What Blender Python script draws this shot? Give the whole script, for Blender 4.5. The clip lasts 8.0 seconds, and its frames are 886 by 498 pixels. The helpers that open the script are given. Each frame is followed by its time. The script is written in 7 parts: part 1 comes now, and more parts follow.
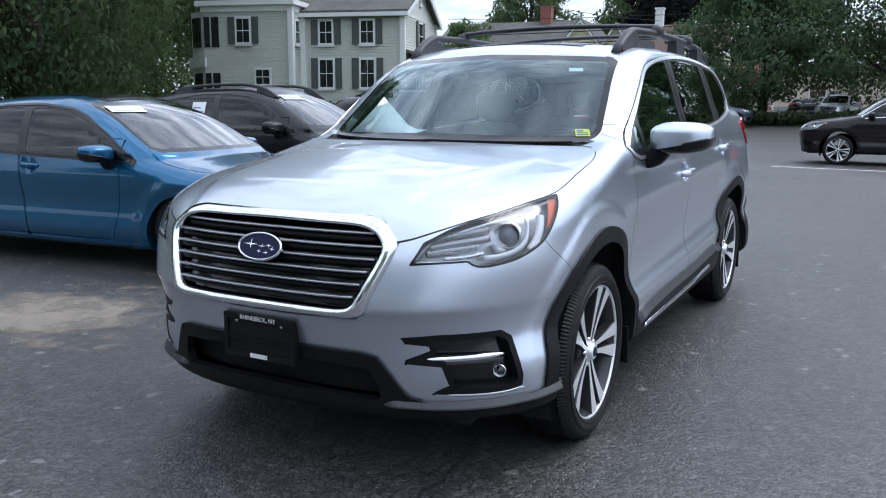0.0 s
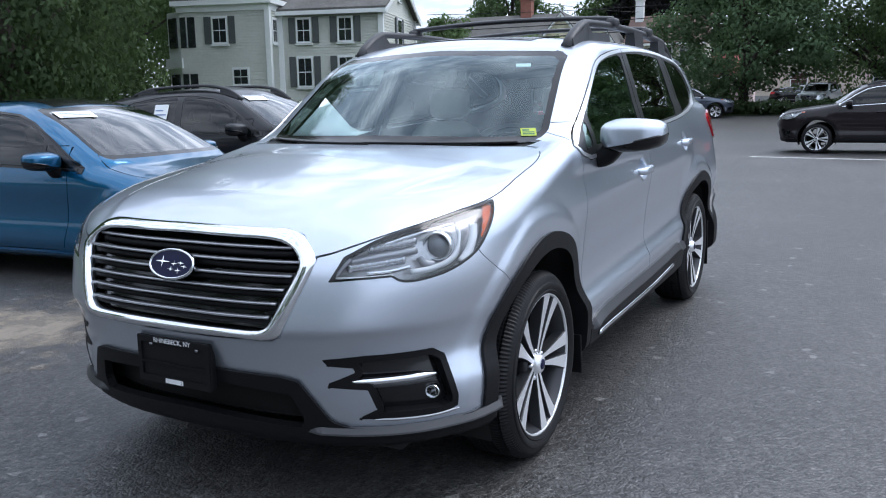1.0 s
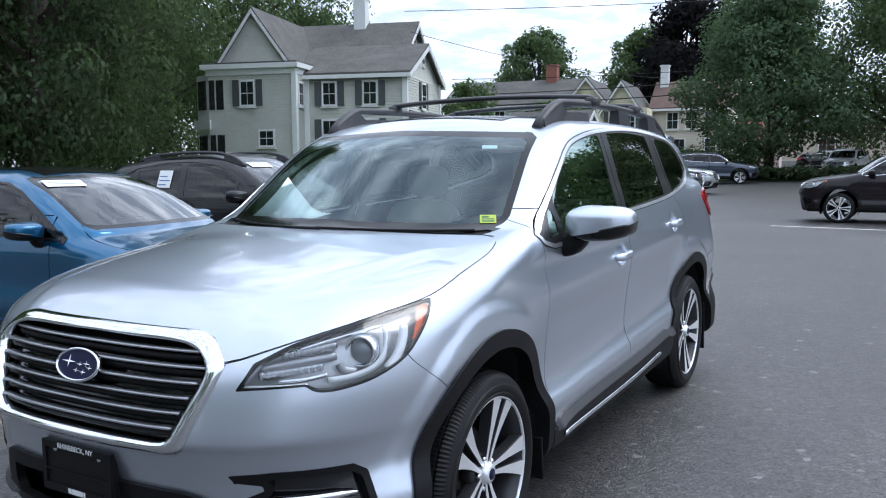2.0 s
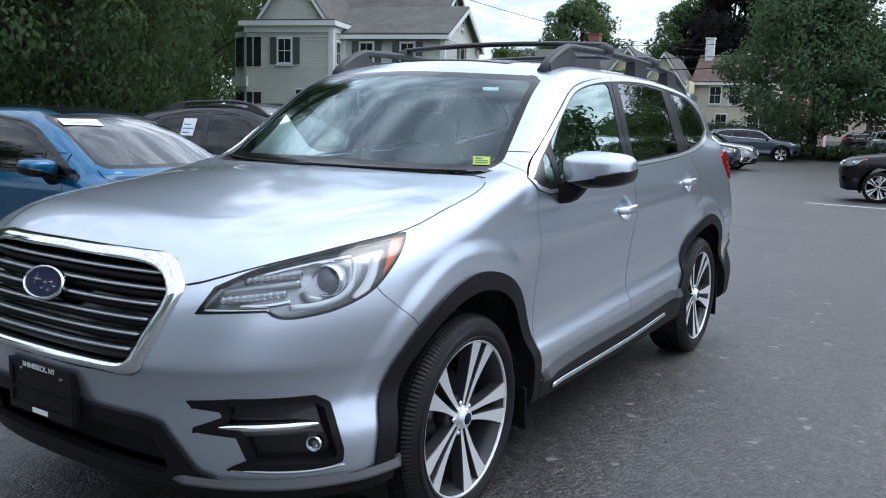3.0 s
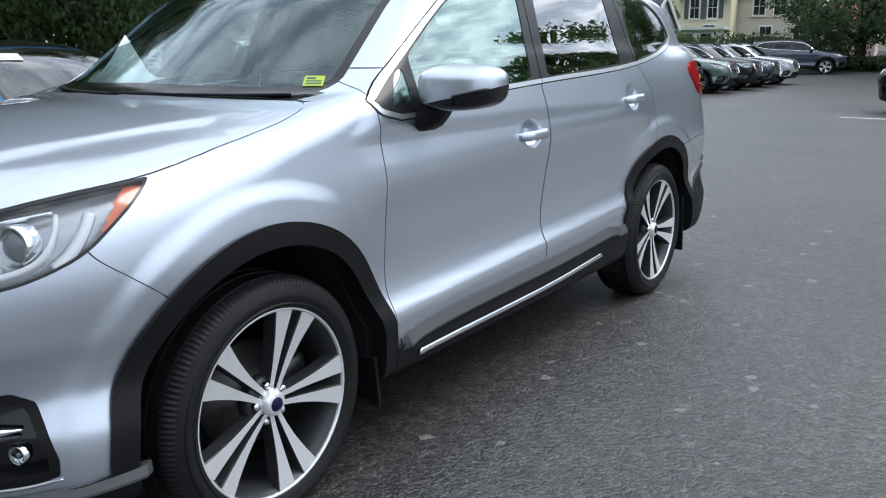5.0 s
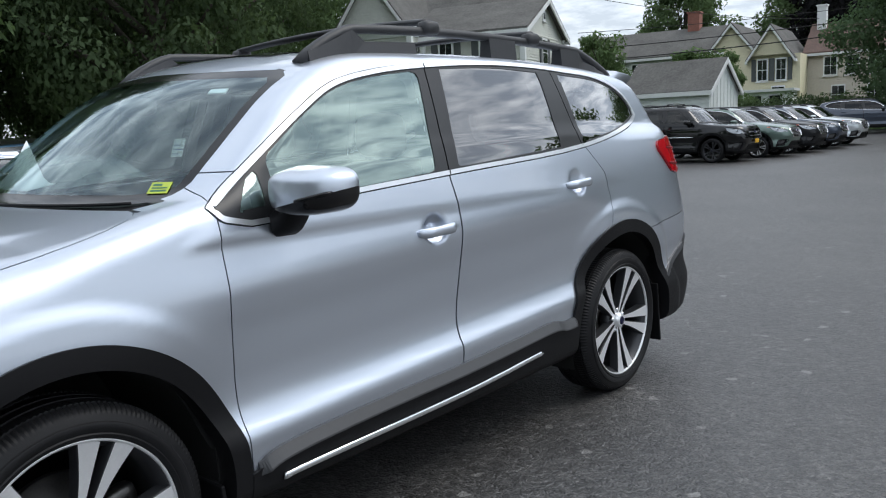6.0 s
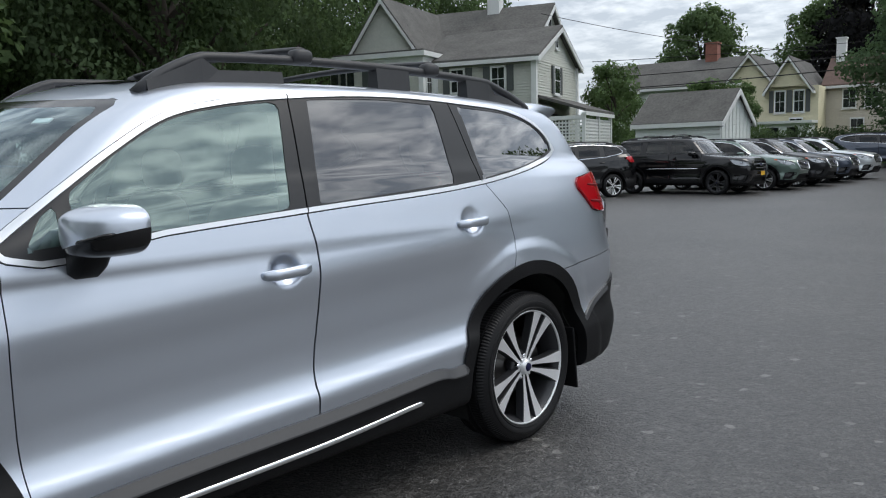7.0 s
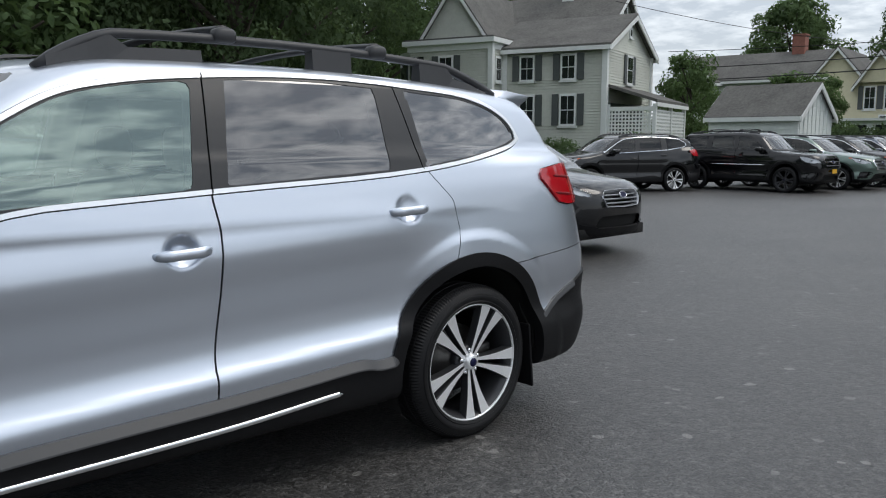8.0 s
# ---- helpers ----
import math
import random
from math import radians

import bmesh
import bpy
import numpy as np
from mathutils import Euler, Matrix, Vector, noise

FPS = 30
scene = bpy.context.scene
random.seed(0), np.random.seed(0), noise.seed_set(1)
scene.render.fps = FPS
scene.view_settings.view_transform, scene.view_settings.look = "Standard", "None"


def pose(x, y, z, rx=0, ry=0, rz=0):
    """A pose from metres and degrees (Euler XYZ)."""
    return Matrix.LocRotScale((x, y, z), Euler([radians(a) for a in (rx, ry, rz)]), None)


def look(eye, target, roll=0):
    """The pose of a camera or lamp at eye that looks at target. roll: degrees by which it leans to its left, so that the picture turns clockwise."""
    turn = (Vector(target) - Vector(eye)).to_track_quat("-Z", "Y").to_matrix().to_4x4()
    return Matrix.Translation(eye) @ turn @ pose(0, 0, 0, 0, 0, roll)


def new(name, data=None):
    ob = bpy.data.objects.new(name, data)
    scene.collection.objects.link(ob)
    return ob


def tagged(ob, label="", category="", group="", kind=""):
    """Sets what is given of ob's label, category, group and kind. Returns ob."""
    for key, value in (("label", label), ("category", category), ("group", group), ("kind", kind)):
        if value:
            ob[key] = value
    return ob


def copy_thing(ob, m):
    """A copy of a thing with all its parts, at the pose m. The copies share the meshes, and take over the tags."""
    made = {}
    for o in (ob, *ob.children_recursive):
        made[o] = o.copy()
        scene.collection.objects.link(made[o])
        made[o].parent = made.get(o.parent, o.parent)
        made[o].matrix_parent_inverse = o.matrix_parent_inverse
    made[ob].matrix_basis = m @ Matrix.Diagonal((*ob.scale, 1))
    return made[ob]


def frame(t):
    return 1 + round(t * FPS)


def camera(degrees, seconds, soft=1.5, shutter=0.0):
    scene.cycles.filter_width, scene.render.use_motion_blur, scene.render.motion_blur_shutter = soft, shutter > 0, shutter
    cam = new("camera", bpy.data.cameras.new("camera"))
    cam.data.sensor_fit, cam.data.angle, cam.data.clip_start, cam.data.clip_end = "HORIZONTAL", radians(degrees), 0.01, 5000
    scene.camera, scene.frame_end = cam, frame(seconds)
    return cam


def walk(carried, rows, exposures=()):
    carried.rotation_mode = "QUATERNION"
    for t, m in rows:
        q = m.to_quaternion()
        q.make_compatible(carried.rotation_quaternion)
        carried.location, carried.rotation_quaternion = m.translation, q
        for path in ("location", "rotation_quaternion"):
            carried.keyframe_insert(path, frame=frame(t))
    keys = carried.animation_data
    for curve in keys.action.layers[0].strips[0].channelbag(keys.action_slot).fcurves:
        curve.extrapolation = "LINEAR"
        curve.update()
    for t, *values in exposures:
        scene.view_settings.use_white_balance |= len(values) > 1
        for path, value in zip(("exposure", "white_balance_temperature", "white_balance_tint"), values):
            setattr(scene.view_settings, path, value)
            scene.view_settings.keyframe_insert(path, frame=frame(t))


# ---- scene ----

# ---- camera and its walk ----
cam = camera(56.4, 8.0, soft=1.1)
PATH = [
    (0, (1.995, -3.228, 1.385), (1.035, -1.508, 1.041), 0.2),
    (0.5, (2.055, -3.163, 1.391), (1.11, -1.441, 1.012), -0.9),
    (1, (2.074, -2.946, 1.402), (1.14, -1.213, 1.048), -1.0),
    (1.5, (2.12, -2.717, 1.474), (1.161, -0.983, 1.204), -0.7),
    (1.7, (2.162, -2.662, 1.505), (1.189, -0.929, 1.282), -0.6),
    (2.8, (2.349, -2.46, 1.414), (1.282, -0.783, 1.188), 1.4),
    (3, (2.345, -2.43, 1.383), (1.283, -0.761, 1.094), 1.8),
    (3.5, (2.302, -2.245, 1.314), (1.245, -0.607, 0.867), 2.1),
    (4, (2.306, -2.027, 1.296), (1.223, -0.435, 0.756), 1.2),
    (4.5, (2.45, -1.787, 1.316), (1.322, -0.226, 0.778), 0.7),
    (5, (2.595, -1.515, 1.343), (1.464, 0.069, 0.882), -0.4),
    (5.2, (2.634, -1.345, 1.362), (1.499, 0.251, 0.957), -1.0),
    (6.3, (3.119, -0.745, 1.406), (1.793, 0.728, 1.135), -2.4),
    (6.5, (3.188, -0.624, 1.397), (1.859, 0.848, 1.135), -2.0),
    (7, (3.288, -0.332, 1.423), (1.957, 1.142, 1.193), -1.5),
    (7.5, (3.488, -0.087, 1.415), (2.089, 1.325, 1.199), -0.4),
    (8, (3.646, 0.176, 1.413), (2.189, 1.522, 1.154), 0.2),
]
walk(cam, [(t, look(eye, target, roll)) for t, eye, target, roll in PATH],
     exposures=[(0.0, 1.51, 5950, 13), (1.5, 1.55, 5950, 13), (3.0, 1.46, 6000, 11), (4.5, 1.55, 6200, 10), (5.2, 1.45, 6300, 10), (6.5, 1.06, 6500, 10), (8.0, 0.98, 6600, 10)])

# ---- sky, sun and exposure ----
def node(tree, kind, **sets):
    n = tree.nodes.new(kind)
    for key, value in sets.items():
        if key == "operation":
            n.operation = value
        elif key == "blend_type":
            n.blend_type = value
        else:
            n.inputs[key.replace("_", " ")].default_value = value
    return n


world = bpy.data.worlds.new("overcast_sky")
scene.world = world
world.use_nodes = True
wt = world.node_tree
wt.nodes.clear()
w_out = wt.nodes.new("ShaderNodeOutputWorld")
w_sky = wt.nodes.new("ShaderNodeTexSky")
w_sky.sky_type = "NISHITA"
w_sky.sun_disc = False
SUN = (0.38, 0.43, 0.82)  # towards the brightest part of the cloud
w_sky.sun_elevation, w_sky.sun_rotation = math.asin(SUN[2]), math.atan2(SUN[0], SUN[1])
w_sky_gain = node(wt, "ShaderNodeMixRGB", blend_type="MULTIPLY", Fac=1.0, Color2=(0.10, 0.10, 0.10, 1))
wt.links.new(w_sky.outputs[0], w_sky_gain.inputs[1])
w_tc = wt.nodes.new("ShaderNodeTexCoord")
# clouds on a flat layer overhead, drawn out towards the horizon
w_dir = wt.nodes.new("ShaderNodeSeparateXYZ")
wt.links.new(w_tc.outputs["Generated"], w_dir.inputs[0])
w_up = node(wt, "ShaderNodeMath", operation="MAXIMUM")
w_up.inputs[1].default_value = 0.0
wt.links.new(w_dir.outputs["Z"], w_up.inputs[0])
w_lift = node(wt, "ShaderNodeMath", operation="ADD")
w_lift.inputs[1].default_value = 0.16
wt.links.new(w_up.outputs[0], w_lift.inputs[0])
w_flat = wt.nodes.new("ShaderNodeCombineXYZ")
for axis in ("X", "Y"):
    w_div = node(wt, "ShaderNodeMath", operation="DIVIDE")
    wt.links.new(w_dir.outputs[axis], w_div.inputs[0])
    wt.links.new(w_lift.outputs[0], w_div.inputs[1])
    wt.links.new(w_div.outputs[0], w_flat.inputs[axis])
w_noise = node(wt, "ShaderNodeTexNoise", Scale=6.5, Detail=8.0, Roughness=0.58, Distortion=0.15)
wt.links.new(w_flat.outputs[0], w_noise.inputs["Vector"])
w_ramp = wt.nodes.new("ShaderNodeValToRGB")
w_ramp.color_ramp.elements[0].position, w_ramp.color_ramp.elements[0].color = 0.41, (0.29, 0.33, 0.385, 1)
w_ramp.color_ramp.elements[1].position, w_ramp.color_ramp.elements[1].color = 0.64, (0.80, 0.84, 0.88, 1)
wt.links.new(w_noise.outputs["Fac"], w_ramp.inputs[0])
# haze softens the clouds low over the horizon
w_haze = node(wt, "ShaderNodeMixRGB")
w_haze.inputs[1].default_value = (0.33, 0.362, 0.40, 1)
w_clear = node(wt, "ShaderNodeMapRange")
for key, value in (("From Min", 0.10), ("From Max", 0.42), ("To Min", 0.25), ("To Max", 1.0)):
    w_clear.inputs[key].default_value = value
wt.links.new(w_dir.outputs["Z"], w_clear.inputs["Value"])
wt.links.new(w_clear.outputs[0], w_haze.inputs[0])
wt.links.new(w_ramp.outputs[0], w_haze.inputs[2])
w_mix = node(wt, "ShaderNodeMixRGB", Fac=0.9)
wt.links.new(w_sky_gain.outputs[0], w_mix.inputs[1])
wt.links.new(w_haze.outputs[0], w_mix.inputs[2])
# an overcast dome: brighter overhead than at the horizon
w_sep = wt.nodes.new("ShaderNodeSeparateXYZ")
wt.links.new(w_tc.outputs["Generated"], w_sep.inputs[0])
w_dome = node(wt, "ShaderNodeMapRange")
for key, value in (("From Min", 0.0), ("From Max", 0.9), ("To Min", 1.0), ("To Max", 1.0)):
    w_dome.inputs[key].default_value = value
wt.links.new(w_sep.outputs["Z"], w_dome.inputs["Value"])
w_bg = node(wt, "ShaderNodeBackground")
# the cloud is brighter round the hidden sun
w_near = wt.nodes.new("ShaderNodeVectorMath")
w_near.operation = "DOT_PRODUCT"
w_near.inputs[1].default_value = SUN
wt.links.new(w_tc.outputs["Generated"], w_near.inputs[0])
w_glow = node(wt, "ShaderNodeMapRange")
for key, value in (("From Min", -0.7), ("From Max", 1.0), ("To Min", 0.74), ("To Max", 1.08)):
    w_glow.inputs[key].default_value = value
wt.links.new(w_near.outputs["Value"], w_glow.inputs["Value"])
w_gain = node(wt, "ShaderNodeMath", operation="MULTIPLY")
wt.links.new(w_dome.outputs[0], w_gain.inputs[0])
wt.links.new(w_glow.outputs[0], w_gain.inputs[1])
wt.links.new(w_gain.outputs[0], w_bg.inputs["Strength"])
wt.links.new(w_mix.outputs[0], w_bg.inputs[0])
wt.links.new(w_bg.outputs[0], w_out.inputs[0])

sun_data = bpy.data.lights.new("sun", "SUN")
sun_data.energy, sun_data.angle, sun_data.color = 0.55, radians(30), (1.0, 0.96, 0.9)
sun = new("sun", sun_data)
sun.matrix_world = look(tuple(20 * c for c in SUN), (0, 0, 0))

# ---- materials ----
def material(name, base, rough=0.5, metal=0.0, coat=0.0, vary=0.0, scale=8.0, bump=0.0, bump_scale=200.0, spec=0.5, tint=None, coord="Object", flake=0.0):
    """A Principled surface with a two-scale variation of its colour and fine relief."""
    m = bpy.data.materials.new(name)
    m.use_nodes = True
    t = m.node_tree
    b = t.nodes["Principled BSDF"]
    b.inputs["Base Color"].default_value = (*base, 1)
    b.inputs["Roughness"].default_value = rough
    b.inputs["Metallic"].default_value = metal
    b.inputs["Coat Weight"].default_value = coat
    b.inputs["Coat Roughness"].default_value = 0.02
    b.inputs["Specular IOR Level"].default_value = spec
    tc = t.nodes.new("ShaderNodeTexCoord")
    if vary:
        n1 = node(t, "ShaderNodeTexNoise", Scale=scale, Detail=5.0, Roughness=0.6)
        n2 = node(t, "ShaderNodeTexNoise", Scale=scale * 9, Detail=3.0, Roughness=0.6)
        t.links.new(tc.outputs[coord], n1.inputs["Vector"])
        t.links.new(tc.outputs[coord], n2.inputs["Vector"])
        add = node(t, "ShaderNodeMath", operation="ADD")
        t.links.new(n1.outputs["Fac"], add.inputs[0])
        t.links.new(n2.outputs["Fac"], add.inputs[1])
        half = node(t, "ShaderNodeMapRange")
        half.inputs["From Min"].default_value, half.inputs["From Max"].default_value = 0.65, 1.35
        t.links.new(add.outputs[0], half.inputs["Value"])
        mix = node(t, "ShaderNodeMixRGB")
        dark = tint or tuple(c * (1 - vary) for c in base)
        mix.inputs[1].default_value = (*dark, 1)
        mix.inputs[2].default_value = (*(min(1, c * (1 + vary * 0.6)) for c in base), 1)
        t.links.new(half.outputs[0], mix.inputs[0])
        t.links.new(mix.outputs[0], b.inputs["Base Color"])
    if bump:
        n3 = node(t, "ShaderNodeTexNoise", Scale=bump_scale, Detail=4.0)
        t.links.new(tc.outputs[coord], n3.inputs["Vector"])
        bp = node(t, "ShaderNodeBump", Strength=bump, Distance=0.01)
        t.links.new(n3.outputs["Fac"], bp.inputs["Height"])
        t.links.new(bp.outputs[0], b.inputs["Normal"])
    return m


def pane_material(name, tint, gloss=1.0, cast=(1, 1, 1)):
    """Thin window glass: tinted see-through, with a mirror-like reflection by Fresnel."""
    m = bpy.data.materials.new(name)
    m.use_nodes = True
    t = m.node_tree
    t.nodes.clear()
    out = t.nodes.new("ShaderNodeOutputMaterial")
    clear = node(t, "ShaderNodeBsdfTransparent")
    clear.inputs[0].default_value = (*tint, 1)
    shine = node(t, "ShaderNodeBsdfGlossy", Roughness=0.0)
    shine.inputs[0].default_value = (*cast, 1)
    fr = node(t, "ShaderNodeFresnel", IOR=1.55)
    gain = node(t, "ShaderNodeMath", operation="MULTIPLY")
    gain.inputs[1].default_value = gloss
    gain.use_clamp = True
    most = node(t, "ShaderNodeMath", operation="MINIMUM")
    most.inputs[1].default_value = 0.46
    t.links.new(gain.outputs[0], most.inputs[0])
    mix = t.nodes.new("ShaderNodeMixShader")
    t.links.new(fr.outputs[0], gain.inputs[0])
    t.links.new(most.outputs[0], mix.inputs[0])
    t.links.new(clear.outputs[0], mix.inputs[1])
    t.links.new(shine.outputs[0], mix.inputs[2])
    t.links.new(mix.outputs[0], out.inputs[0])
    return m


def paint(name, base, metal=0.6, rough=0.36, coat=1.0, spec=0.5):
    m = material(name, base, rough=rough, metal=metal, coat=coat, spec=spec, vary=0.05, scale=500.0)
    m.node_tree.nodes["Principled BSDF"].inputs["Coat IOR"].default_value = 1.55
    return m


M = {
    "silver": paint("ice_silver_paint", (0.60, 0.65, 0.73), metal=0.95, rough=0.37),
    "blue": paint("island_blue_paint", (0.000, 0.105, 0.235), metal=0.8, rough=0.3),
    "dark_grey": paint("dark_grey_paint", (0.012, 0.013, 0.015), metal=0.2, coat=0.4, spec=0.2),
    "black": paint("black_paint", (0.003, 0.003, 0.004), metal=0.0, rough=0.2, coat=0.8, spec=0.15),
    "maroon": paint("dark_plum_paint", (0.010, 0.006, 0.008), metal=0.1, coat=0.4, spec=0.2),
    "white": paint("white_paint", (0.72, 0.74, 0.76), metal=0.0),
    "green": paint("pale_green_paint", (0.11, 0.165, 0.14), metal=0.5),
    "slate": paint("slate_blue_paint", (0.045, 0.06, 0.09), metal=0.5),
    "pale_silver": paint("pale_silver_paint", (0.62, 0.66, 0.68), metal=0.7),
    "plastic": material("black_trim_plastic", (0.008, 0.008, 0.009), rough=0.5, spec=0.18, vary=0.15, scale=60, bump=0.08, bump_scale=900),
    "gloss_black": material("gloss_black_plastic", (0.006, 0.006, 0.007), rough=0.16, coat=0.2, spec=0.4),
    "liner": material("matt_black_liner", (0.006, 0.006, 0.006), rough=0.9),
    "chrome": material("chrome", (0.85, 0.87, 0.90), rough=0.06, metal=1.0),
    "bright_trim": material("bright_window_trim", (0.80, 0.82, 0.84), rough=0.36, metal=0.9),
    "satin": material("satin_silver_plastic", (0.36, 0.37, 0.39), rough=0.3, metal=0.8),
    "alloy": material("machined_alloy", (0.86, 0.87, 0.88), rough=0.28, metal=0.6, vary=0.06, scale=90),
    "alloy_dark": material("dark_grey_alloy", (0.045, 0.046, 0.050), rough=0.4, metal=0.4),
    "rubber": material("tyre_rubber", (0.011, 0.011, 0.012), rough=0.5, spec=0.22, vary=0.3, scale=25, bump=0.1, bump_scale=400),
    "disc": material("brake_disc_steel", (0.13, 0.125, 0.12), rough=0.4, metal=0.9, vary=0.2, scale=30),
    "glass": pane_material("clear_car_glass", (0.70, 0.82, 0.81), 1.7, (0.82, 0.96, 1.0)),
    "glass_dark": pane_material("privacy_glass", (0.05, 0.055, 0.06), 3.2),
    "glass_plain": pane_material("dark_tinted_car_glass", (0.12, 0.14, 0.14), 0.9),
    "glass_screen": pane_material("tinted_windscreen_glass", (0.40, 0.46, 0.46), 1.7),
    # paler than the black trim: sky sheen of the ledges is in the colour
    "grey_sheen_plastic": material("satin_grey_sky_sheen_plastic", (0.040, 0.041, 0.044), rough=0.40, spec=0.5, vary=0.1, scale=50),
    "lens": pane_material("lamp_lens", (0.86, 0.88, 0.90), 1.0),
    "red_lens": material("red_lamp_plastic", (0.42, 0.004, 0.012), rough=0.12, coat=0.6),
    "red_dark": material("deep_red_lamp_plastic", (0.16, 0.002, 0.006), rough=0.5, spec=0.2),
    "amber": material("amber_lamp_plastic", (0.75, 0.13, 0.02), rough=0.15, coat=0.8),
    "seat": material("grey_seat_leather", (0.32, 0.31, 0.29), rough=0.6, vary=0.15, scale=20, bump=0.1),
    "interior": material("black_cabin_plastic", (0.018, 0.018, 0.019), rough=0.65, vary=0.1, scale=30),
    "headliner": material("pale_headliner_cloth", (0.42, 0.41, 0.38), rough=0.9, vary=0.08, scale=60),
    "paper": material("white_paper", (0.88, 0.90, 0.90), rough=0.7, vary=0.03, scale=20),
    "sticker": material("yellow_green_sticker", (0.45, 0.55, 0.06), rough=0.5),
    "ink": material("dark_print", (0.05, 0.16, 0.10), rough=0.6),
    "ink_blue": material("blue_print", (0.05, 0.12, 0.35), rough=0.6),
    "badge_blue": material("badge_blue_enamel", (0.006, 0.007, 0.040), rough=0.35, spec=0.25),
    "white_print": material("white_print", (0.75, 0.76, 0.77), rough=0.6),
}
for key in ("glass", "glass_dark", "lens"):
    M[key].use_backface_culling = False

# ---- vehicles: the shape of a body as a smooth field ----
def curve(xs, ys):
    """A smooth curve through a few control values."""
    xs, ys = np.array(xs, float), np.array(ys, float)
    slope = np.diff(ys) / np.diff(xs)
    tan = np.concatenate(([slope[0]], (slope[1:] + slope[:-1]) / 2, [slope[-1]]))

    def at(v):
        v = np.clip(v, xs[0], xs[-1])
        i = np.clip(np.searchsorted(xs, v) - 1, 0, len(xs) - 2)
        h = xs[i + 1] - xs[i]
        u = (v - xs[i]) / h
        return ((1 + 2 * u) * (1 - u) ** 2 * ys[i] + u * (1 - u) ** 2 * h * tan[i]
                + u * u * (3 - 2 * u) * ys[i + 1] + u * u * (u - 1) * h * tan[i + 1])
    return at


def smax(a, b, k):
    h = np.maximum(k - np.abs(a - b), 0) / k
    return np.maximum(a, b) + h * h * k / 4


def smin(a, b, k):
    return -smax(-a, -b, k)


def ease(v, a, b):
    """0 below a, 1 above b, smooth between."""
    u = np.clip((v - a) / (b - a), 0, 1)
    return u * u * (3 - 2 * u)


def body_field(s):
    """The body as a function that is negative inside: lower body, hood and cabin in one. y runs to the rear, the front axle is at 0."""
    side, nose, tail, hood, roof = (curve(*s[k]) for k in ("side", "nose", "tail", "hood", "roof"))
    cab = curve(*s["cab"])
    door_side = curve(*s["door_side"]) if "door_side" in s else None
    yc, yr, wb = s["yc"], s["yr"], s["wheelbase"]

    def field(x, y, z):
        ax = np.abs(x)
        r0 = np.hypot(y, z - s["axle"])
        r1 = np.hypot(y - wb, z - s["axle"])
        if "door_side" in s:
            # a crisp lower ridge and a shoulder crease along the doors, rising to the rear, and raised lips round the arches
            rise = 0.045 * np.clip(y - 1.2, -0.7, 1.4) * (1 - ease(z, 1.06, 1.2))
            doors = ease(y, 0.15, 0.62) * (1 - ease(y, 2.40, 2.85))
            w = side(z) + (door_side(z - rise) - side(z)) * doors
            w = w + s["flare"] * (1 - ease(r0, s["arch"], s["arch"] + 0.06)) * (1 - ease(y, 0.15, 0.52)) + s["flare"] * (1 - ease(r1, s["arch"], s["arch"] + 0.06)) * ease(y, 2.40, 2.85)
        else:
            w = side(z) + s["flare"] * (np.exp(-((r0 - s["arch"]) / 0.055) ** 2) + np.exp(-((r1 - s["arch"]) / 0.055) ** 2))
        for hy, hz in s["handles"]:
            w = w - s["dent"] * np.exp(-np.hypot((y - hy) / 0.056, (z - hz - 0.004) / 0.046) ** 4)
        w = w - s["pinch"] * np.clip((yc + 0.15 - y), 0, 1) ** 2
        n, m = s["square"]
        q = np.maximum(yc - y, 0) / (yc - nose(z))
        p = np.maximum(y - yr, 0) / (tail(z) - yr)
        e = np.where(y < yc, n, m)
        plan = ((ax / w) ** e + q ** e + p ** e) ** (1 / e) - 1
        plan = plan * 0.75
        deck = z - hood(y) + s["crown"] * np.clip((0.75 - y) / 0.75, 0, 1) * ax ** 2
        rnd = s["round"]
        if "round_rear" in s:
            rnd = rnd + (s["round_rear"] - rnd) * ease(y, -0.45, 0.20)
            edge = 0.40 + 0.20 * (y + 1.0)
            deck = deck - s["dome"] * (1 - ease(ax, edge, edge + 0.07)) * (1 - ease(y, -0.1, 0.2))
        low = smax(smax(plan, deck, rnd), s["floor"] - z, 0.05)
        ya, za, slope, bow = s["screen"]
        sa = math.atan(slope)
        yy = y - bow * ax ** 2
        screen = (z - za) * math.cos(sa) - (yy - ya) * math.sin(sa)
        top = z - roof(y) + s["roof_crown"] * ax ** 2
        yb, zb, bslope, bbow = s["back"]
        ba = math.atan(bslope)
        back = (y + bbow * ax ** 2 - yb) * math.cos(ba) + (z - zb) * math.sin(ba)
        flank = (ax - cab(z) + s["taper"] * np.clip(y - s["taper_from"], 0, 2) ** 2) * 0.95
        cabin = smax(smax(smax(screen, top, 0.16), back, 0.10), flank, s["cab_round"])
        cabin = smax(cabin, s.get("cab_floor", 0.95) - z, 0.03)
        return smin(low, cabin, 0.03)
    return field


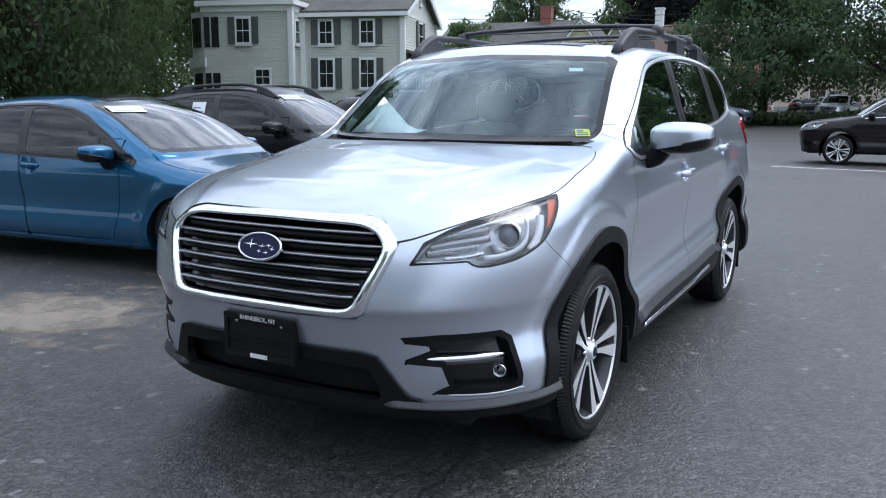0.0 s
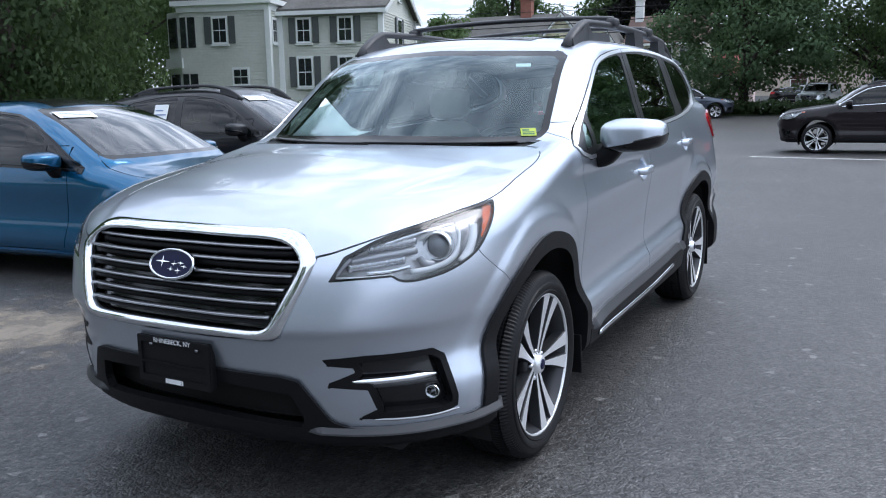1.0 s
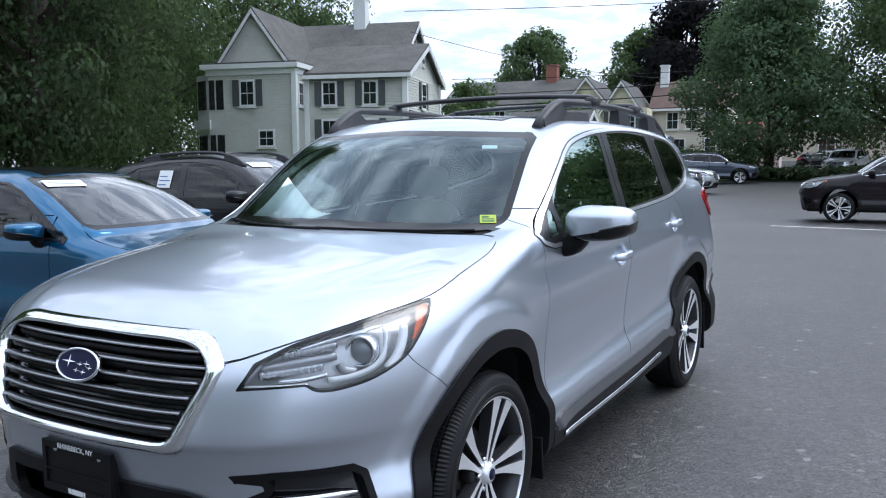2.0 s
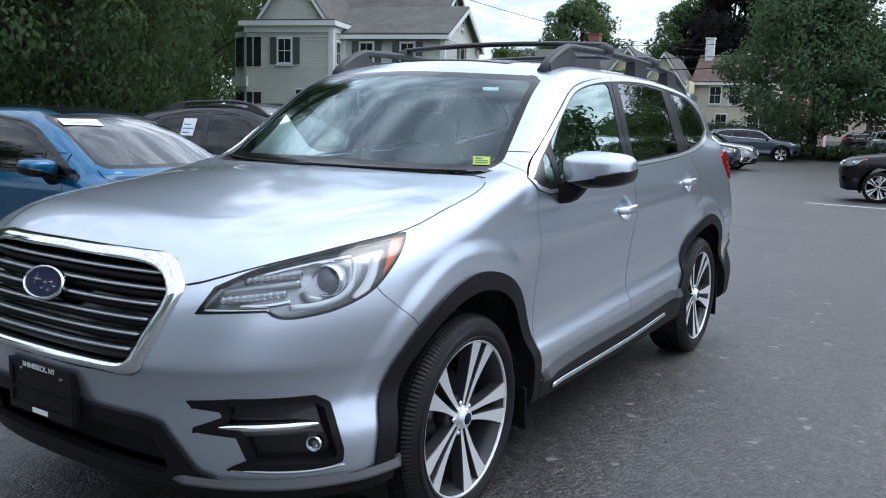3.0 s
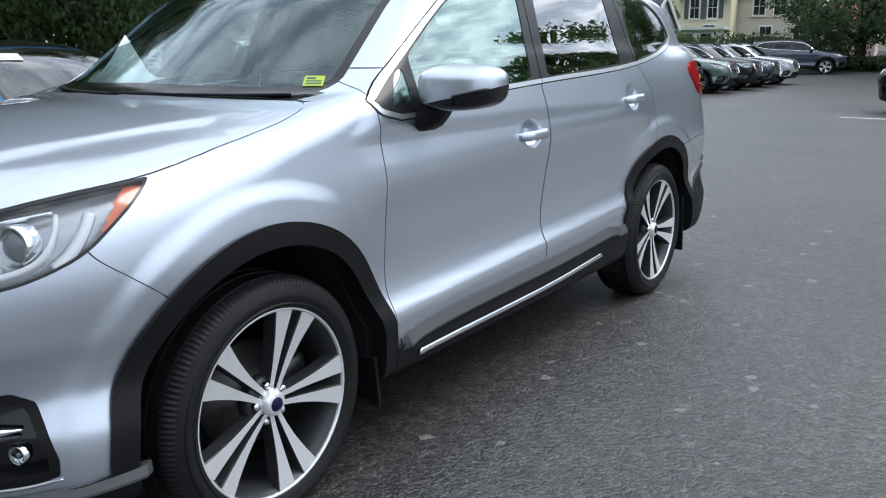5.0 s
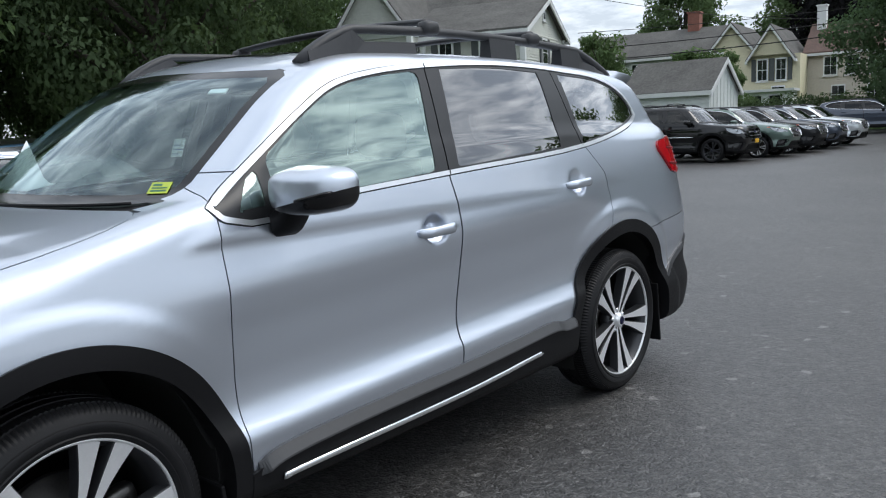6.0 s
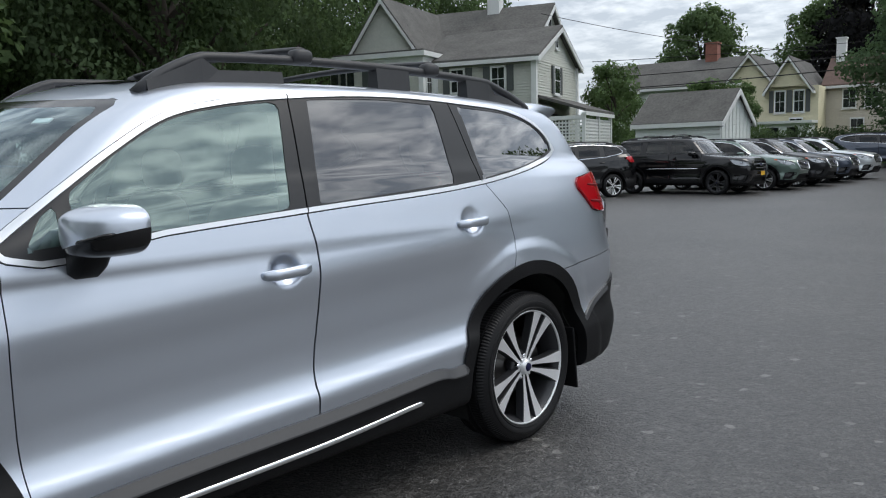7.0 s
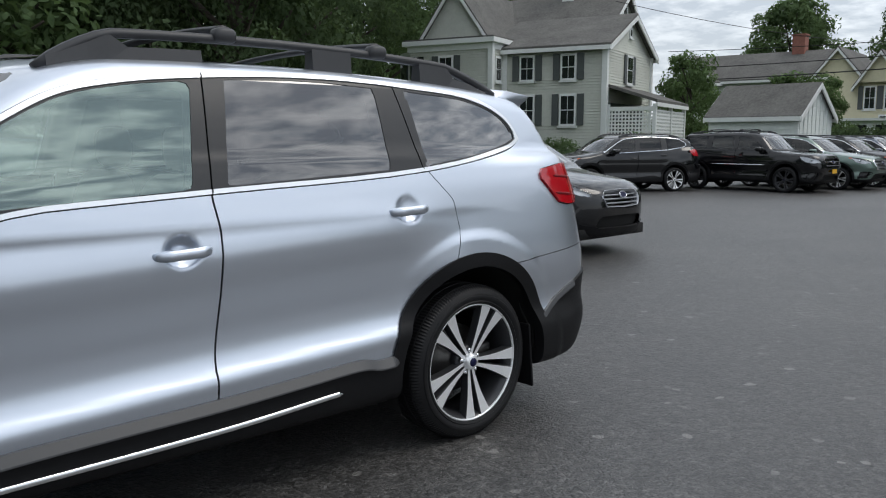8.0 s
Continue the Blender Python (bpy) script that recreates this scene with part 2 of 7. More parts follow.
def body_grid(field, s, nu, nv):
    """The body's surface as a grid: rays from a line inside it, fanned at both ends."""
    ya, yb, zc = s["spine"]
    cap = max(8, nu // 5)
    run = nu - 2 * cap
    rows = [(ya, (1 - (i / cap)) * 90.0) for i in range(cap)]
    rows += [(ya + (yb - ya) * i / (run - 1), 0.0) for i in range(run)]
    rows += [(yb, -90.0 * (i + 1) / cap) for i in range(cap)]
    rows[0], rows[-1] = (ya, 88.5), (yb, -88.5)
    oy = np.array([r[0] for r in rows])[:, None] + np.zeros((1, nv))
    ph = np.radians([r[1] for r in rows])[:, None]
    th = (np.arange(nv) + 0.5) / nv * 2 * np.pi
    th = th[None, :]
    dx, dz = np.cos(ph) * np.sin(th), -np.cos(ph) * np.cos(th)
    dy = -np.sin(ph) + 0 * th
    lo, hi = np.zeros_like(dx), np.full_like(dx, 2.6)
    for _ in range(26):
        mid = (lo + hi) / 2
        inside = field(dx * mid, oy + dy * mid, zc + dz * mid) < 0
        lo, hi = np.where(inside, mid, lo), np.where(inside, hi, mid)
    return np.stack((dx * lo, oy + dy * lo, zc + dz * lo), -1)


SILVER_SUV = dict(
    side=([0.2, 0.30, 0.40, 0.45, 0.49, 0.53, 0.58, 0.64, 0.72, 0.83, 0.94, 1.04, 1.14, 1.22, 1.32], [0.91, 0.943, 0.951, 0.950, 0.943, 0.926, 0.909, 0.911, 0.928, 0.943, 0.934, 0.918, 0.900, 0.882, 0.85]),
    nose=([0.2, 0.30, 0.40, 0.50, 0.62, 0.67, 0.695, 0.715, 0.76, 0.88, 0.98, 1.1], [-0.88, -0.930, -0.957, -0.980, -1.011, -1.028, -1.040, -1.038, -1.026, -0.987, -0.945, -0.85]),
    tail=([0.2, 0.45, 0.60, 0.72, 0.90, 1.1, 1.3], [3.80, 3.96, 4.00, 3.99, 3.94, 3.90, 3.84]),
    hood=([-1.0, -0.9, -0.6, -0.2, 0.15, 0.45, 0.8, 1.2, 4.0], [1.00, 1.045, 1.11, 1.165, 1.205, 1.245, 1.295, 1.34, 1.36]),
    roof=([0.3, 0.9, 1.3, 1.8, 2.4, 3.0, 3.45, 3.9], [1.62, 1.70, 1.735, 1.75, 1.745, 1.715, 1.665, 1.60]),
    cab=([1.0, 1.2, 1.35, 1.5, 1.6, 1.7, 1.8], [0.93, 0.888, 0.845, 0.795, 0.757, 0.715, 0.66]),
    yc=-0.12, yr=3.25, wheelbase=2.89, axle=0.375, arch=0.55, flare=0.009, pinch=0.03, square=(2.9, 4.0),
    crown=0.09, round=0.15, floor=0.285, screen=(0.20, 1.20, 0.72, 0.42), roof_crown=0.09, back=(3.62, 1.50, 0.62, 0.10),
    taper=0.05, taper_from=2.3, cab_round=0.055, spine=(-0.30, 3.35, 0.82), dent=0.036, handles=((1.45, 1.02), (2.495, 1.115)))
HERO = dict(SILVER_SUV)
HERO.update(
    door_side=([0.20, 0.30, 0.40, 0.47, 0.515, 0.535, 0.565, 0.61, 0.68, 0.76, 0.85, 0.93, 0.975, 1.01, 1.06, 1.14, 1.22, 1.32],
               [0.900, 0.931, 0.941, 0.946, 0.949, 0.944, 0.927, 0.911, 0.906, 0.911, 0.919, 0.931, 0.935, 0.931, 0.920, 0.902, 0.882, 0.85]),
    flare=0.012, arch=0.578, round_rear=0.075, dome=0.010, cab_floor=1.10)


# ---- vehicles: cutting the body into panels ----
def poly_distance(u, v, poly):
    """Signed distance to a closed outline, negative inside."""
    best = np.full(u.shape, 1e9)
    inside = np.zeros(u.shape, bool)
    for (a, b), (c, d) in zip(poly, poly[1:] + poly[:1]):
        ex, ey = c - a, d - b
        k = np.clip(((u - a) * ex + (v - b) * ey) / (ex * ex + ey * ey + 1e-12), 0, 1)
        best = np.minimum(best, (u - a - k * ex) ** 2 + (v - b - k * ey) ** 2)
        if d != b:
            hit = ((b > v) != (d > v)) & (u < (c - a) * (v - b) / (d - b) + a)
            inside ^= hit
    r = np.sqrt(best)
    return np.where(inside, -r, r)


def from_side(poly, shrink=0.0):
    def g(p):
        ok = np.abs(p[:, 0]) > 0.45
        return np.where(ok, poly_distance(p[:, 1], p[:, 2], poly) + shrink, 1.0)
    return g


def from_front(poly, shrink=0.0, y_max=-0.3):
    full = poly + [(-a, b) for a, b in reversed(poly)]

    def g(p):
        return np.where(p[:, 1] < y_max, poly_distance(p[:, 0], p[:, 2], full) + shrink, 1.0)
    return g


def from_corner(poly, shrink=0.0):
    """Seen along the diagonal at a front corner: across is (|x| + y) / sqrt 2."""
    def g(p):
        ok = (p[:, 1] < 0.2) & (np.abs(p[:, 0]) > 0.3)
        return np.where(ok, poly_distance((np.abs(p[:, 0]) + p[:, 1]) * 0.70711, p[:, 2], poly) + shrink, 1.0)
    return g


def from_top(poly, z_min, shrink=0.0):
    def g(p):
        return np.where(p[:, 2] > z_min, poly_distance(np.abs(p[:, 0]), p[:, 1], poly) + shrink, 1.0)
    return g


def ring_at(y0, z0, r):
    def g(p):
        return np.where(np.abs(p[:, 0]) > 0.45, np.hypot(p[:, 1] - y0, p[:, 2] - z0) - r, 1.0)
    return g


class Shell:
    """A body surface that can be cut along outlines; its panels become parts."""

    def __init__(self, s, nu, nv):
        self.s, self.field = s, body_field(s)
        g = body_grid(self.field, s, nu, nv)
        self.v = [tuple(p) for p in g.reshape(-1, 3)]
        self.f = [[i * nv + j, (i + 1) * nv + j, (i + 1) * nv + (j + 1) % nv, i * nv + (j + 1) % nv] for i in range(nu - 1) for j in range(nv)]
        self.f += [list(range(nv)), list(range(nu * nv - 1, (nu - 1) * nv - 1, -1))]
        self.labels = None

    def refine(self, want):
        """Splits each wanted face in four, the new points laid on the true surface."""
        pts = np.array(self.v)
        mid = np.array([pts[f].mean(0) for f in self.f])
        pick = want(mid)
        seen = {}
        for f, w in zip(self.f, pick):
            if w and len(f) == 4:
                for i, j in zip(f, f[1:] + f[:1]):
                    key = (min(i, j), max(i, j))
                    seen[key] = seen.get(key, 0) + 1
        new_at, loose, out = {}, [], []
        for f, w in zip(self.f, pick):
            if not (w and len(f) == 4):
                out.append(f)
                continue
            ring = []
            for i, j in zip(f, f[1:] + f[:1]):
                key = (min(i, j), max(i, j))
                if key not in new_at:
                    new_at[key] = len(self.v)
                    self.v.append(tuple((pts[i] + pts[j]) / 2))
                    if seen[key] > 1:
                        loose.append(new_at[key])
                ring.append(new_at[key])
            c = len(self.v)
            self.v.append(tuple(pts[f].mean(0)))
            loose.append(c)
            for k in range(4):
                out.append([f[k], ring[k], c, ring[k - 1]])
        self.f = out
        p = np.array(self.v)[loose]
        e = 0.004
        for _ in range(3):
            val = self.field(p[:, 0], p[:, 1], p[:, 2])
            n = np.stack([(self.field(*(p + e * k).T) - self.field(*(p - e * k).T)) / (2 * e) for k in np.eye(3)], 1)
            p = p - n * (val / (np.sum(n * n, 1) + 1e-9))[:, None]
        for i, q in zip(loose, p):
            self.v[i] = tuple(q)

    def cut(self, g):
        val = g(np.array(self.v))
        val = np.where(np.abs(val) < 1e-6, 1e-6, val)
        cell = np.array([(f + f[-1:] * 6)[:6] for f in self.f if len(f) <= 6])
        low = val < 0
        mixed = iter((low[cell].any(1) & ~low[cell].all(1)).tolist())
        val, neg = val.tolist(), low.tolist()
        made, out, v, todo = {}, [], self.v, []
        for f in self.f:
            (todo if len(f) > 6 or next(mixed) else out).append(f)
        while todo:
            f = todo.pop()
            k = sum(neg[i] for i in f)
            if k == 0 or k == len(f):
                out.append(f)
                continue
            ring, marks = [], []
            for i, j in zip(f, f[1:] + f[:1]):
                ring.append(i)
                if neg[i] != neg[j]:
                    key = (i, j) if i < j else (j, i)
                    if key not in made:
                        a, b = key
                        t = min(0.98, max(0.02, val[a] / (val[a] - val[b])))
                        made[key] = len(v)
                        v.append(tuple(p + (q - p) * t for p, q in zip(v[a], v[b])))
                        neg.append(False)
                        val.append(0.0)
                    marks.append(len(ring))
                    ring.append(made[key])
            if len(marks) != 2:
                todo += [[f[0], f[i], f[i + 1]] for i in range(1, len(f) - 1)] if len(f) > 3 else []
                if len(f) == 3:
                    out.append(f)
                continue
            a, b = marks
            out.append(ring[a:b + 1])
            out.append(ring[b:] + ring[:a + 1])
        self.f = out

    def finish(self, rules):
        """rules: (name, function) in order of rank; a face takes the first that holds at its middle."""
        for name, g, *offsets in rules:
            for d in offsets or (0.0,):
                if d is not None:
                    self.cut(lambda p, g=g, d=d: g(p) + d)
        pts = np.array(self.v)
        mid = np.array([pts[f].mean(0) for f in self.f])
        label = np.full(len(self.f), "body", object)
        free = np.ones(len(self.f), bool)
        for name, g, *offsets in rules:
            val = g(mid)
            gap = offsets[1] if len(offsets) > 1 and offsets[1] else 0.0
            hit = free & (val < (-gap if gap > 0 else 0))
            label[hit] = name
            free &= ~hit
            if gap > 0:
                seam = free & (val < 0)
                label[seam] = "seam"
                free &= ~seam
        self.labels, self.mid = label, mid
        e = 0.004
        n = np.zeros_like(pts)
        for k in range(3):
            d = np.zeros(3)
            d[k] = e
            a, b = pts + d, pts - d
            n[:, k] = self.field(a[:, 0], a[:, 1], a[:, 2]) - self.field(b[:, 0], b[:, 1], b[:, 2])
        self.n = n / (np.linalg.norm(n, axis=1, keepdims=True) + 1e-12)
        self.p = pts

    def panel(self, name, labels, mat, parent, proud=0.0, skirt=0.012, side=0, keep=None, label="", shift=(0, 0, 0)):
        """One panel as a mesh with its edges turned in. side: +1 or -1 for one flank alone."""
        pick = np.isin(self.labels, labels)
        if side:
            pick &= self.mid[:, 0] * side > 0
        if keep is not None:
            pick &= keep(self.mid)
        faces = [self.f[i] for i in np.nonzero(pick)[0]]
        if not faces:
            return None
        used = sorted({i for f in faces for i in f})
        where = {i: k for k, i in enumerate(used)}
        nrm = self.n[used]
        lift = proud(self.p[used])[:, None] if callable(proud) else proud
        pts = self.p[used] + lift * nrm + np.array(shift)
        fs = [[where[i] for i in f] for f in faces]
        edges = {}
        for f in fs:
            for i, j in zip(f, f[1:] + f[:1]):
                edges[(i, j)] = edges.get((i, j), 0) + 1
        rim = [(i, j) for (i, j) in edges if (j, i) not in edges]
        verts = [tuple(p) for p in pts]
        loops = [tuple(nrm[i]) for f in fs for i in f]
        if skirt:
            for i, j in rim:
                a, b = pts[i] - skirt * nrm[i], pts[j] - skirt * nrm[j]
                k = len(verts)
                verts += [tuple(pts[i]), tuple(pts[j]), tuple(b), tuple(a)]
                c = np.cross(pts[j] - pts[i], a - pts[i])
                c = tuple(-c / (np.linalg.norm(c) + 1e-12))
                fs.append([k + 1, k, k + 3, k + 2])
                loops += [c] * 4
        me = bpy.data.meshes.new(name)
        me.from_pydata(verts, [], fs)
        me.materials.append(mat)
        me.shade_smooth()
        if len(me.loops) == len(loops) and not callable(proud):
            me.normals_split_custom_set(loops)
        ob = new(name, me)
        ob.parent = parent
        if label:
            tagged(ob, label)
        return ob

    def surface(self, x, y, z, way):
        """The first point of the surface from a place along a direction."""
        o, d = np.array((x, y, z), float), np.array(way, float)
        d /= np.linalg.norm(d)
        t = np.arange(0, 2.5, 0.004)
        q = o + t[:, None] * d
        v = self.field(q[:, 0], q[:, 1], q[:, 2])
        i = int(np.argmax(v < 0))
        p = o + d * (t[i] - (0.004 * v[i] / (v[i] - v[i - 1]) if i else 0.0))
        e = 0.004
        g = self.field(*(p + e * np.concatenate((np.eye(3), -np.eye(3)))).T)
        return Vector(p), Vector(g[:3] - g[3:]).normalized()


# ---- small mesh makers ----
def part(name, bm, mat, parent=None, label="", smooth=True, bevel=0.0):
    me = bpy.data.meshes.new(name)
    bm.to_mesh(me)
    bm.free()
    for m in mat if isinstance(mat, (list, tuple)) else [mat]:
        me.materials.append(m)
    if smooth:
        me.shade_smooth()
    ob = new(name, me)
    ob.parent = parent
    if bevel:
        b = ob.modifiers.new("bevel", "BEVEL")
        b.width, b.segments, b.limit_method, b.harden_normals = bevel, 2, "ANGLE", False
    if label:
        tagged(ob, label)
    return ob


def grid_bm(rows, close_u=False, close_v=False, caps=False):
    """A bmesh from rows of points."""
    bm = bmesh.new()
    vs = [[bm.verts.new(p) for p in row] for row in rows]
    nu, nv = len(vs), len(vs[0])
    for i in range(nu if close_u else nu - 1):
        for j in range(nv if close_v else nv - 1):
            a, b = vs[i], vs[(i + 1) % nu]
            bm.faces.new((a[j], a[(j + 1) % nv], b[(j + 1) % nv], b[j]))
    if caps:
        bm.faces.new(list(reversed(vs[0])))
        bm.faces.new(vs[-1])
    return bm


def fix(bm):
    bmesh.ops.recalc_face_normals(bm, faces=bm.faces)
    return bm


def box_bm(x0, x1, y0, y1, z0, z1, bm=None, m=None):
    bm = bm or bmesh.new()
    v = [bm.verts.new((m @ Vector(p)) if m else p) for p in [(x, y, z) for z in (z0, z1) for y in (y0, y1) for x in (x0, x1)]]
    for f in ((0, 2, 3, 1), (4, 5, 7, 6), (0, 1, 5, 4), (2, 6, 7, 3), (0, 4, 6, 2), (1, 3, 7, 5)):
        bm.faces.new([v[i] for i in f])
    return bm


def pillow_bm(c, size, power=4.0, nu=14, nv=24, m=None, bend=None):
    """A rounded box (superellipsoid) about c."""
    def e(a, k):
        return math.copysign(abs(a) ** k, a)
    k = 2 / power
    rows = []
    for i in range(nu + 1):
        a = -math.pi / 2 + math.pi * i / nu
        a = max(-1.569, min(1.569, a))
        row = []
        for j in range(nv):
            b = 2 * math.pi * j / nv
            p = Vector((size[0] / 2 * e(math.cos(a), k) * e(math.cos(b), k), size[1] / 2 * e(math.cos(a), k) * e(math.sin(b), k), size[2] / 2 * e(math.sin(a), k)))
            if bend:
                p = bend(p)
            p = (m @ p) if m else p
            row.append(p + Vector(c))
        rows.append(row)
    return fix(grid_bm(rows, close_v=True, caps=True))


def sweep_bm(path, profile, up=Vector((0, 0, 1)), closed=False):
    """A profile (across, up) swept along a path of points; the profile may be a function of the place along it (0 to 1)."""
    rows = []
    n = len(path)
    for i, p in enumerate(path):
        a = Vector(path[max(0, i - 1)]) if not closed else Vector(path[i - 1])
        b = Vector(path[min(n - 1, i + 1)]) if not closed else Vector(path[(i + 1) % n])
        t = (b - a).normalized()
        side = t.cross(up).normalized()
        u = side.cross(t).normalized()
        prof = profile(i / (n - 1)) if callable(profile) else profile
        rows.append([Vector(p) + side * s + u * h for s, h in prof])
    return fix(grid_bm(rows, close_u=closed, close_v=True, caps=not closed))


def circle(r, n=10, ry=None):
    return [(r * math.cos(2 * math.pi * i / n), (ry or r) * math.sin(2 * math.pi * i / n)) for i in range(n)]


def smooth_path(pts, n=40):
    t = np.linspace(0, 1, len(pts))
    c = [curve(t, [p[k] for p in pts]) for k in range(3)]
    u = np.linspace(0, 1, n)
    return [Vector((float(a), float(b), float(d))) for a, b, d in zip(c[0](u), c[1](u), c[2](u))]


def lathe_bm(profile, n=64, axis="x", centre=(0, 0, 0), vary=None):
    """A profile of (radius, along) turned about an axis through the centre."""
    rows = []
    for i in range(n):
        a = 2 * math.pi * i / n
        row = []
        for k, (r, h) in enumerate(profile):
            if vary:
                r = vary(i, k, r, h)
            c, s = r * math.cos(a), r * math.sin(a)
            row.append(Vector(centre) + (Vector((h, c, s)) if axis == "x" else Vector((c, s, h)) if axis == "z" else Vector((c, h, s))))
        rows.append(row)
    return fix(grid_bm(rows, close_u=True))


def prism_bm(outline, lift, bm=None):
    """An outline of 3D points, thickened by a vector."""
    bm = bm or bmesh.new()
    a = [bm.verts.new(p) for p in outline]
    b = [bm.verts.new(Vector(p) + Vector(lift)) for p in outline]
    n = len(a)
    bm.faces.new(a)
    bm.faces.new(list(reversed(b)))
    for i in range(n):
        bm.faces.new((a[i], b[i], b[(i + 1) % n], a[(i + 1) % n]))
    return fix(bm)


def lettering(text, size, mat, name, parent, m, depth=0.001):
    c = bpy.data.curves.new(name, "FONT")
    c.body, c.size, c.extrude = text, size, depth
    c.align_x, c.align_y = "CENTER", "CENTER"
    tmp = bpy.data.objects.new(name, c)
    scene.collection.objects.link(tmp)
    me = bpy.data.meshes.new_from_object(tmp)
    bpy.data.objects.remove(tmp)
    me.materials.append(mat)
    ob = new(name, me)
    ob.parent = parent
    ob.matrix_local = m
    return ob

# ---- ground ----
def ground_height(x, y):
    """Level at the lot, rising a little towards the houses and the street behind."""
    far = min(1, max(0, (y - 30) / 30))
    return 0.55 * far * far * (3 - 2 * far)


def asphalt_material():
    m = bpy.data.materials.new("worn_asphalt")
    m.use_nodes = True
    t = m.node_tree
    b = t.nodes["Principled BSDF"]
    tc = t.nodes.new("ShaderNodeTexCoord")

    def tex(kind, **k):
        n = node(t, kind, **k)
        t.links.new(tc.outputs["Object"], n.inputs["Vector"])
        return n
    def spread(socket, lo, hi, a, b):
        n = node(t, "ShaderNodeMapRange")
        for key, value in (("From Min", lo), ("From Max", hi), ("To Min", a), ("To Max", b)):
            n.inputs[key].default_value = value
        t.links.new(socket, n.inputs["Value"])
        return n.outputs[0]

    def times(a, b):
        n = node(t, "ShaderNodeMixRGB", blend_type="MULTIPLY", Fac=1.0)
        t.links.new(a, n.inputs[1])
        t.links.new(b, n.inputs[2])
        return n.outputs[0]

    def over(fac, base, colour):
        n = node(t, "ShaderNodeMixRGB")
        n.inputs[2].default_value = (*colour, 1)
        t.links.new(fac, n.inputs[0])
        t.links.new(base, n.inputs[1])
        return n.outputs[0]
    big = tex("ShaderNodeTexNoise", Scale=0.40, Detail=6.0, Roughness=0.62)
    base = t.nodes.new("ShaderNodeValToRGB")
    base.color_ramp.elements[0].position, base.color_ramp.elements[0].color = 0.3, (0.029, 0.028, 0.028, 1)
    base.color_ramp.elements[1].position, base.color_ramp.elements[1].color = 0.72, (0.058, 0.056, 0.053, 1)
    t.links.new(big.outputs["Fac"], base.inputs[0])
    # aggregate in two sizes
    stones = tex("ShaderNodeTexVoronoi", Scale=95.0)
    coarse = tex("ShaderNodeTexVoronoi", Scale=38.0)
    col = times(base.outputs[0], spread(stones.outputs["Color"], 0.0, 1.0, 0.10, 2.1))
    col = times(col, spread(coarse.outputs["Color"], 0.0, 1.0, 0.50, 1.55))
    patch = tex("ShaderNodeTexNoise", Scale=9.0, Detail=9.0, Roughness=0.75)
    col = times(col, spread(patch.outputs["Fac"], 0.3, 0.7, 0.60, 1.45))
    # pale stones, dusty flecks and scuffs
    specks = tex("ShaderNodeTexVoronoi", Scale=24.0)
    col = over(spread(specks.outputs["Color"], 0.91, 0.95, 0.0, 0.85), col, (0.20, 0.195, 0.185))
    scuff = tex("ShaderNodeTexNoise", Scale=6.5, Detail=12.0, Roughness=0.8, Distortion=0.6)
    col = over(spread(scuff.outputs["Fac"], 0.62, 0.72, 0.0, 0.6), col, (0.22, 0.215, 0.205))
    # hairline cracks, here and there
    warp = tex("ShaderNodeTexNoise", Scale=1.6, Detail=5.0)
    bend = node(t, "ShaderNodeMixRGB", blend_type="ADD", Fac=0.5)
    t.links.new(tc.outputs["Object"], bend.inputs[1])
    t.links.new(warp.outputs["Color"], bend.inputs[2])
    crack = node(t, "ShaderNodeTexVoronoi", Scale=0.28)
    crack.feature = "DISTANCE_TO_EDGE"
    t.links.new(bend.outputs[0], crack.inputs["Vector"])
    here = node(t, "ShaderNodeMath", operation="MULTIPLY")
    t.links.new(spread(crack.outputs["Distance"], 0.0015, 0.005, 0.85, 0.0), here.inputs[0])
    t.links.new(spread(tex("ShaderNodeTexNoise", Scale=0.17, Detail=2.0).outputs["Fac"], 0.50, 0.58, 0.0, 1.0), here.inputs[1])
    col = over(here.outputs[0], col, (0.012, 0.012, 0.012))
    t.links.new(col, b.inputs["Base Color"])
    b.inputs["Roughness"].default_value = 0.46
    b.inputs["Specular IOR Level"].default_value = 0.8
    h = node(t, "ShaderNodeMath", operation="ADD")
    t.links.new(spread(stones.outputs["Distance"], 0.0, 0.8, 1.0, 0.0), h.inputs[0])
    t.links.new(spread(coarse.outputs["Distance"], 0.0, 0.8, 1.0, 0.0), h.inputs[1])
    bp = node(t, "ShaderNodeBump", Strength=0.7, Distance=0.004)
    t.links.new(h.outputs[0], bp.inputs["Height"])
    t.links.new(bp.outputs[0], b.inputs["Normal"])
    return m


def link_mesh(name, verts, faces, mat, parent=None, smooth=False):
    me = bpy.data.meshes.new(name)
    me.from_pydata([tuple(v) for v in verts], [], faces)
    me.materials.append(mat)
    if smooth:
        me.shade_smooth()
    ob = new(name, me)
    ob.parent = parent
    return ob


def sheet(name, xs, ys, mat, lift=0.0):
    verts = [(x, y, ground_height(x, y) + lift) for y in ys for x in xs]
    n = len(xs)
    faces = [(j * n + i, j * n + i + 1, (j + 1) * n + i + 1, (j + 1) * n + i) for j in range(len(ys) - 1) for i in range(n - 1)]
    return link_mesh(name, verts, faces, mat, smooth=True)


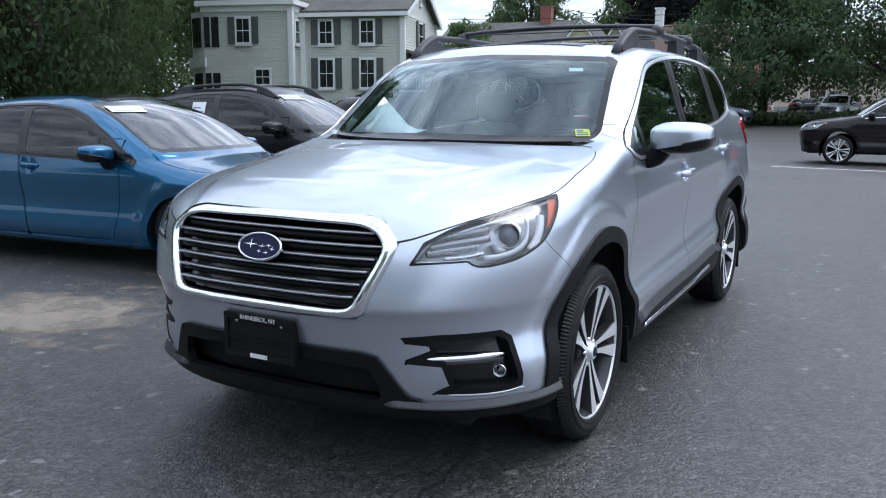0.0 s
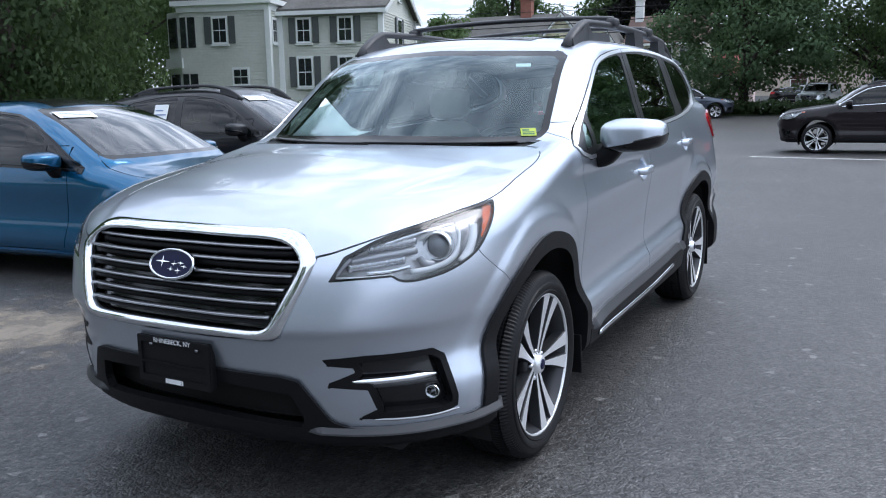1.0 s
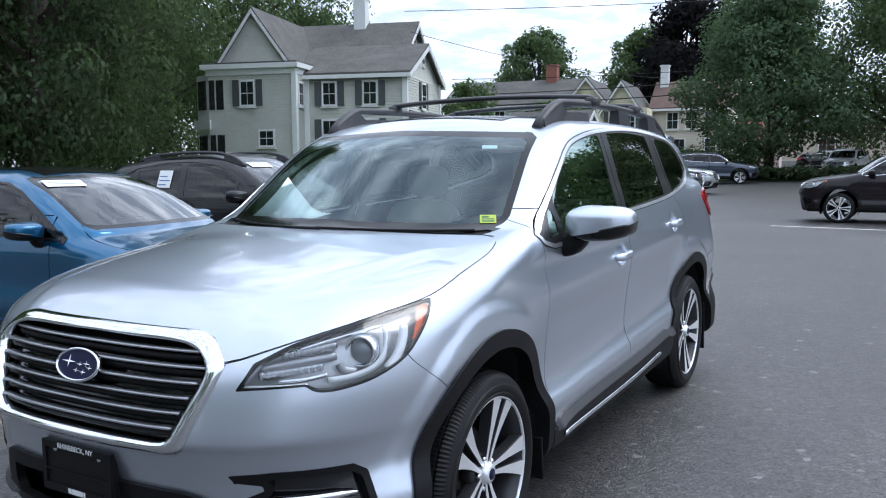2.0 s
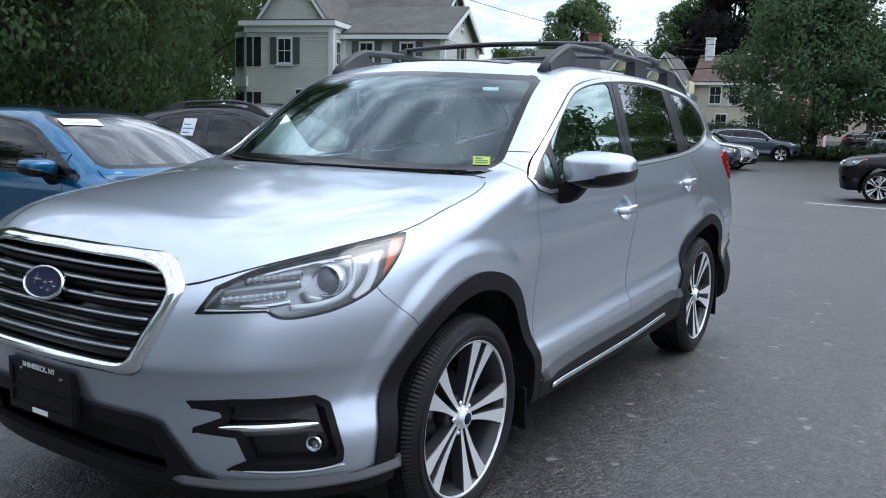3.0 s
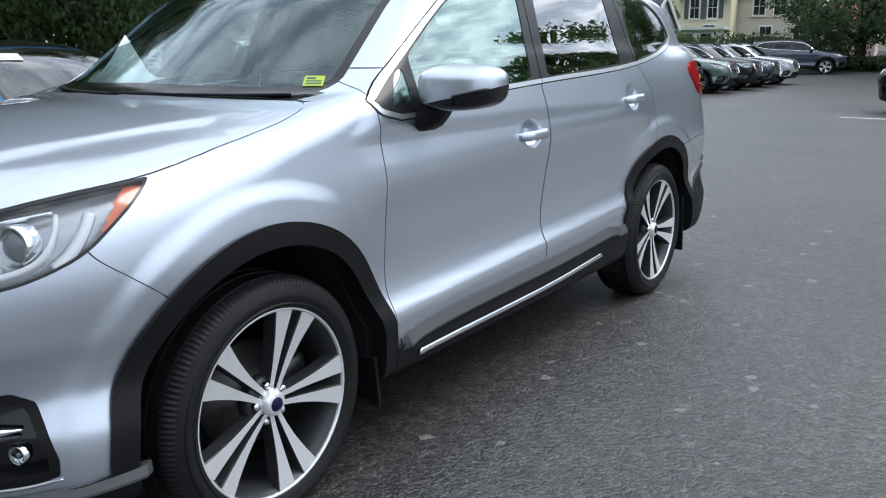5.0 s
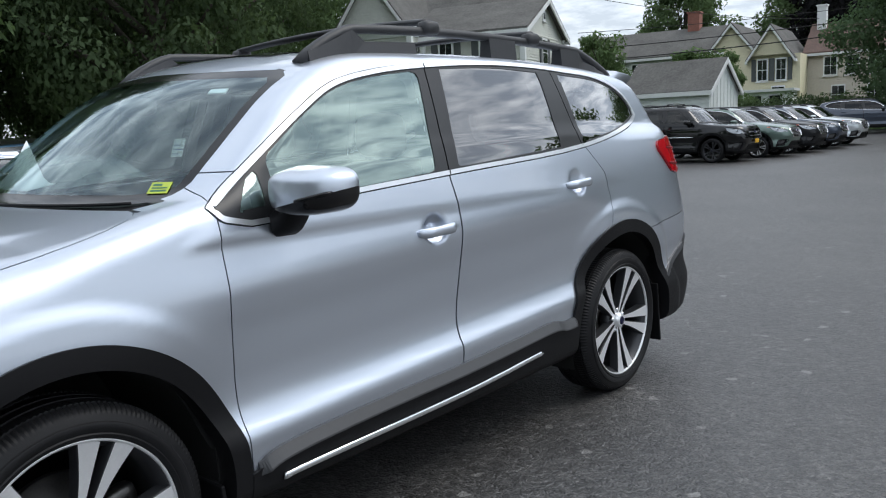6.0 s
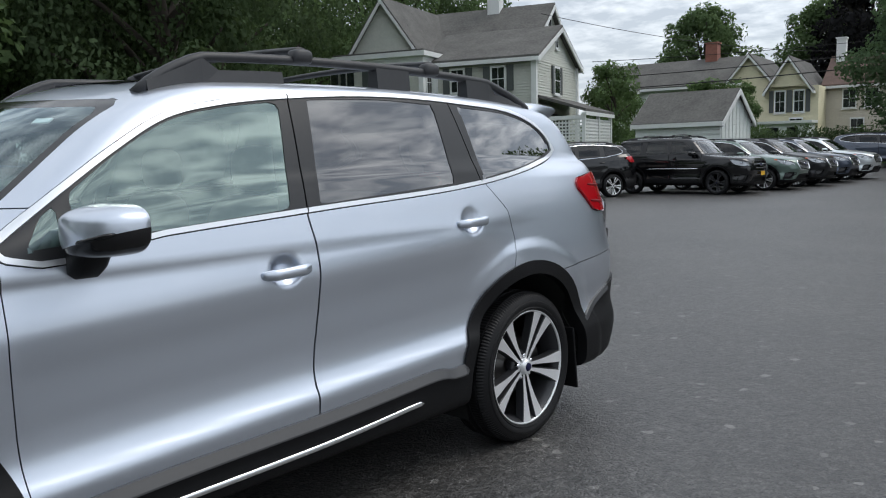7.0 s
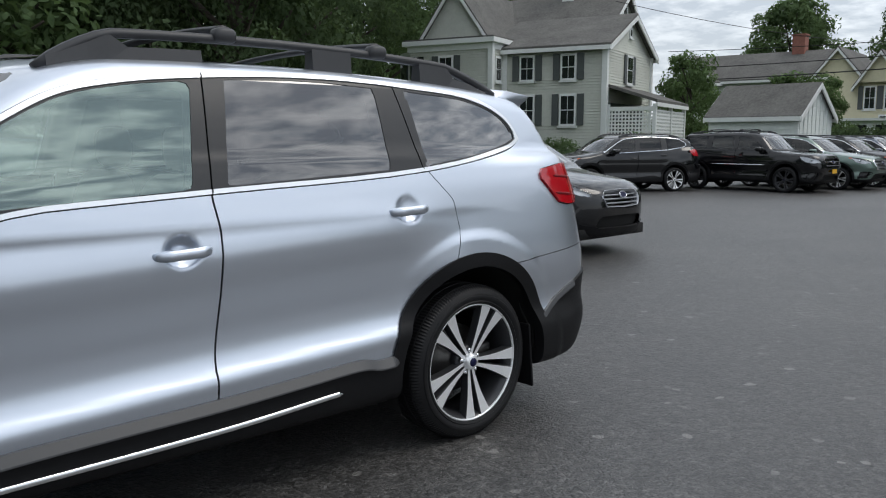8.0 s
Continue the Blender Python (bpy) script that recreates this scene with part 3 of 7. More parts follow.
M["asphalt"] = asphalt_material()
M["grass"] = material("mown_grass", (0.055, 0.10, 0.022), rough=0.9, vary=0.5, scale=3.0, bump=0.8, bump_scale=60, coord="Object")
span = [-900, -400, -200, -120, -80, -60, -40, -30, -20, -12, -6, 0, 6, 12, 20, 40, 80, 200, 500, 900]
deep = [-400, -150, -60, -20, -8, 0, 8, 16, 24, 30, 35, 40, 45, 50, 55, 60, 70, 100, 200, 500, 1200]
ground = sheet("ground", span, deep, M["asphalt"])
tagged(ground, "worn dark grey asphalt of a car lot", "ground", kind="structure")


def patch_material(name, base, cover):
    """A worn film on the ground that breaks up towards its edge."""
    m = material(name, base, rough=0.85, vary=0.35, scale=7, bump=0.3, bump_scale=120)
    t = m.node_tree
    b, out = t.nodes["Principled BSDF"], t.nodes["Material Output"]
    tc = t.nodes.new("ShaderNodeTexCoord")
    n = node(t, "ShaderNodeTexNoise", Scale=2.6, Detail=7.0, Roughness=0.7)
    t.links.new(tc.outputs["Object"], n.inputs["Vector"])
    vl = t.nodes.new("ShaderNodeVectorMath")
    vl.operation = "LENGTH"
    t.links.new(tc.outputs["Object"], vl.inputs[0])
    sub = node(t, "ShaderNodeMath", operation="SUBTRACT")
    t.links.new(n.outputs["Fac"], sub.inputs[0])
    k = node(t, "ShaderNodeMath", operation="MULTIPLY")
    k.inputs[1].default_value = 0.32
    t.links.new(vl.outputs["Value"], k.inputs[0])
    t.links.new(k.outputs[0], sub.inputs[1])
    ramp = node(t, "ShaderNodeMapRange")
    for key, value in (("From Min", 0.20), ("From Max", 0.42), ("To Min", 0.0), ("To Max", cover)):
        ramp.inputs[key].default_value = value
    t.links.new(sub.outputs[0], ramp.inputs["Value"])
    clear = t.nodes.new("ShaderNodeBsdfTransparent")
    mix = t.nodes.new("ShaderNodeMixShader")
    t.links.new(ramp.outputs[0], mix.inputs[0])
    t.links.new(clear.outputs[0], mix.inputs[1])
    t.links.new(b.outputs[0], mix.inputs[2])
    t.links.new(mix.outputs[0], out.inputs["Surface"])
    return m


M["sand"] = patch_material("dusty_sand_film", (0.30, 0.26, 0.21), 0.75)
sand = link_mesh("sand_patch", [(-1.8, -1.3, 0), (1.8, -1.3, 0), (1.8, 1.3, 0), (-1.8, 1.3, 0)], [(0, 1, 2, 3)], M["sand"])
sand.matrix_world = pose(-3.0, 0.05, 0.004, 0, 0, 55)
tagged(sand, "dusty sand stain on the asphalt", "stain", kind="structure")
M["line_paint"] = material("worn_white_road_paint", (0.70, 0.70, 0.68), rough=0.8, vary=0.4, scale=5)
line = link_mesh("road_line", [(-0.75, 17.18, 0.005), (7.0, 16.1, 0.005), (7.0, 16.26, 0.005), (-0.7, 17.34, 0.005)], [(0, 1, 2, 3)], M["line_paint"])
tagged(line, "worn white parking line on the asphalt", "line", kind="structure")


# ---- vehicles: wheels, lamps, mirrors and the rest ----
def wheel_part(parent, m, r=0.376, rim=0.262, width=0.245, pairs=5, split=True, face="alloy", fine=True):
    """A wheel whose outer face looks along +x: barrel, tyre, spokes, cap, nuts and brake disc."""
    h = width / 2
    seg = 96 if fine else 40
    barrel = part("wheel", lathe_bm([(rim - 0.002, h - 0.012), (rim - 0.012, h - 0.02), (rim - 0.03, h - 0.06), (rim - 0.035, -h + 0.02), (rim, -h + 0.01)], seg), M["alloy_dark"], parent)
    barrel.matrix_local = m
    g = 0.007
    prof = [(rim - 0.006, h - 0.02), (rim + 0.003, h - 0.004), (rim + 0.014, h + 0.002), (rim + 0.018, h - 0.001), (rim + 0.030, h + 0.005), (rim + 0.040, h + 0.006), (r - 0.047, h + 0.004), (r - 0.044, h - 0.001), (r - 0.026, h - 0.008), (r - 0.012, h - 0.018), (r - 0.004, h - 0.032)]
    for x in (h - 0.045, h - 0.098):
        prof += [(r, x + 0.006), (r - g, x + 0.004), (r - g, x - 0.004), (r, x - 0.006)]
    prof += [(a, -b) for a, b in reversed(prof)]
    ribs = (lambda i, k, a, x: a - (0.0045 if i % 2 == 0 and r - 0.03 < a < r + 0.001 and abs(abs(x) - h + 0.030) < 0.022 else 0.0)) if fine else None
    part("tyre", lathe_bm(prof, 300 if fine else 40, vary=ribs), M["rubber"], barrel, "black rubber tyre").data.set_sharp_from_angle(angle=radians(28))
    part("rim_lip", lathe_bm([(rim - 0.008, h - 0.026), (rim - 0.0075, h - 0.012), (rim - 0.005, h - 0.008), (rim - 0.001, h - 0.007), (rim + 0.002, h - 0.008), (rim + 0.001, h - 0.03)], seg), M[face], barrel)
    n = pairs
    for k in range(n):
        for side in ((-1, 1) if split else (0,)):
            rows = []
            for q in range(9):
                t = q / 8
                rad = 0.036 + (rim - 0.009 - 0.036) * t
                slot, outer = 0.004 + 0.014 * t ** 0.8, 0.021 + 0.027 * t + 0.040 * t ** 2
                mid = side * (slot + outer) / 2 if split else 0.0
                wid = (outer - slot) / 2 if split else 0.014 + 0.012 * t
                hx = h - 0.034 + 0.024 * t ** 1.5
                rows.append([Vector((hx - dx, mid + sx * wid * k2, rad)) for sx, dx, k2 in ((-1, 0.045, 1.1), (-1, 0.004, 1.0), (-0.9, 0, 1), (0.9, 0, 1), (1, 0.004, 1.0), (1, 0.045, 1.1))])
            bm = fix(grid_bm(rows, close_v=True, caps=True))
            for f in bm.faces:
                f.material_index = 0 if f.normal.x > 0.8 else 1
                f.smooth = False
            ob = part("spoke", bm, [M[face], M["alloy_dark"]], barrel, smooth=False)
            ob.matrix_local = Matrix.Rotation(2 * math.pi * (k + 0.04) / n, 4, "X")
    part("hub", lathe_bm([(0.0, h - 0.012), (0.030, h - 0.012), (0.035, h - 0.016), (0.042, h - 0.034), (0.044, h - 0.06)], 40), M[face], barrel)
    part("hub_recess", lathe_bm([(0.040, h - 0.046), (0.070, h - 0.050), (0.080, h - 0.065), (0.07, h - 0.10)], 40), M["alloy_dark"], barrel)
    part("centre_cap", lathe_bm([(0.0, h - 0.008), (0.019, h - 0.008), (0.022, h - 0.013)], 28), M["badge_blue"], barrel, "dark blue centre cap")
    if fine:
        for k in range(5):
            a = 2 * math.pi * (k + 0.5) / 5
            part("lug_nut", lathe_bm([(0, h - 0.030), (0.008, h - 0.031), (0.011, h - 0.036), (0.011, h - 0.06)], 8, centre=(0, 0.056 * math.sin(a), 0.056 * math.cos(a))), M["chrome"], barrel)
        part("brake_disc", lathe_bm([(0.0, h - 0.12), (0.08, h - 0.12), (0.082, h - 0.14), (0.165, h - 0.14), (0.165, h - 0.165), (0.0, h - 0.165)], 48), M["disc"], barrel, "steel brake disc")
        part("caliper", pillow_bm((h - 0.13, 0.12, 0.09), (0.06, 0.07, 0.14), 4, 8, 14, Matrix.Rotation(-0.9, 4, "X")), M["disc"], barrel)
    return barrel


def door_mirror(parent, x, y, z, side, paint_mat):
    """Painted cap over a black lower shell on a stalk, with its glass to the rear."""
    def bend(p):
        p = p.copy()
        t = p.x * side / 0.145
        p.y += 0.030 * t * t + 0.012 * t
        k = 1.0 - 0.10 * t - (0.16 * max(0.0, -t - 0.35) if p.z > 0 else 0.0)
        p.z = p.z * k + (0.004 * t if p.z > 0 else 0.012 * t * t)
        if p.z > 0.03 and p.y < 0:
            p.z -= 0.35 * (p.z - 0.03) * min(1.0, -p.y / 0.08)
        if p.y > 0.055:
            p.y = 0.055 + (p.y - 0.055) * 0.2
        return p

    def half(top):
        bm = pillow_bm((0, 0, 0), (0.29, 0.20, 0.148), 3.5, 26, 44, None, bend)
        bmesh.ops.bisect_plane(bm, geom=bm.verts[:] + bm.edges[:] + bm.faces[:], plane_co=(0, 0, -0.024), plane_no=Vector((-side * 0.20, -0.10, 1.0)), clear_inner=top, clear_outer=not top)
        bmesh.ops.translate(bm, verts=bm.verts, vec=(x, y, z))
        return bm
    base = part("mirror", half(True), paint_mat, parent, "painted mirror cap")
    part("lower_shell", half(False), M["gloss_black"], base, "gloss black lower shell")
    part("turn_signal", pillow_bm((x + side * 0.075, y - 0.060, z - 0.014), (0.13, 0.05, 0.014), 4, 6, 20, Matrix.Rotation(side * 0.34, 4, "Z") @ Matrix.Rotation(-side * 0.2, 4, "Y")), M["gloss_black"], base)
    part("mirror_glass", pillow_bm((x, y + 0.058, z), (0.20, 0.01, 0.115), 5, 6, 20), M["chrome"], base)
    path = smooth_path([(x - side * 0.22, y + 0.01, z - 0.10), (x - side * 0.13, y, z - 0.10), (x - side * 0.07, y, z - 0.03)], 8)
    part("stalk", sweep_bm(path, [(a * 0.05, b * 0.042) for a, b in ((-1, -0.6), (-0.6, -1), (0.6, -1), (1, -0.6), (1, 0.6), (0.6, 1), (-0.6, 1), (-1, 0.6))]), M["plastic"], base)
    return base


def seat_part(parent, x, y, z=0.45, wide=0.5):
    base = part("seat", pillow_bm((x, y, z + 0.12), (wide, 0.5, 0.2), 4, 8, 16), M["seat"], parent)
    part("backrest", pillow_bm((x, y + 0.28, z + 0.45), (wide, 0.16, 0.62), 4, 10, 16, Matrix.Rotation(radians(-14), 4, "X")), M["seat"], base)
    part("headrest", pillow_bm((x, y + 0.38, z + 0.86), (0.27, 0.11, 0.19), 3.5, 8, 14), M["seat"], base)
    return base


def strip_on(shell, name, pts, way, mat, parent, wide=0.02, high=0.008, n=40, lift=0.0, label=""):
    """A bar laid on the body along a run of places, seen along a direction."""
    path, ups = [], []
    for p in smooth_path(pts, n):
        q, nn = shell.surface(*(p - Vector(way) * 0.6), way)
        path.append(q + nn * lift)
        ups.append(nn)
    rows = []
    for i, (p, u) in enumerate(zip(path, ups)):
        t = (path[min(i + 1, n - 1)] - path[max(i - 1, 0)]).normalized()
        s = t.cross(u).normalized()
        k = min(1.0, 0.25 + 6 * min(i, n - 1 - i) / n)
        rows.append([p + s * (a * wide / 2 * k) + u * (b * high) for a, b in ((-1, -0.4), (-1, 0.4), (-0.6, 1), (0.6, 1), (1, 0.4), (1, -0.4))])
    return part(name, fix(grid_bm(rows, close_v=True, caps=True)), mat, parent, label)


def ledge_on(shell, name, pts, way, mat, parent, out=0.024, drop=0.018, n=60, label=""):
    """A sloping upper edge of cladding that stands out from the body along a run of places."""
    rows, run = [], []
    for p in smooth_path(pts, n):
        q, nn = shell.surface(*(p - Vector(way) * 0.6), way)
        run.append((q, Vector((nn.x, nn.y, 0)).normalized()))
    for i in range(n):
        near = run[max(0, i - 4):i + 5]
        q = run[i][0] if i < 4 or i > n - 5 else sum((a for a, _ in near), Vector()) / len(near)
        nn = sum((b for _, b in near), Vector()).normalized()
        k = min(1.0, 0.3 + 16 * (n - 1 - i) / n, 0.3 + 16 * i / n)
        rows.append([q + nn * (a * k) + Vector((0, 0, b)) for a, b in ((-0.008, 0.010), (0.012, 0.008), (out, -drop), (out + 0.001, -drop - 0.006), (-0.008, -drop - 0.008))])
    return part(name, fix(grid_bm(rows, close_v=True, caps=True)), mat, parent, label, smooth=False)


def frame_round(shell, name, inner, outer, centre, mat, parent, label, n=200):
    """A rounded frame between two outlines of the front, following the body."""
    def radii(poly):
        full = poly + [(-a, b) for a, b in reversed(poly)]
        out = []
        for i in range(n):
            a = 2 * math.pi * i / n
            d = (math.cos(a), math.sin(a))
            best = 0.0
            for (x0, z0), (x1, z1) in zip(full, full[1:] + full[:1]):
                ex, ez, px, pz = x1 - x0, z1 - z0, x0 - centre[0], z0 - centre[1]
                det = ez * d[0] - ex * d[1]
                if abs(det) > 1e-9:
                    r, u = (px * ez - pz * ex) / det, (px * d[1] - pz * d[0]) / det
                    if r > 0 and -1e-6 <= u <= 1 + 1e-6:
                        best = max(best, r)
            out.append(best)
        return [(out[i - 1] + 2 * out[i] + out[(i + 1) % n]) / 4 for i in range(n)]
    rows = []
    for i, (ra, rb) in enumerate(zip(radii(inner), radii(outer))):
        a = 2 * math.pi * i / n
        row = []
        for f, lift in ((0.0, -0.040), (0.0, 0.000), (0.22, 0.012), (0.40, 0.016), (0.75, 0.014), (0.95, 0.006), (1.0, -0.004), (1.0, -0.02)):
            r = ra + (rb - ra) * f
            q, nn = shell.surface(centre[0] + r * math.cos(a), -2.2, centre[1] + r * math.sin(a), (0, 1, 0))
            row.append(q + Vector((0, -1, 0)) * lift)
        rows.append(row)
    for k in range(len(rows[0])):
        depth = [r[k].y for r in rows]
        for i in range(n):
            rows[i][k].y = sum(depth[(i + j) % n] for j in range(-5, 6)) / 11
    return part(name, fix(grid_bm(rows, close_u=True)), mat, parent, label)


def below(line):
    f = curve(*zip(*line))
    return lambda p: p[:, 2] - f(p[:, 1])


def between(g, y0, y1):
    return lambda p: np.maximum(g(p), np.maximum(y0 - p[:, 1], p[:, 1] - y1))


def build_car(name, s, colour, label, category, m, nu=84, nv=72, fine=False, lower="plastic"):
    """A whole vehicle out of its outlines: body panels, glass, lamps, grille, wheels, mirrors and cabin."""
    car = new(name)
    tagged(car, label, category)
    shell = Shell(s, nu, nv)
    if fine:
        shell.refine(lambda q: (q[:, 1] < -0.12) & (q[:, 2] > 0.34) & (q[:, 2] < 1.09))
        shell.refine(lambda q: (q[:, 0] > 0.7) & (q[:, 1] > -0.12) & (q[:, 1] < 3.6) & (q[:, 2] < 1.19))
        shell.refine(lambda q: np.minimum(*[np.hypot(q[:, 1] - a, q[:, 2] - b) for a, b in s["handles"]]) + 9.0 * (q[:, 0] < 0.7) < 0.095)
    if fine:
        shell.refine(lambda q: (q[:, 0] > 0.3) & (q[:, 1] < -0.2) & (np.minimum(poly_distance((q[:, 0] + q[:, 1]) * 0.70711, q[:, 2], s["fog"]), poly_distance((q[:, 0] + q[:, 1]) * 0.70711, q[:, 2], s["lamp"])) < 0.012))
    wb, ax = s["wheelbase"], s["axle"]
    gap = 0.004 if fine else 0.007
    dlo = s["dlo"]
    rules = []
    for k in (0, 1):
        rules.append(("hole", ring_at(wb * k, ax, s["opening"])))
    for k in (0, 1):
        rules.append(("arch_trim", ring_at(wb * k, ax, s["arch_edge"])))
    if fine:
        # open joints in the window pillars between the doors
        for (ya, za), (yb, zb) in (((1.585, 1.20), (1.640, 1.70)), ((2.625, 1.28), (2.545, 1.69))):
            def joint(p, ya=ya, za=za, k=(yb - ya) / (zb - za)):
                return np.where((np.abs(p[:, 0]) > 0.45) & (p[:, 2] > za), p[:, 1] - ya - k * (p[:, 2] - za), 1.0)
            shell.cut(lambda p: joint(p) + 0.0035)
            shell.cut(lambda p: joint(p) - 0.0035)
            rules.append(("joint", lambda p, j=joint: np.where(p[:, 2] < 1.66, np.abs(j(p)) - 0.0035, 1.0), None))
    for nm, poly in s["panes"]:
        rules.append((nm, from_side(poly)))
    rules.append(("frame", from_side(dlo, s["trim"])))
    rules.append(("trim", from_side(dlo), 0.0, gap) if fine else ("trim", from_side(dlo)))
    rules.append(("lamp", from_corner(s["lamp"], 0.007)))
    rules.append(("lamp_edge", from_corner(s["lamp"])))
    rules.append(("grille", from_front(s["grille_in"]), 0.0, 0.0, -0.008, -0.016, -0.024))
    rules.append(("surround", from_front(s["grille_out"]), 0.0, gap))
    if s.get("fog"):
        rules.append(("fog_in", from_corner(s["fog"], 0.022)))
        rules.append(("fog", from_corner(s["fog"])))
    if s.get("mouth"):
        rules.append(("mouth", from_front(s["mouth"])))
    if s.get("front_lower"):
        rules.append(("front_lower", from_front(s["front_lower"], y_max=-0.3)))
    sc = s["screen_out"]
    edge = 0.028

    def screen(shrink):
        full = sc + [(-a, b) for a, b in reversed(sc)]
        return lambda p: np.where((p[:, 1] < wb * 0.5) & (p[:, 1] > -0.3) & (p[:, 2] > s["cowl_z"]), poly_distance(p[:, 0], p[:, 2], full) + shrink, 1.0)
    rules.append(("screen", screen(edge)))
    rules.append(("screen_border", screen(0.0)))
    rules.append(("hood", from_top(s["hood_out"], s["hood_z"]), 0.0, gap))
    rules.append(("cowl", lambda p: np.where((p[:, 2] > s["cowl_z"] - 0.05) & (np.abs(p[:, 0]) < s.get("cowl_x", s["hood_out"][-3][0])), np.abs(p[:, 1] - s["cowl"][0]) - s["cowl"][1], 1.0), None))
    rules.append(("tail_lamp", from_side(s["tail_lamp"]), 0.0, gap))
    rules.append(("sill", between(below(s["sill"]), 0.35, wb - 0.35)))
    rules.append(("rear_lower", between(below(s["rear_lower"]), wb + 0.2, 9)))
    rules.append(("rear_bumper", between(below(s["rear_seam"]), wb + 0.2, 9), 0.0, gap))
    zs, ys = zip(*[(b, a) for a, b in s["bumper_seam"]])
    seam = curve(zs, ys)
    rules.append(("bumper", lambda p: np.where(p[:, 2] < s["lamp"][0][1] + 0.3, p[:, 1] - seam(p[:, 2]), 1.0), 0.0, gap))
    for nm, poly in s["doors"]:
        rules.append((nm, from_side(poly), 0.0, gap))
    rules.append(("back_glass", from_rear(s["back_glass"], wb)))
    shell.finish(rules)

    paint_mat = M[colour]
    low_mat = M[lower]
    shell.panel("body", ["body"], paint_mat, car)
    shell.panel("hood", ["hood"], paint_mat, car)
    shell.panel("front_bumper", ["bumper"], paint_mat, car)
    shell.panel("rear_bumper", ["rear_bumper"], paint_mat, car)
    shell.panel("windscreen", ["screen"], M["glass" if fine else "glass_screen"], car, skirt=0, label="clear curved windscreen")
    shell.panel("windscreen_border", ["screen_border"], M["gloss_black"], car, skirt=0)
    shell.panel("cowl", ["cowl"], M["plastic"], car, -0.006)
    shell.panel("rear_window", ["back_glass"], M["glass_dark"], car, skirt=0)
    shell.panel("lower_front_bumper", ["front_lower"], low_mat, car, 0.012, 0.03, label="black plastic lower bumper")
    shell.panel("lower_rear_bumper", ["rear_lower"], low_mat, car, 0.012, 0.03)
    g_in = from_front(s["grille_in"])

    def bevelled(q):
        d = g_in(q)
        return np.where(d < 0.012, -0.030 + 0.044 * np.clip(d / 0.012, 0, 1), 0.014 - 0.010 * np.clip((d - 0.016) / 0.02, 0, 1))
    if fine:
        frame_round(shell, "grille_surround", s["grille_in"], s["grille_out"], (0.0, 0.835), M["chrome"], car, "chrome grille surround")
    else:
        shell.panel("grille_surround", ["surround"], M[s["surround_mat"]], car, bevelled, 0.04, label="chrome grille surround" if s["surround_mat"] == "chrome" else "")
    # dark inner skin behind gaps and openings
    solid = ["body", "hood", "bumper", "rear_bumper", "front_lower", "rear_lower", "seam", "sill", "frame", "trim", "cowl", "tail_lamp", "arch_trim", "grille", "mouth", "fog", "fog_in", "lamp", "surround"] + [d for d, _ in s["doors"]]
    shell.panel("inner_skin", solid, M["liner"], car, -0.075 if fine else -0.05, 0)
    for side in (1, -1):
        for d, _ in s["doors"]:
            shell.panel("door", [d], paint_mat, car, side=side)
        for nm, _ in s["panes"]:
            shell.panel("side_window", [nm], M["glass_plain" if not fine else "glass_dark" if nm != "front_pane" and nm != "vent_pane" else "glass_side"], car, -0.003, 0.0, side=side)
        shell.panel("window_frame", ["frame"], M["pillar"], car, 0.0, 0.01, side=side, label="black window pillars")
        shell.panel("window_trim", ["trim"], M[s["trim_mat"]], car, 0.006, 0.012, side=side, label="bright chrome window surround" if s["trim_mat"] != "gloss_black" else "")
        shell.panel("sill_cladding", ["sill"], M[s.get("sill_mat", lower)], car, 0.014, 0.03, side=side, label="black plastic sill cladding" if s.get("sill_mat", lower) == "plastic" else "")
        for k in (0, 1):
            shell.panel("wheel_arch_trim", ["arch_trim"], M[s.get("arch_mat", lower)], car, 0.012, 0.06, side=side, keep=(lambda q, k=k: np.abs(q[:, 1] - wb * k) < 0.9), label="black plastic wheel arch trim")
            # liner of the wheel arch
            o = s["opening"] + 0.004
            x0, x1 = side * (s["track"] + 0.09), side * 0.30
            rows = [[(x, wb * k + o * math.cos(a), ax + o * math.sin(a)) for x in (x0, x1)] for a in [math.pi * (-0.12 + 1.24 * i / 24) for i in range(25)]]
            bm = grid_bm(rows)
            part("arch_liner", fix(bm), M["liner"], car)
        shell.panel("tail_lamp", ["tail_lamp"], M["red_lens"], car, 0.012, 0.03, side=side, label="red tail lamp")
        build_lamp(shell, s, car, side, fine)
    build_grille(shell, s, car, fine)
    if s.get("fog"):
        for side in (1, -1):
            build_fog(shell, s, car, side)
    # floor pan
    part("floor_pan", box_bm(-0.72, 0.72, -0.75, wb + 0.7, s["floor"] - 0.02, s["floor"] + 0.1), M["liner"], car)
    for side in (1, -1):
        for k in (0, 1):
            mm = pose(side * s["track"], wb * k, s.get("hub", s["wheel"][0])) @ (Matrix.Rotation(math.pi, 4, "Z") if side < 0 else Matrix())
            mm = mm @ Matrix.Rotation(s["spin"][k], 4, "X")
            wheel_part(car, mm, *s["wheel"], fine=fine and side > 0, face=s.get("rim_face", "alloy"), pairs=s.get("spokes", 5), split=s.get("split", True))
        if side > 0 or not fine:
            door_mirror(car, side * s["mirror"][0], s["mirror"][1], s["mirror"][2], side, paint_mat)
        seat_part(car, side * 0.38, s["seat"][0], s["seat"][1])
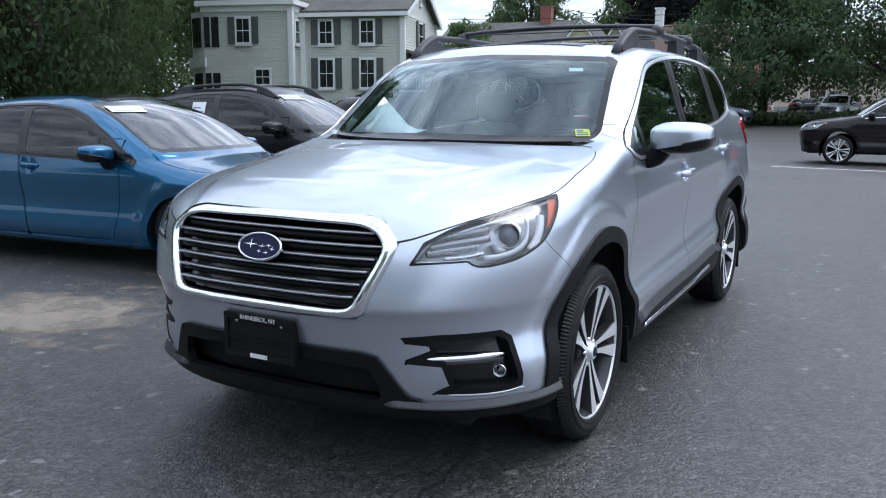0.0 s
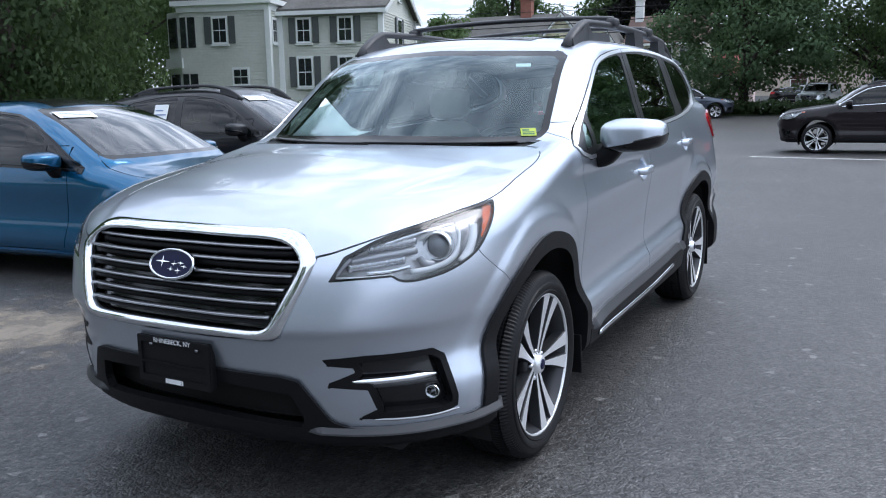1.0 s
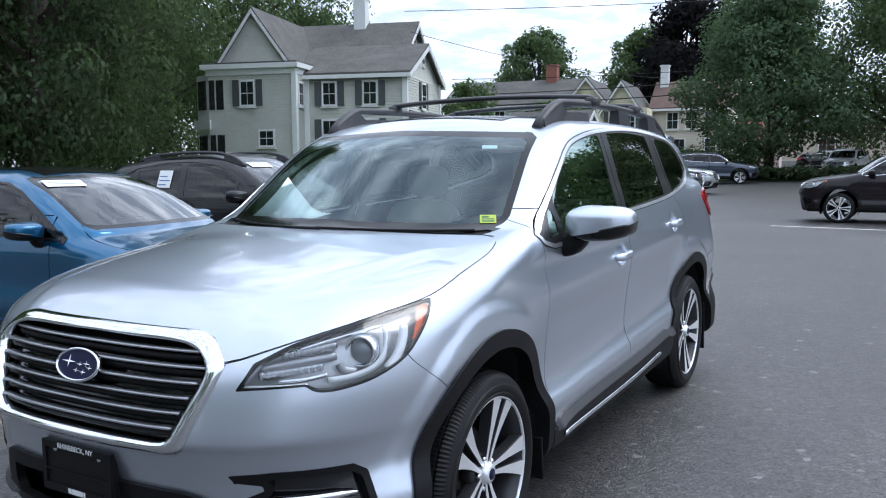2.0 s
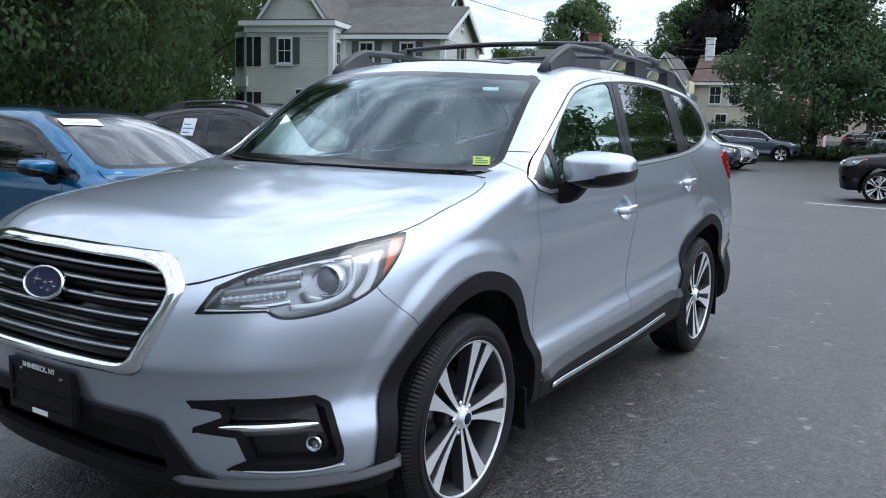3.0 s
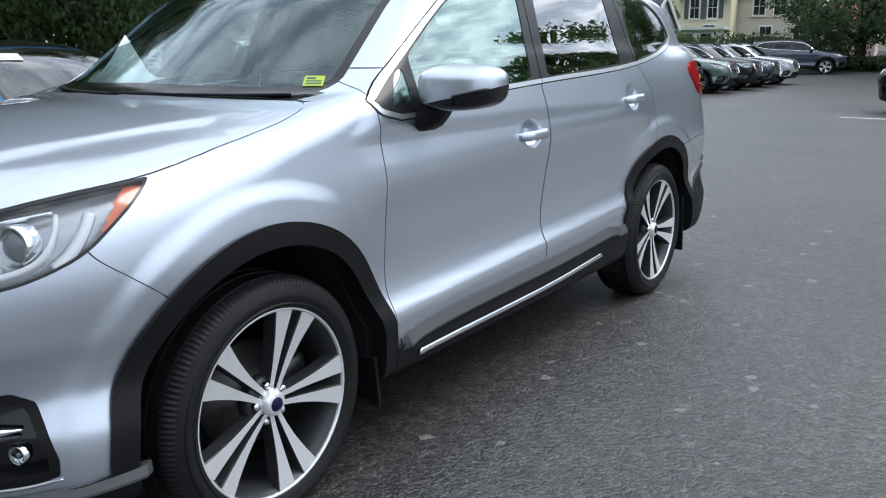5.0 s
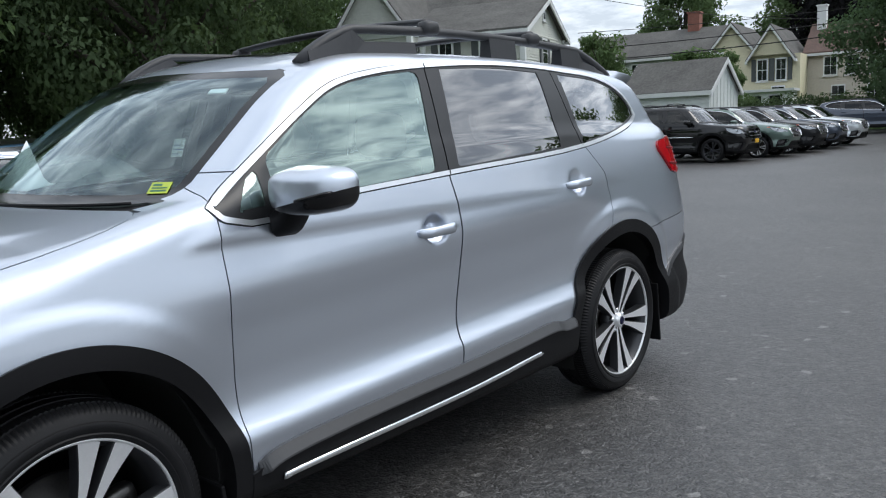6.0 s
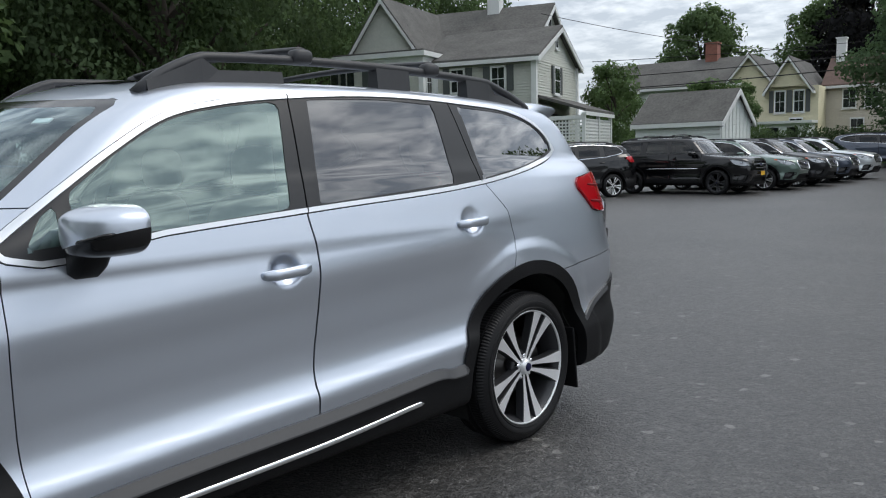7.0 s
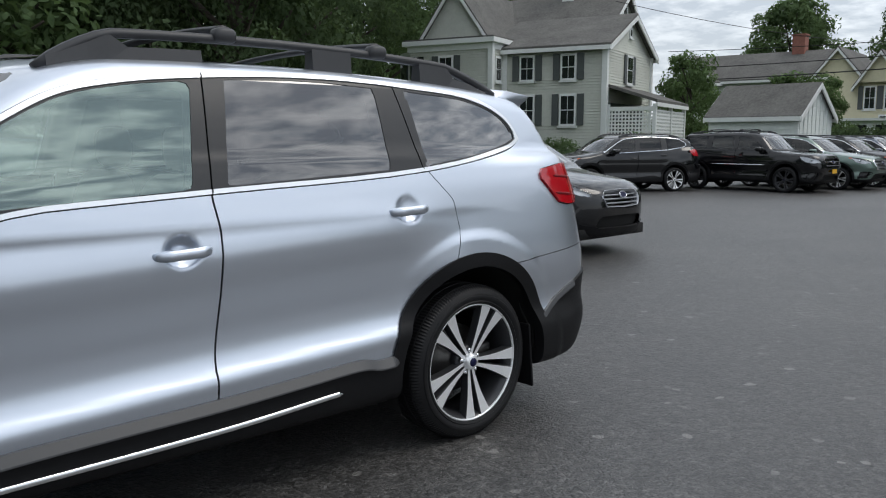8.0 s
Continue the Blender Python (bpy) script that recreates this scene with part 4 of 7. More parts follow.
        for hy, hz in s["handles"]:
            p, nn = shell.surface(side * 1.4, hy, hz, (-side, 0, 0))
            a, b = (shell.surface(side * 1.4, hy + dy, hz, (-side, 0, 0))[0] for dy in (-0.108, 0.108))
            path = [a.lerp(b, i / 17) + Vector((side * (0.034 * min(1.0, 4.5 * i / 17, 4.5 - 4.5 * i / 17) ** 0.6 - 0.004), 0, 0.008 * (i / 17 - 0.5))) for i in range(18)]
            part("door_handle", sweep_bm(path, lambda t: circle(0.006 + 0.006 * min(1, 5 * t, 5 - 5 * t), 12, 0.011 + 0.009 * min(1, 6 * t, 6 - 6 * t) ** 0.5)), paint_mat, car)
    part("rear_bench", pillow_bm((0, s["seat"][0] + 0.95, s["seat"][1] + 0.1), (1.3, 0.5, 0.2), 4, 8, 16), M["seat"], car)
    part("rear_backrest", pillow_bm((0, s["seat"][0] + 1.22, s["seat"][1] + 0.42), (1.3, 0.18, 0.6), 4, 10, 16, Matrix.Rotation(radians(-14), 4, "X")), M["seat"], car)
    d0 = s["dash"]
    dash = part("dashboard", pillow_bm((0, d0[0], d0[1]), (1.46, 0.62, 0.34), 4, 12, 24), M["interior"], car)
    ring = [(-0.0 + 0.185 * math.cos(2 * math.pi * i / 32), 0, 0.185 * math.sin(2 * math.pi * i / 32)) for i in range(32)]
    st = part("steering_wheel", sweep_bm(ring, circle(0.016, 8), up=Vector((0, 1, 0)), closed=True), M["interior"], car)
    st.matrix_local = pose(0.38, d0[0] + 0.40, d0[1] + 0.06, -24)
    car.matrix_world = m
    return car, shell


def from_rear(poly, wb):
    full = poly + [(-a, b) for a, b in reversed(poly)]
    return lambda p: np.where(p[:, 1] > wb + 0.3, poly_distance(p[:, 0], p[:, 2], full), 1.0)


def build_lamp(shell, s, car, side, fine):
    """A head lamp: clear cover, bright bowl, projector, blades and amber corner."""
    cover = shell.panel("head_lamp", ["lamp"], M["lens"], car, 0.001, 0.0, side=side, label="clear head lamp with chrome reflectors")
    if cover is None:
        return
    cover.visible_shadow = False
    deep = 0.05 if fine else 0.03
    amber = s["amber"]
    if fine:
        shell.panel("lamp_bowl", ["lamp", "lamp_edge"], M["lamp_bowl"], cover, 0.0, 0.0, side=side, shift=(-side * 0.036, 0.044, -0.004))
    else:
        shell.panel("lamp_bowl", ["lamp"], M["lamp_bowl"], cover, -deep, -deep + 0.004, side=side)
    shell.panel("lamp_seal", ["lamp_edge"], M["gloss_black"], cover, 0.0025, 0.02, side=side)
    amber_part = (lambda q: ((np.abs(q[:, 0]) + q[:, 1]) * 0.70711 - 0.280 - 0.42 * (q[:, 2] - 0.905) > 0) & (q[:, 2] < 1.040)) if fine else (lambda q: (q[:, 1] > amber + 0.02) & (q[:, 1] - amber > 0.25 * (q[:, 2] - s["lamp"][0][1]) ** 1 - 0.2))
    shell.panel("amber_reflector", ["lamp"], M["amber"], cover, 0.0 if fine else -0.012, 0.0 if fine else 0.03, side=side, keep=amber_part, label="amber side reflector", shift=(-side * 0.012, 0.010, 0) if fine else (0, 0, 0))
    px, py, pz, pr = s["projector"]
    c, nn = shell.surface(side * px, py - 0.5, pz, (0, 1, 0))
    turn = Vector((side * 0.25, -1, 0.02)).normalized().to_track_quat("X", "Z").to_matrix().to_4x4()
    at = Matrix.Translation(c + Vector((-side * 0.015, 0.045, 0))) @ turn
    ob = part("projector_ring", lathe_bm([(pr * 1.25, -0.03), (pr * 1.22, 0.008), (pr * 1.05, 0.012), (pr, 0.0), (pr, -0.02)], 36), M["chrome"], cover)
    ob.matrix_local = at
    ob = part("projector_lens", lathe_bm([(0, 0.02), (pr * 0.4, 0.017), (pr * 0.75, 0.008), (pr, -0.01)], 32), M["projector"], cover)
    ob.matrix_local = at
    if fine:
        way = Vector((-side, 1, 0)).normalized()

        def inside(u, z, deep):
            """A place behind the lamp's cover: u across the corner, z up."""
            q, _ = shell.surface(side * (u * 0.70711 + 0.9), u * 0.70711 - 0.9, z, way)
            return q + way * deep

        def bar(nm, run, wide, deep, mat, label="", thick=0.006, n=20):
            path = [inside(p.x, p.y, deep) for p in smooth_path([(*p, 0) for p in run], n)]
            return part(nm, sweep_bm(path, [(-thick, -wide), (thick * 0.4, -wide), (thick, 0), (thick * 0.4, wide), (-thick, wide)], up=Vector((0.02, 0.03, 1)) if abs(run[0][1] - run[-1][1]) < abs(run[0][0] - run[-1][0]) else Vector((side, 1, 0.05))), M[mat], cover, label)
        bar("light_guide", [(0.205, 0.992), (0.205, 0.955), (0.190, 0.915), (0.155, 0.888), (0.090, 0.872), (0.020, 0.868)], 0.009, 0.020, "trim_glow", "white light guide round the projector")
        bar("upright_reflector", [(0.272, 0.992), (0.262, 0.955), (0.240, 0.915), (0.205, 0.880)], 0.014, 0.016, "trim_glow")
        bar("upper_reflector", [(0.200, 1.000), (0.120, 0.990), (0.030, 0.975), (-0.060, 0.955)], 0.004, 0.018, "chrome")
        bar("housing_bar", [(-0.165, 0.905), (-0.080, 0.918), (0.050, 0.932)], 0.011, 0.022, "satin")
        bar("reflector_blade", [(-0.120, 0.872), (-0.040, 0.876), (0.020, 0.885)], 0.006, 0.020, "chrome")
        bar("reflector_blade", [(-0.215, 0.862), (-0.120, 0.862), (-0.040, 0.864)], 0.003, 0.012, "trim_glow")
        bar("housing_edge", [(-0.215, 0.868), (-0.185, 0.900), (-0.165, 0.918)], 0.005, 0.016, "satin")
        bar("projector_shroud", [(0.055, 0.910), (0.070, 0.890), (0.105, 0.880)], 0.012, 0.028, "satin")
        # faceted reflector cells above and below the housing bar
        for u0, u1, z0, z1, cells in ((-0.105, 0.055, 0.938, 0.958, 9), (-0.175, 0.010, 0.885, 0.905, 10)):
            for i in range(cells):
                k = (i + 0.5) / cells
                cell = part("reflector_cell", pillow_bm((0, 0, 0), (0.019, 0.019, 0.024), 5.0, 8, 12), M["chrome"], cover)
                cell.matrix_local = Matrix.Translation(inside(u0 + (u1 - u0) * k, z0 + (z1 - z0) * k, 0.034))


def build_grille(shell, s, car, fine):
    """Slats and badge in the grille opening, on a dark backing."""
    g = s["grille_in"]
    z0, z1 = min(p[1] for p in g), max(p[1] for p in g)
    back = shell.panel("grille", ["grille"], M["gloss_black"], car, -0.045, 0.0, label="black grille with satin horizontal slats")
    shell.panel("lower_grille", ["mouth"], M["liner"], car, -0.07, 0.0)
    n = s["slats"]
    for i in range(n):
        z = z0 + (z1 - z0) * (i + 0.75) / (n + 0.5)
        xs = np.interp(z, *zip(*sorted((p[1], p[0]) for p in g if p[0] > 0.25))) - 0.006
        for dz, hh, mat, lift in ((0.0, 0.010, "plastic", -0.030), (0.0115, 0.0040, "satin", -0.010)) if fine else ((0, 0.008, "satin", -0.012),):
            path = []
            for k in range(25):
                x = -xs + 2 * xs * k / 24
                q, nn = shell.surface(x, -2.2, z + dz, (0, 1, 0))
                path.append(q + nn * lift)
            part("slat", sweep_bm(path, [(-0.014, -hh), (0.010, -hh), (0.013, 0), (0.010, hh), (-0.014, hh)]), M[mat], back)
    ex, ez, ew, eh = s["badge"]
    q, nn = shell.surface(ex, -2.2, ez, (0, 1, 0))
    turn = nn.to_track_quat("Z", "Y").to_matrix().to_4x4()
    at = Matrix.Translation(q + nn * 0.012) @ turn
    ell = [(ew * math.cos(2 * math.pi * i / 40), eh * math.sin(2 * math.pi * i / 40), 0) for i in range(40)]
    ob = part("badge", sweep_bm(ell, [(-0.006, -0.006), (0.004, -0.006), (0.002, 0.006), (-0.002, 0.008), (-0.005, 0.004)], closed=True), M["chrome"], car, "oval chrome and blue badge")
    ob.matrix_local = at
    plate = part("badge_field", prism_bm([(a * 0.97, b * 0.97, 0.001) for a, b, _ in ell], (0, 0, -0.008)), M["badge_blue"], ob, smooth=False)
    if fine:
        for sx, sz, r in ((-0.42, 0.12, 0.024), (0.12, 0.02, 0.011), (0.42, 0.10, 0.012), (0.60, -0.12, 0.011), (0.35, -0.42, 0.012), (0.02, -0.36, 0.010)):
            pts = []
            for i in range(8):
                a = math.pi / 4 * i
                k = r * 0.85 if i % 2 == 0 else r * 0.16
                pts.append((sx * ew + k * (1.7 if i % 4 == 0 else 1.0) * math.cos(a), sz * eh + k * math.sin(a), 0.004))
            part("star", prism_bm(pts, (0, 0, -0.004)), M["chrome"], ob, smooth=False)


def build_fog(shell, s, car, side):
    bezel = shell.panel("fog_lamp_bezel", ["fog"], M["plastic"], car, 0.002, 0.04, side=side, label="black fog lamp recess with a chrome bar")
    shell.panel("bezel_back", ["fog_in"], M["gloss_black"], bezel, -0.036, 0.0, side=side)


M["glass_side"] = pane_material("green_tinted_side_glass", (0.60, 0.70, 0.63), 5.2, (0.82, 1.0, 0.93))
M["pillar"] = material("black_pillar_film", (0.02, 0.02, 0.021), rough=0.32, vary=0.1, scale=60)
M["lamp_bowl"] = material("grey_lamp_bowl", (0.55, 0.56, 0.57), rough=0.25, metal=0.5, vary=0.25, scale=18)
M["trim_glow"] = material("white_light_guide", (0.80, 0.82, 0.84), rough=0.25, coat=0.5)
M["projector"] = material("projector_glass", (0.10, 0.12, 0.14), rough=0.02, coat=1.0, metal=0.3)

SHARED = dict(
    opening=0.458, arch_edge=0.522, trim=0.013, trim_mat="chrome", surround_mat="chrome", slats=6,
    dlo=[(0.48, 1.20), (0.525, 1.150), (1.01, 1.184), (1.6, 1.216), (2.64, 1.275), (3.12, 1.345), (3.30, 1.388), (3.365, 1.425), (3.30, 1.525), (3.12, 1.614), (2.63, 1.668), (2.11, 1.685), (1.68, 1.667), (1.32, 1.63), (1.10, 1.58), (0.91, 1.482), (0.72, 1.36), (0.61, 1.285)],
    panes=[("vent_pane", [(0.585, 1.182), (0.69, 1.188), (0.69, 1.305), (0.655, 1.282)]),
           ("front_pane", [(0.735, 1.190), (1.515, 1.238), (1.585, 1.632), (1.32, 1.602), (1.115, 1.555), (0.925, 1.458), (0.735, 1.336)]),
           ("rear_pane", [(1.655, 1.246), (2.44, 1.290), (2.44, 1.640), (2.10, 1.654), (1.725, 1.642)]),
           ("quarter_pane", [(2.655, 1.304), (3.10, 1.370), (3.27, 1.412), (3.32, 1.432), (3.265, 1.512), (3.10, 1.588), (2.62, 1.636)])],
    lamp=[(-0.2425, 0.852), (-0.187, 0.926), (-0.078, 0.972), (0.057, 1.004), (0.194, 1.031), (0.388, 1.057), (0.377, 1.027), (0.316, 0.953), (0.265, 0.907), (0.166, 0.864), (0.085, 0.847), (0.0, 0.841), (-0.028, 0.848), (-0.047, 0.861), (-0.155, 0.857)],
    amber=-0.43, projector=(0.815, -0.66, 0.935, 0.040),
    grille_out=[(0.0, 1.009), (0.39, 1.007), (0.455, 0.990), (0.527, 0.922), (0.512, 0.86), (0.440, 0.682), (0.40, 0.660), (0.0, 0.657)],
    grille_in=[(0.0, 0.977), (0.39, 0.972), (0.445, 0.952), (0.478, 0.907), (0.462, 0.86), (0.395, 0.712), (0.37, 0.700), (0.0, 0.700)],
    badge=(0.0, 0.878, 0.098, 0.050),
    fog=[(-0.270, 0.602), (-0.14, 0.611), (0.092, 0.608), (0.137, 0.580), (0.178, 0.44), (0.176, 0.400), (0.122, 0.386), (-0.164, 0.394), (-0.103, 0.426), (-0.131, 0.495), (-0.249, 0.506), (-0.252, 0.520), (-0.168, 0.555), (-0.174, 0.570), (-0.252, 0.580)],
    mouth=[(0.0, 0.500), (0.16, 0.500), (0.43, 0.482), (0.462, 0.40), (0.45, 0.362), (0.0, 0.372)],
    front_lower=[(0.0, 0.550), (0.40, 0.541), (0.46, 0.528), (0.497, 0.47), (0.548, 0.385), (0.60, 0.367), (0.82, 0.360), (0.90, 0.372), (0.97, 0.385), (1.2, 0.40), (1.2, 0.0), (0.0, 0.0)],
    screen_out=[(0.0, 1.222), (0.60, 1.213), (0.725, 1.222), (0.745, 1.262), (0.665, 1.606), (0.62, 1.632), (0.0, 1.652)],
    cowl_z=1.19, cowl=(0.29, 0.17),
    hood_out=[(-0.2, -1.1), (0.47, -1.1), (0.515, -0.905), (0.573, -0.871), (0.665, -0.785), (0.754, -0.650), (0.812, -0.50), (0.852, -0.297), (0.838, 0.0), (0.828, 0.19), (0.79, 0.30), (0.737, 0.340), (0.30, 0.225), (-0.2, 0.19)], hood_z=0.917,
    tail_lamp=[(3.41, 1.275), (3.395, 1.23), (3.525, 1.10), (3.60, 1.085), (4.2, 1.085), (4.2, 1.29), (3.60, 1.30)],
    sill=[(0.30, 0.36), (0.53, 0.385), (0.64, 0.42), (1.55, 0.45), (2.21, 0.488), (2.28, 0.466), (2.45, 0.470), (2.60, 0.48)],
    rear_lower=[(3.1, 0.47), (3.32, 0.512), (3.60, 0.64), (3.75, 0.70), (4.2, 0.72)],
    rear_seam=[(3.1, 0.82), (3.24, 0.832), (3.70, 0.872), (4.2, 0.90)],
    bumper_seam=[(-0.30, 0.2), (-0.30, 0.70), (-0.322, 0.754), (-0.416, 0.834), (-0.50, 0.905), (-0.55, 1.2)],
    doors=[("front_door", [(0.505, 1.30), (0.505, 0.90), (0.515, 0.65), (0.535, 0.30), (1.555, 0.30), (1.56, 0.57), (1.595, 0.86), (1.602, 1.08), (1.585, 1.20), (1.585, 1.30)]),
           ("rear_door", [(1.585, 1.30), (1.585, 1.20), (1.602, 1.08), (1.595, 0.86), (1.56, 0.57), (1.555, 0.30), (2.50, 0.30), (2.76, 0.86), (2.80, 1.01), (2.775, 1.15), (2.64, 1.29)])],
    back_glass=[(0.0, 1.18), (0.58, 1.18), (0.62, 1.22), (0.56, 1.52), (0.0, 1.56)],
    track=0.814, hub=0.367, wheel=(0.373, 0.281, 0.245), spin=(-0.41, -0.55), mirror=(1.065, 0.735, 1.235), seat=(1.35, 0.52), dash=(0.50, 1.02))
SILVER_SUV.update(SHARED)


def rounded(poly, sharp=38.0, n=4):
    """An outline drawn smoothly through its corners, but for the sharp ones."""
    p = [Vector(q) for q in poly]
    m = len(p)
    soft = [(p[i] - p[i - 1]).angle(p[(i + 1) % m] - p[i], 0.0) < radians(sharp) for i in range(m)]
    out = []
    for i in range(m):
        a, b, c, d = p[i - 1], p[i], p[(i + 1) % m], p[(i + 2) % m]
        size = (c - b).length
        ta = ((c - b).normalized() + (b - a).normalized()).normalized() * size if soft[i] else c - b
        tb = ((d - c).normalized() + (c - b).normalized()).normalized() * size if soft[(i + 1) % m] else c - b
        for k in range(n if soft[i] or soft[(i + 1) % m] else 1):
            u = k / n
            q = (1 + 2 * u) * (1 - u) ** 2 * b + u * (1 - u) ** 2 * ta + u * u * (3 - 2 * u) * c + u * u * (u - 1) * tb
            out.append((q.x, q.y))
    return out


HERO.update(SHARED)
HERO.update(trim=0.021, trim_mat="bright_trim", cowl_x=0.737, dlo=rounded(SHARED["dlo"], 75.0, 5), panes=[(nm, rounded(poly)) for nm, poly in SHARED["panes"]],
            lamp=rounded(SHARED["lamp"], 24.0), hood_out=rounded(SHARED["hood_out"]))

# ---- the silver vehicle in the middle ----
suv, suv_shell = build_car("silver_suv", HERO, "silver", "ice-silver metallic three-row SUV parked on the asphalt", "car", Matrix(), 200, 184, fine=True)


def roof_rails(car, shell, x, y0, y1, rise, feet, bars, clamp=True):
    """Raised rails with feet on both sides of the roof, and cross bars clamped over them."""
    def roof_z(px, py):
        return shell.surface(px, py, 2.6, (0, 0, -1))[0].z
    for side in (1, -1):
        n = 44
        path = []
        for i in range(n):
            t = i / (n - 1)
            y = y0 + (y1 - y0) * t
            up = rise * min(1.0, t / 0.11) ** 0.75 * min(1.0, (1 - t) / 0.16) ** 0.8
            path.append(Vector((side * (x - 0.02 * abs(2 * t - 1) ** 3), y, roof_z(side * x, y) + up)))
        rail = part("roof_rail", sweep_bm(path, [(-0.022, -0.016), (0.022, -0.016), (0.026, 0.0), (0.020, 0.015), (0.0, 0.019), (-0.020, 0.015), (-0.026, 0.0)]), M["rail"], car, "matt dark grey raised roof rail")
        for a, b, top in feet:
            rows = []
            for i in range(9):
                t = i / 8
                y = a + (b - a) * t
                k = min(range(n), key=lambda q: abs(path[q].y - y))
                z0, z1 = roof_z(side * x, y) - 0.012, path[k].z
                if not top:
                    z1 = z0 + 0.012 + (z1 - z0 - 0.012) * (0.45 if t > 0.45 else 1.0)
                w = 0.034
                rows.append([Vector((path[k].x + sx * ww, y, z)) for sx, ww, z in ((-1, w, z0), (1, w, z0), (1, w * 0.7, z1), (-1, w * 0.7, z1))])
            part("rail_foot", fix(grid_bm(rows, close_v=True, caps=True)), M["rail"], rail, smooth=False)
    for y in bars:
        zr = roof_z(x, y) + rise
        path = [Vector((x * 1.02 * (2 * i / 30 - 1), y, zr + 0.040 + 0.022 * (1 - (2 * i / 30 - 1) ** 2))) for i in range(31)]
        bar = part("cross_bar", sweep_bm(path, [(a * 0.034, b * 0.014) for a, b in ((-1, -0.2), (-0.6, -0.9), (0.6, -0.9), (1, -0.2), (0.7, 0.6), (0, 1), (-0.7, 0.6))]), M["rail"], car, "black aero cross bar")
        for side in (1, -1):
            part("bar_clamp", pillow_bm((side * x * 1.015, y, zr + 0.014), (0.070, 0.10, 0.060), 3.5, 8, 16, None, lambda p: Vector((p.x, p.y * (1 - 2.2 * max(0, p.z)), p.z))), M["rail"], bar)


M["rail"] = material("dark_grey_rail_paint", (0.032, 0.033, 0.036), rough=0.48, vary=0.12, scale=40)
roof_rails(suv, suv_shell, 0.635, 1.09, 3.31, 0.088, ((1.12, 1.68, False), (2.18, 2.38, True), (2.78, 3.24, False)), (1.78, 2.53))
side_dir = {1: (-1, 0, 0), -1: (1, 0, 0)}
for side in (1, -1):
    strip_on(suv_shell, "sill_chrome_strip", [(side * 1.0, 0.655, 0.335), (side * 1.0, 0.72, 0.344), (side * 1.0, 1.55, 0.358), (side * 1.0, 2.02, 0.384), (side * 1.0, 2.10, 0.388)], side_dir[side], M["chrome"], suv, 0.024, 0.010, 60, 0.018, "chrome strip along the sill")
    # ledges of black cladding, coloured grey for the sky they catch
    ledge_on(suv_shell, "sill_ledge", [(side * 1.0, 0.55, 0.400), (side * 1.0, 0.66, 0.436), (side * 1.0, 1.08, 0.456), (side * 1.0, 1.55, 0.466), (side * 1.0, 1.95, 0.486), (side * 1.0, 2.20, 0.499), (side * 1.0, 2.29, 0.480), (side * 1.0, 2.41, 0.486)], side_dir[side], M["grey_sheen_plastic"], suv, 0.034, 0.026, 80)
    ledge_on(suv_shell, "bumper_ledge", [(side * 0.52, -0.955, 0.362), (side * 0.72, -0.835, 0.358), (side * 0.85, -0.675, 0.358), (side * 0.92, -0.55, 0.364), (side * 0.94, -0.43, 0.372)], (-side * 0.75, 0.66, 0), M["grey_sheen_plastic"], suv, 0.026, 0.012)
    ledge_on(suv_shell, "bumper_ledge", [(side * 1.0, 3.36, 0.525), (side * 1.0, 3.48, 0.590), (side * 1.0, 3.58, 0.635), (side * 1.0, 3.68, 0.672)], side_dir[side], M["grey_sheen_plastic"], suv, 0.020, 0.012, 30)
    strip_on(suv_shell, "fog_chrome_bar", [(side * 0.565, -0.6, 0.517), (side * 0.65, -0.6, 0.520), (side * 0.74, -0.6, 0.522), (side * 0.822, -0.6, 0.523)], (0, 1, 0), M["chrome"], suv, 0.024, 0.014, 30, -0.014, "chrome bar across the fog lamp recess")
    strip_on(suv_shell, "fog_chrome_edge", [(side * 0.665, -0.6, 0.391), (side * 0.74, -0.6, 0.386), (side * 0.82, -0.6, 0.384), (side * 0.868, -0.6, 0.392)], (0, 1, 0), M["satin"], suv, 0.010, 0.006, 24, 0.0)
    q, nn = suv_shell.surface(side * 0.82, -2.0, 0.458, (0, 1, 0))
    at = Matrix.Translation(q - nn * 0.022) @ Vector((side * 0.3, -1, 0)).normalized().to_track_quat("X", "Z").to_matrix().to_4x4()
    fog = part("fog_lamp", lathe_bm([(0.024, -0.02), (0.0235, 0.002), (0.0215, 0.003), (0.017, -0.012), (0.009, -0.018), (0, -0.020)], 28), M["chrome"], suv, "small round fog lamp")
    fog.matrix_local = at
    part("fog_lens", lathe_bm([(0, 0.005), (0.013, 0.004), (0.021, 0.002)], 20), M["lens"], fog)
    part("fog_bulb", pillow_bm((-0.006, 0, 0), (0.014, 0.012, 0.012), 2.2, 6, 10), M["satin"], fog)
    strip_on(suv_shell, "fog_fin", [(side * 0.560, -0.6, 0.505), (side * 0.65, -0.6, 0.506), (side * 0.74, -0.6, 0.506), (side * 0.822, -0.6, 0.508)], (0, 1, 0), M["grey_sheen_plastic"], suv, 0.022, 0.012, 30, -0.020)
    # mud flaps behind the wheels
    for y, z0, z1 in ((0.462, 0.20, 0.38), (3.325, 0.17, 0.50)):
        bm = box_bm(0.79, 0.940, -0.007, 0.007, z0, z1)
        flap = part("mud_flap", bm, M["plastic"], suv, smooth=False, bevel=0.004)
        flap.matrix_local = Matrix.Translation((0, y, 0)) @ Matrix.Diagonal((side, 1, 1, 1)) @ Matrix.Rotation(radians(6), 4, "X")
    # wiper
    path = []
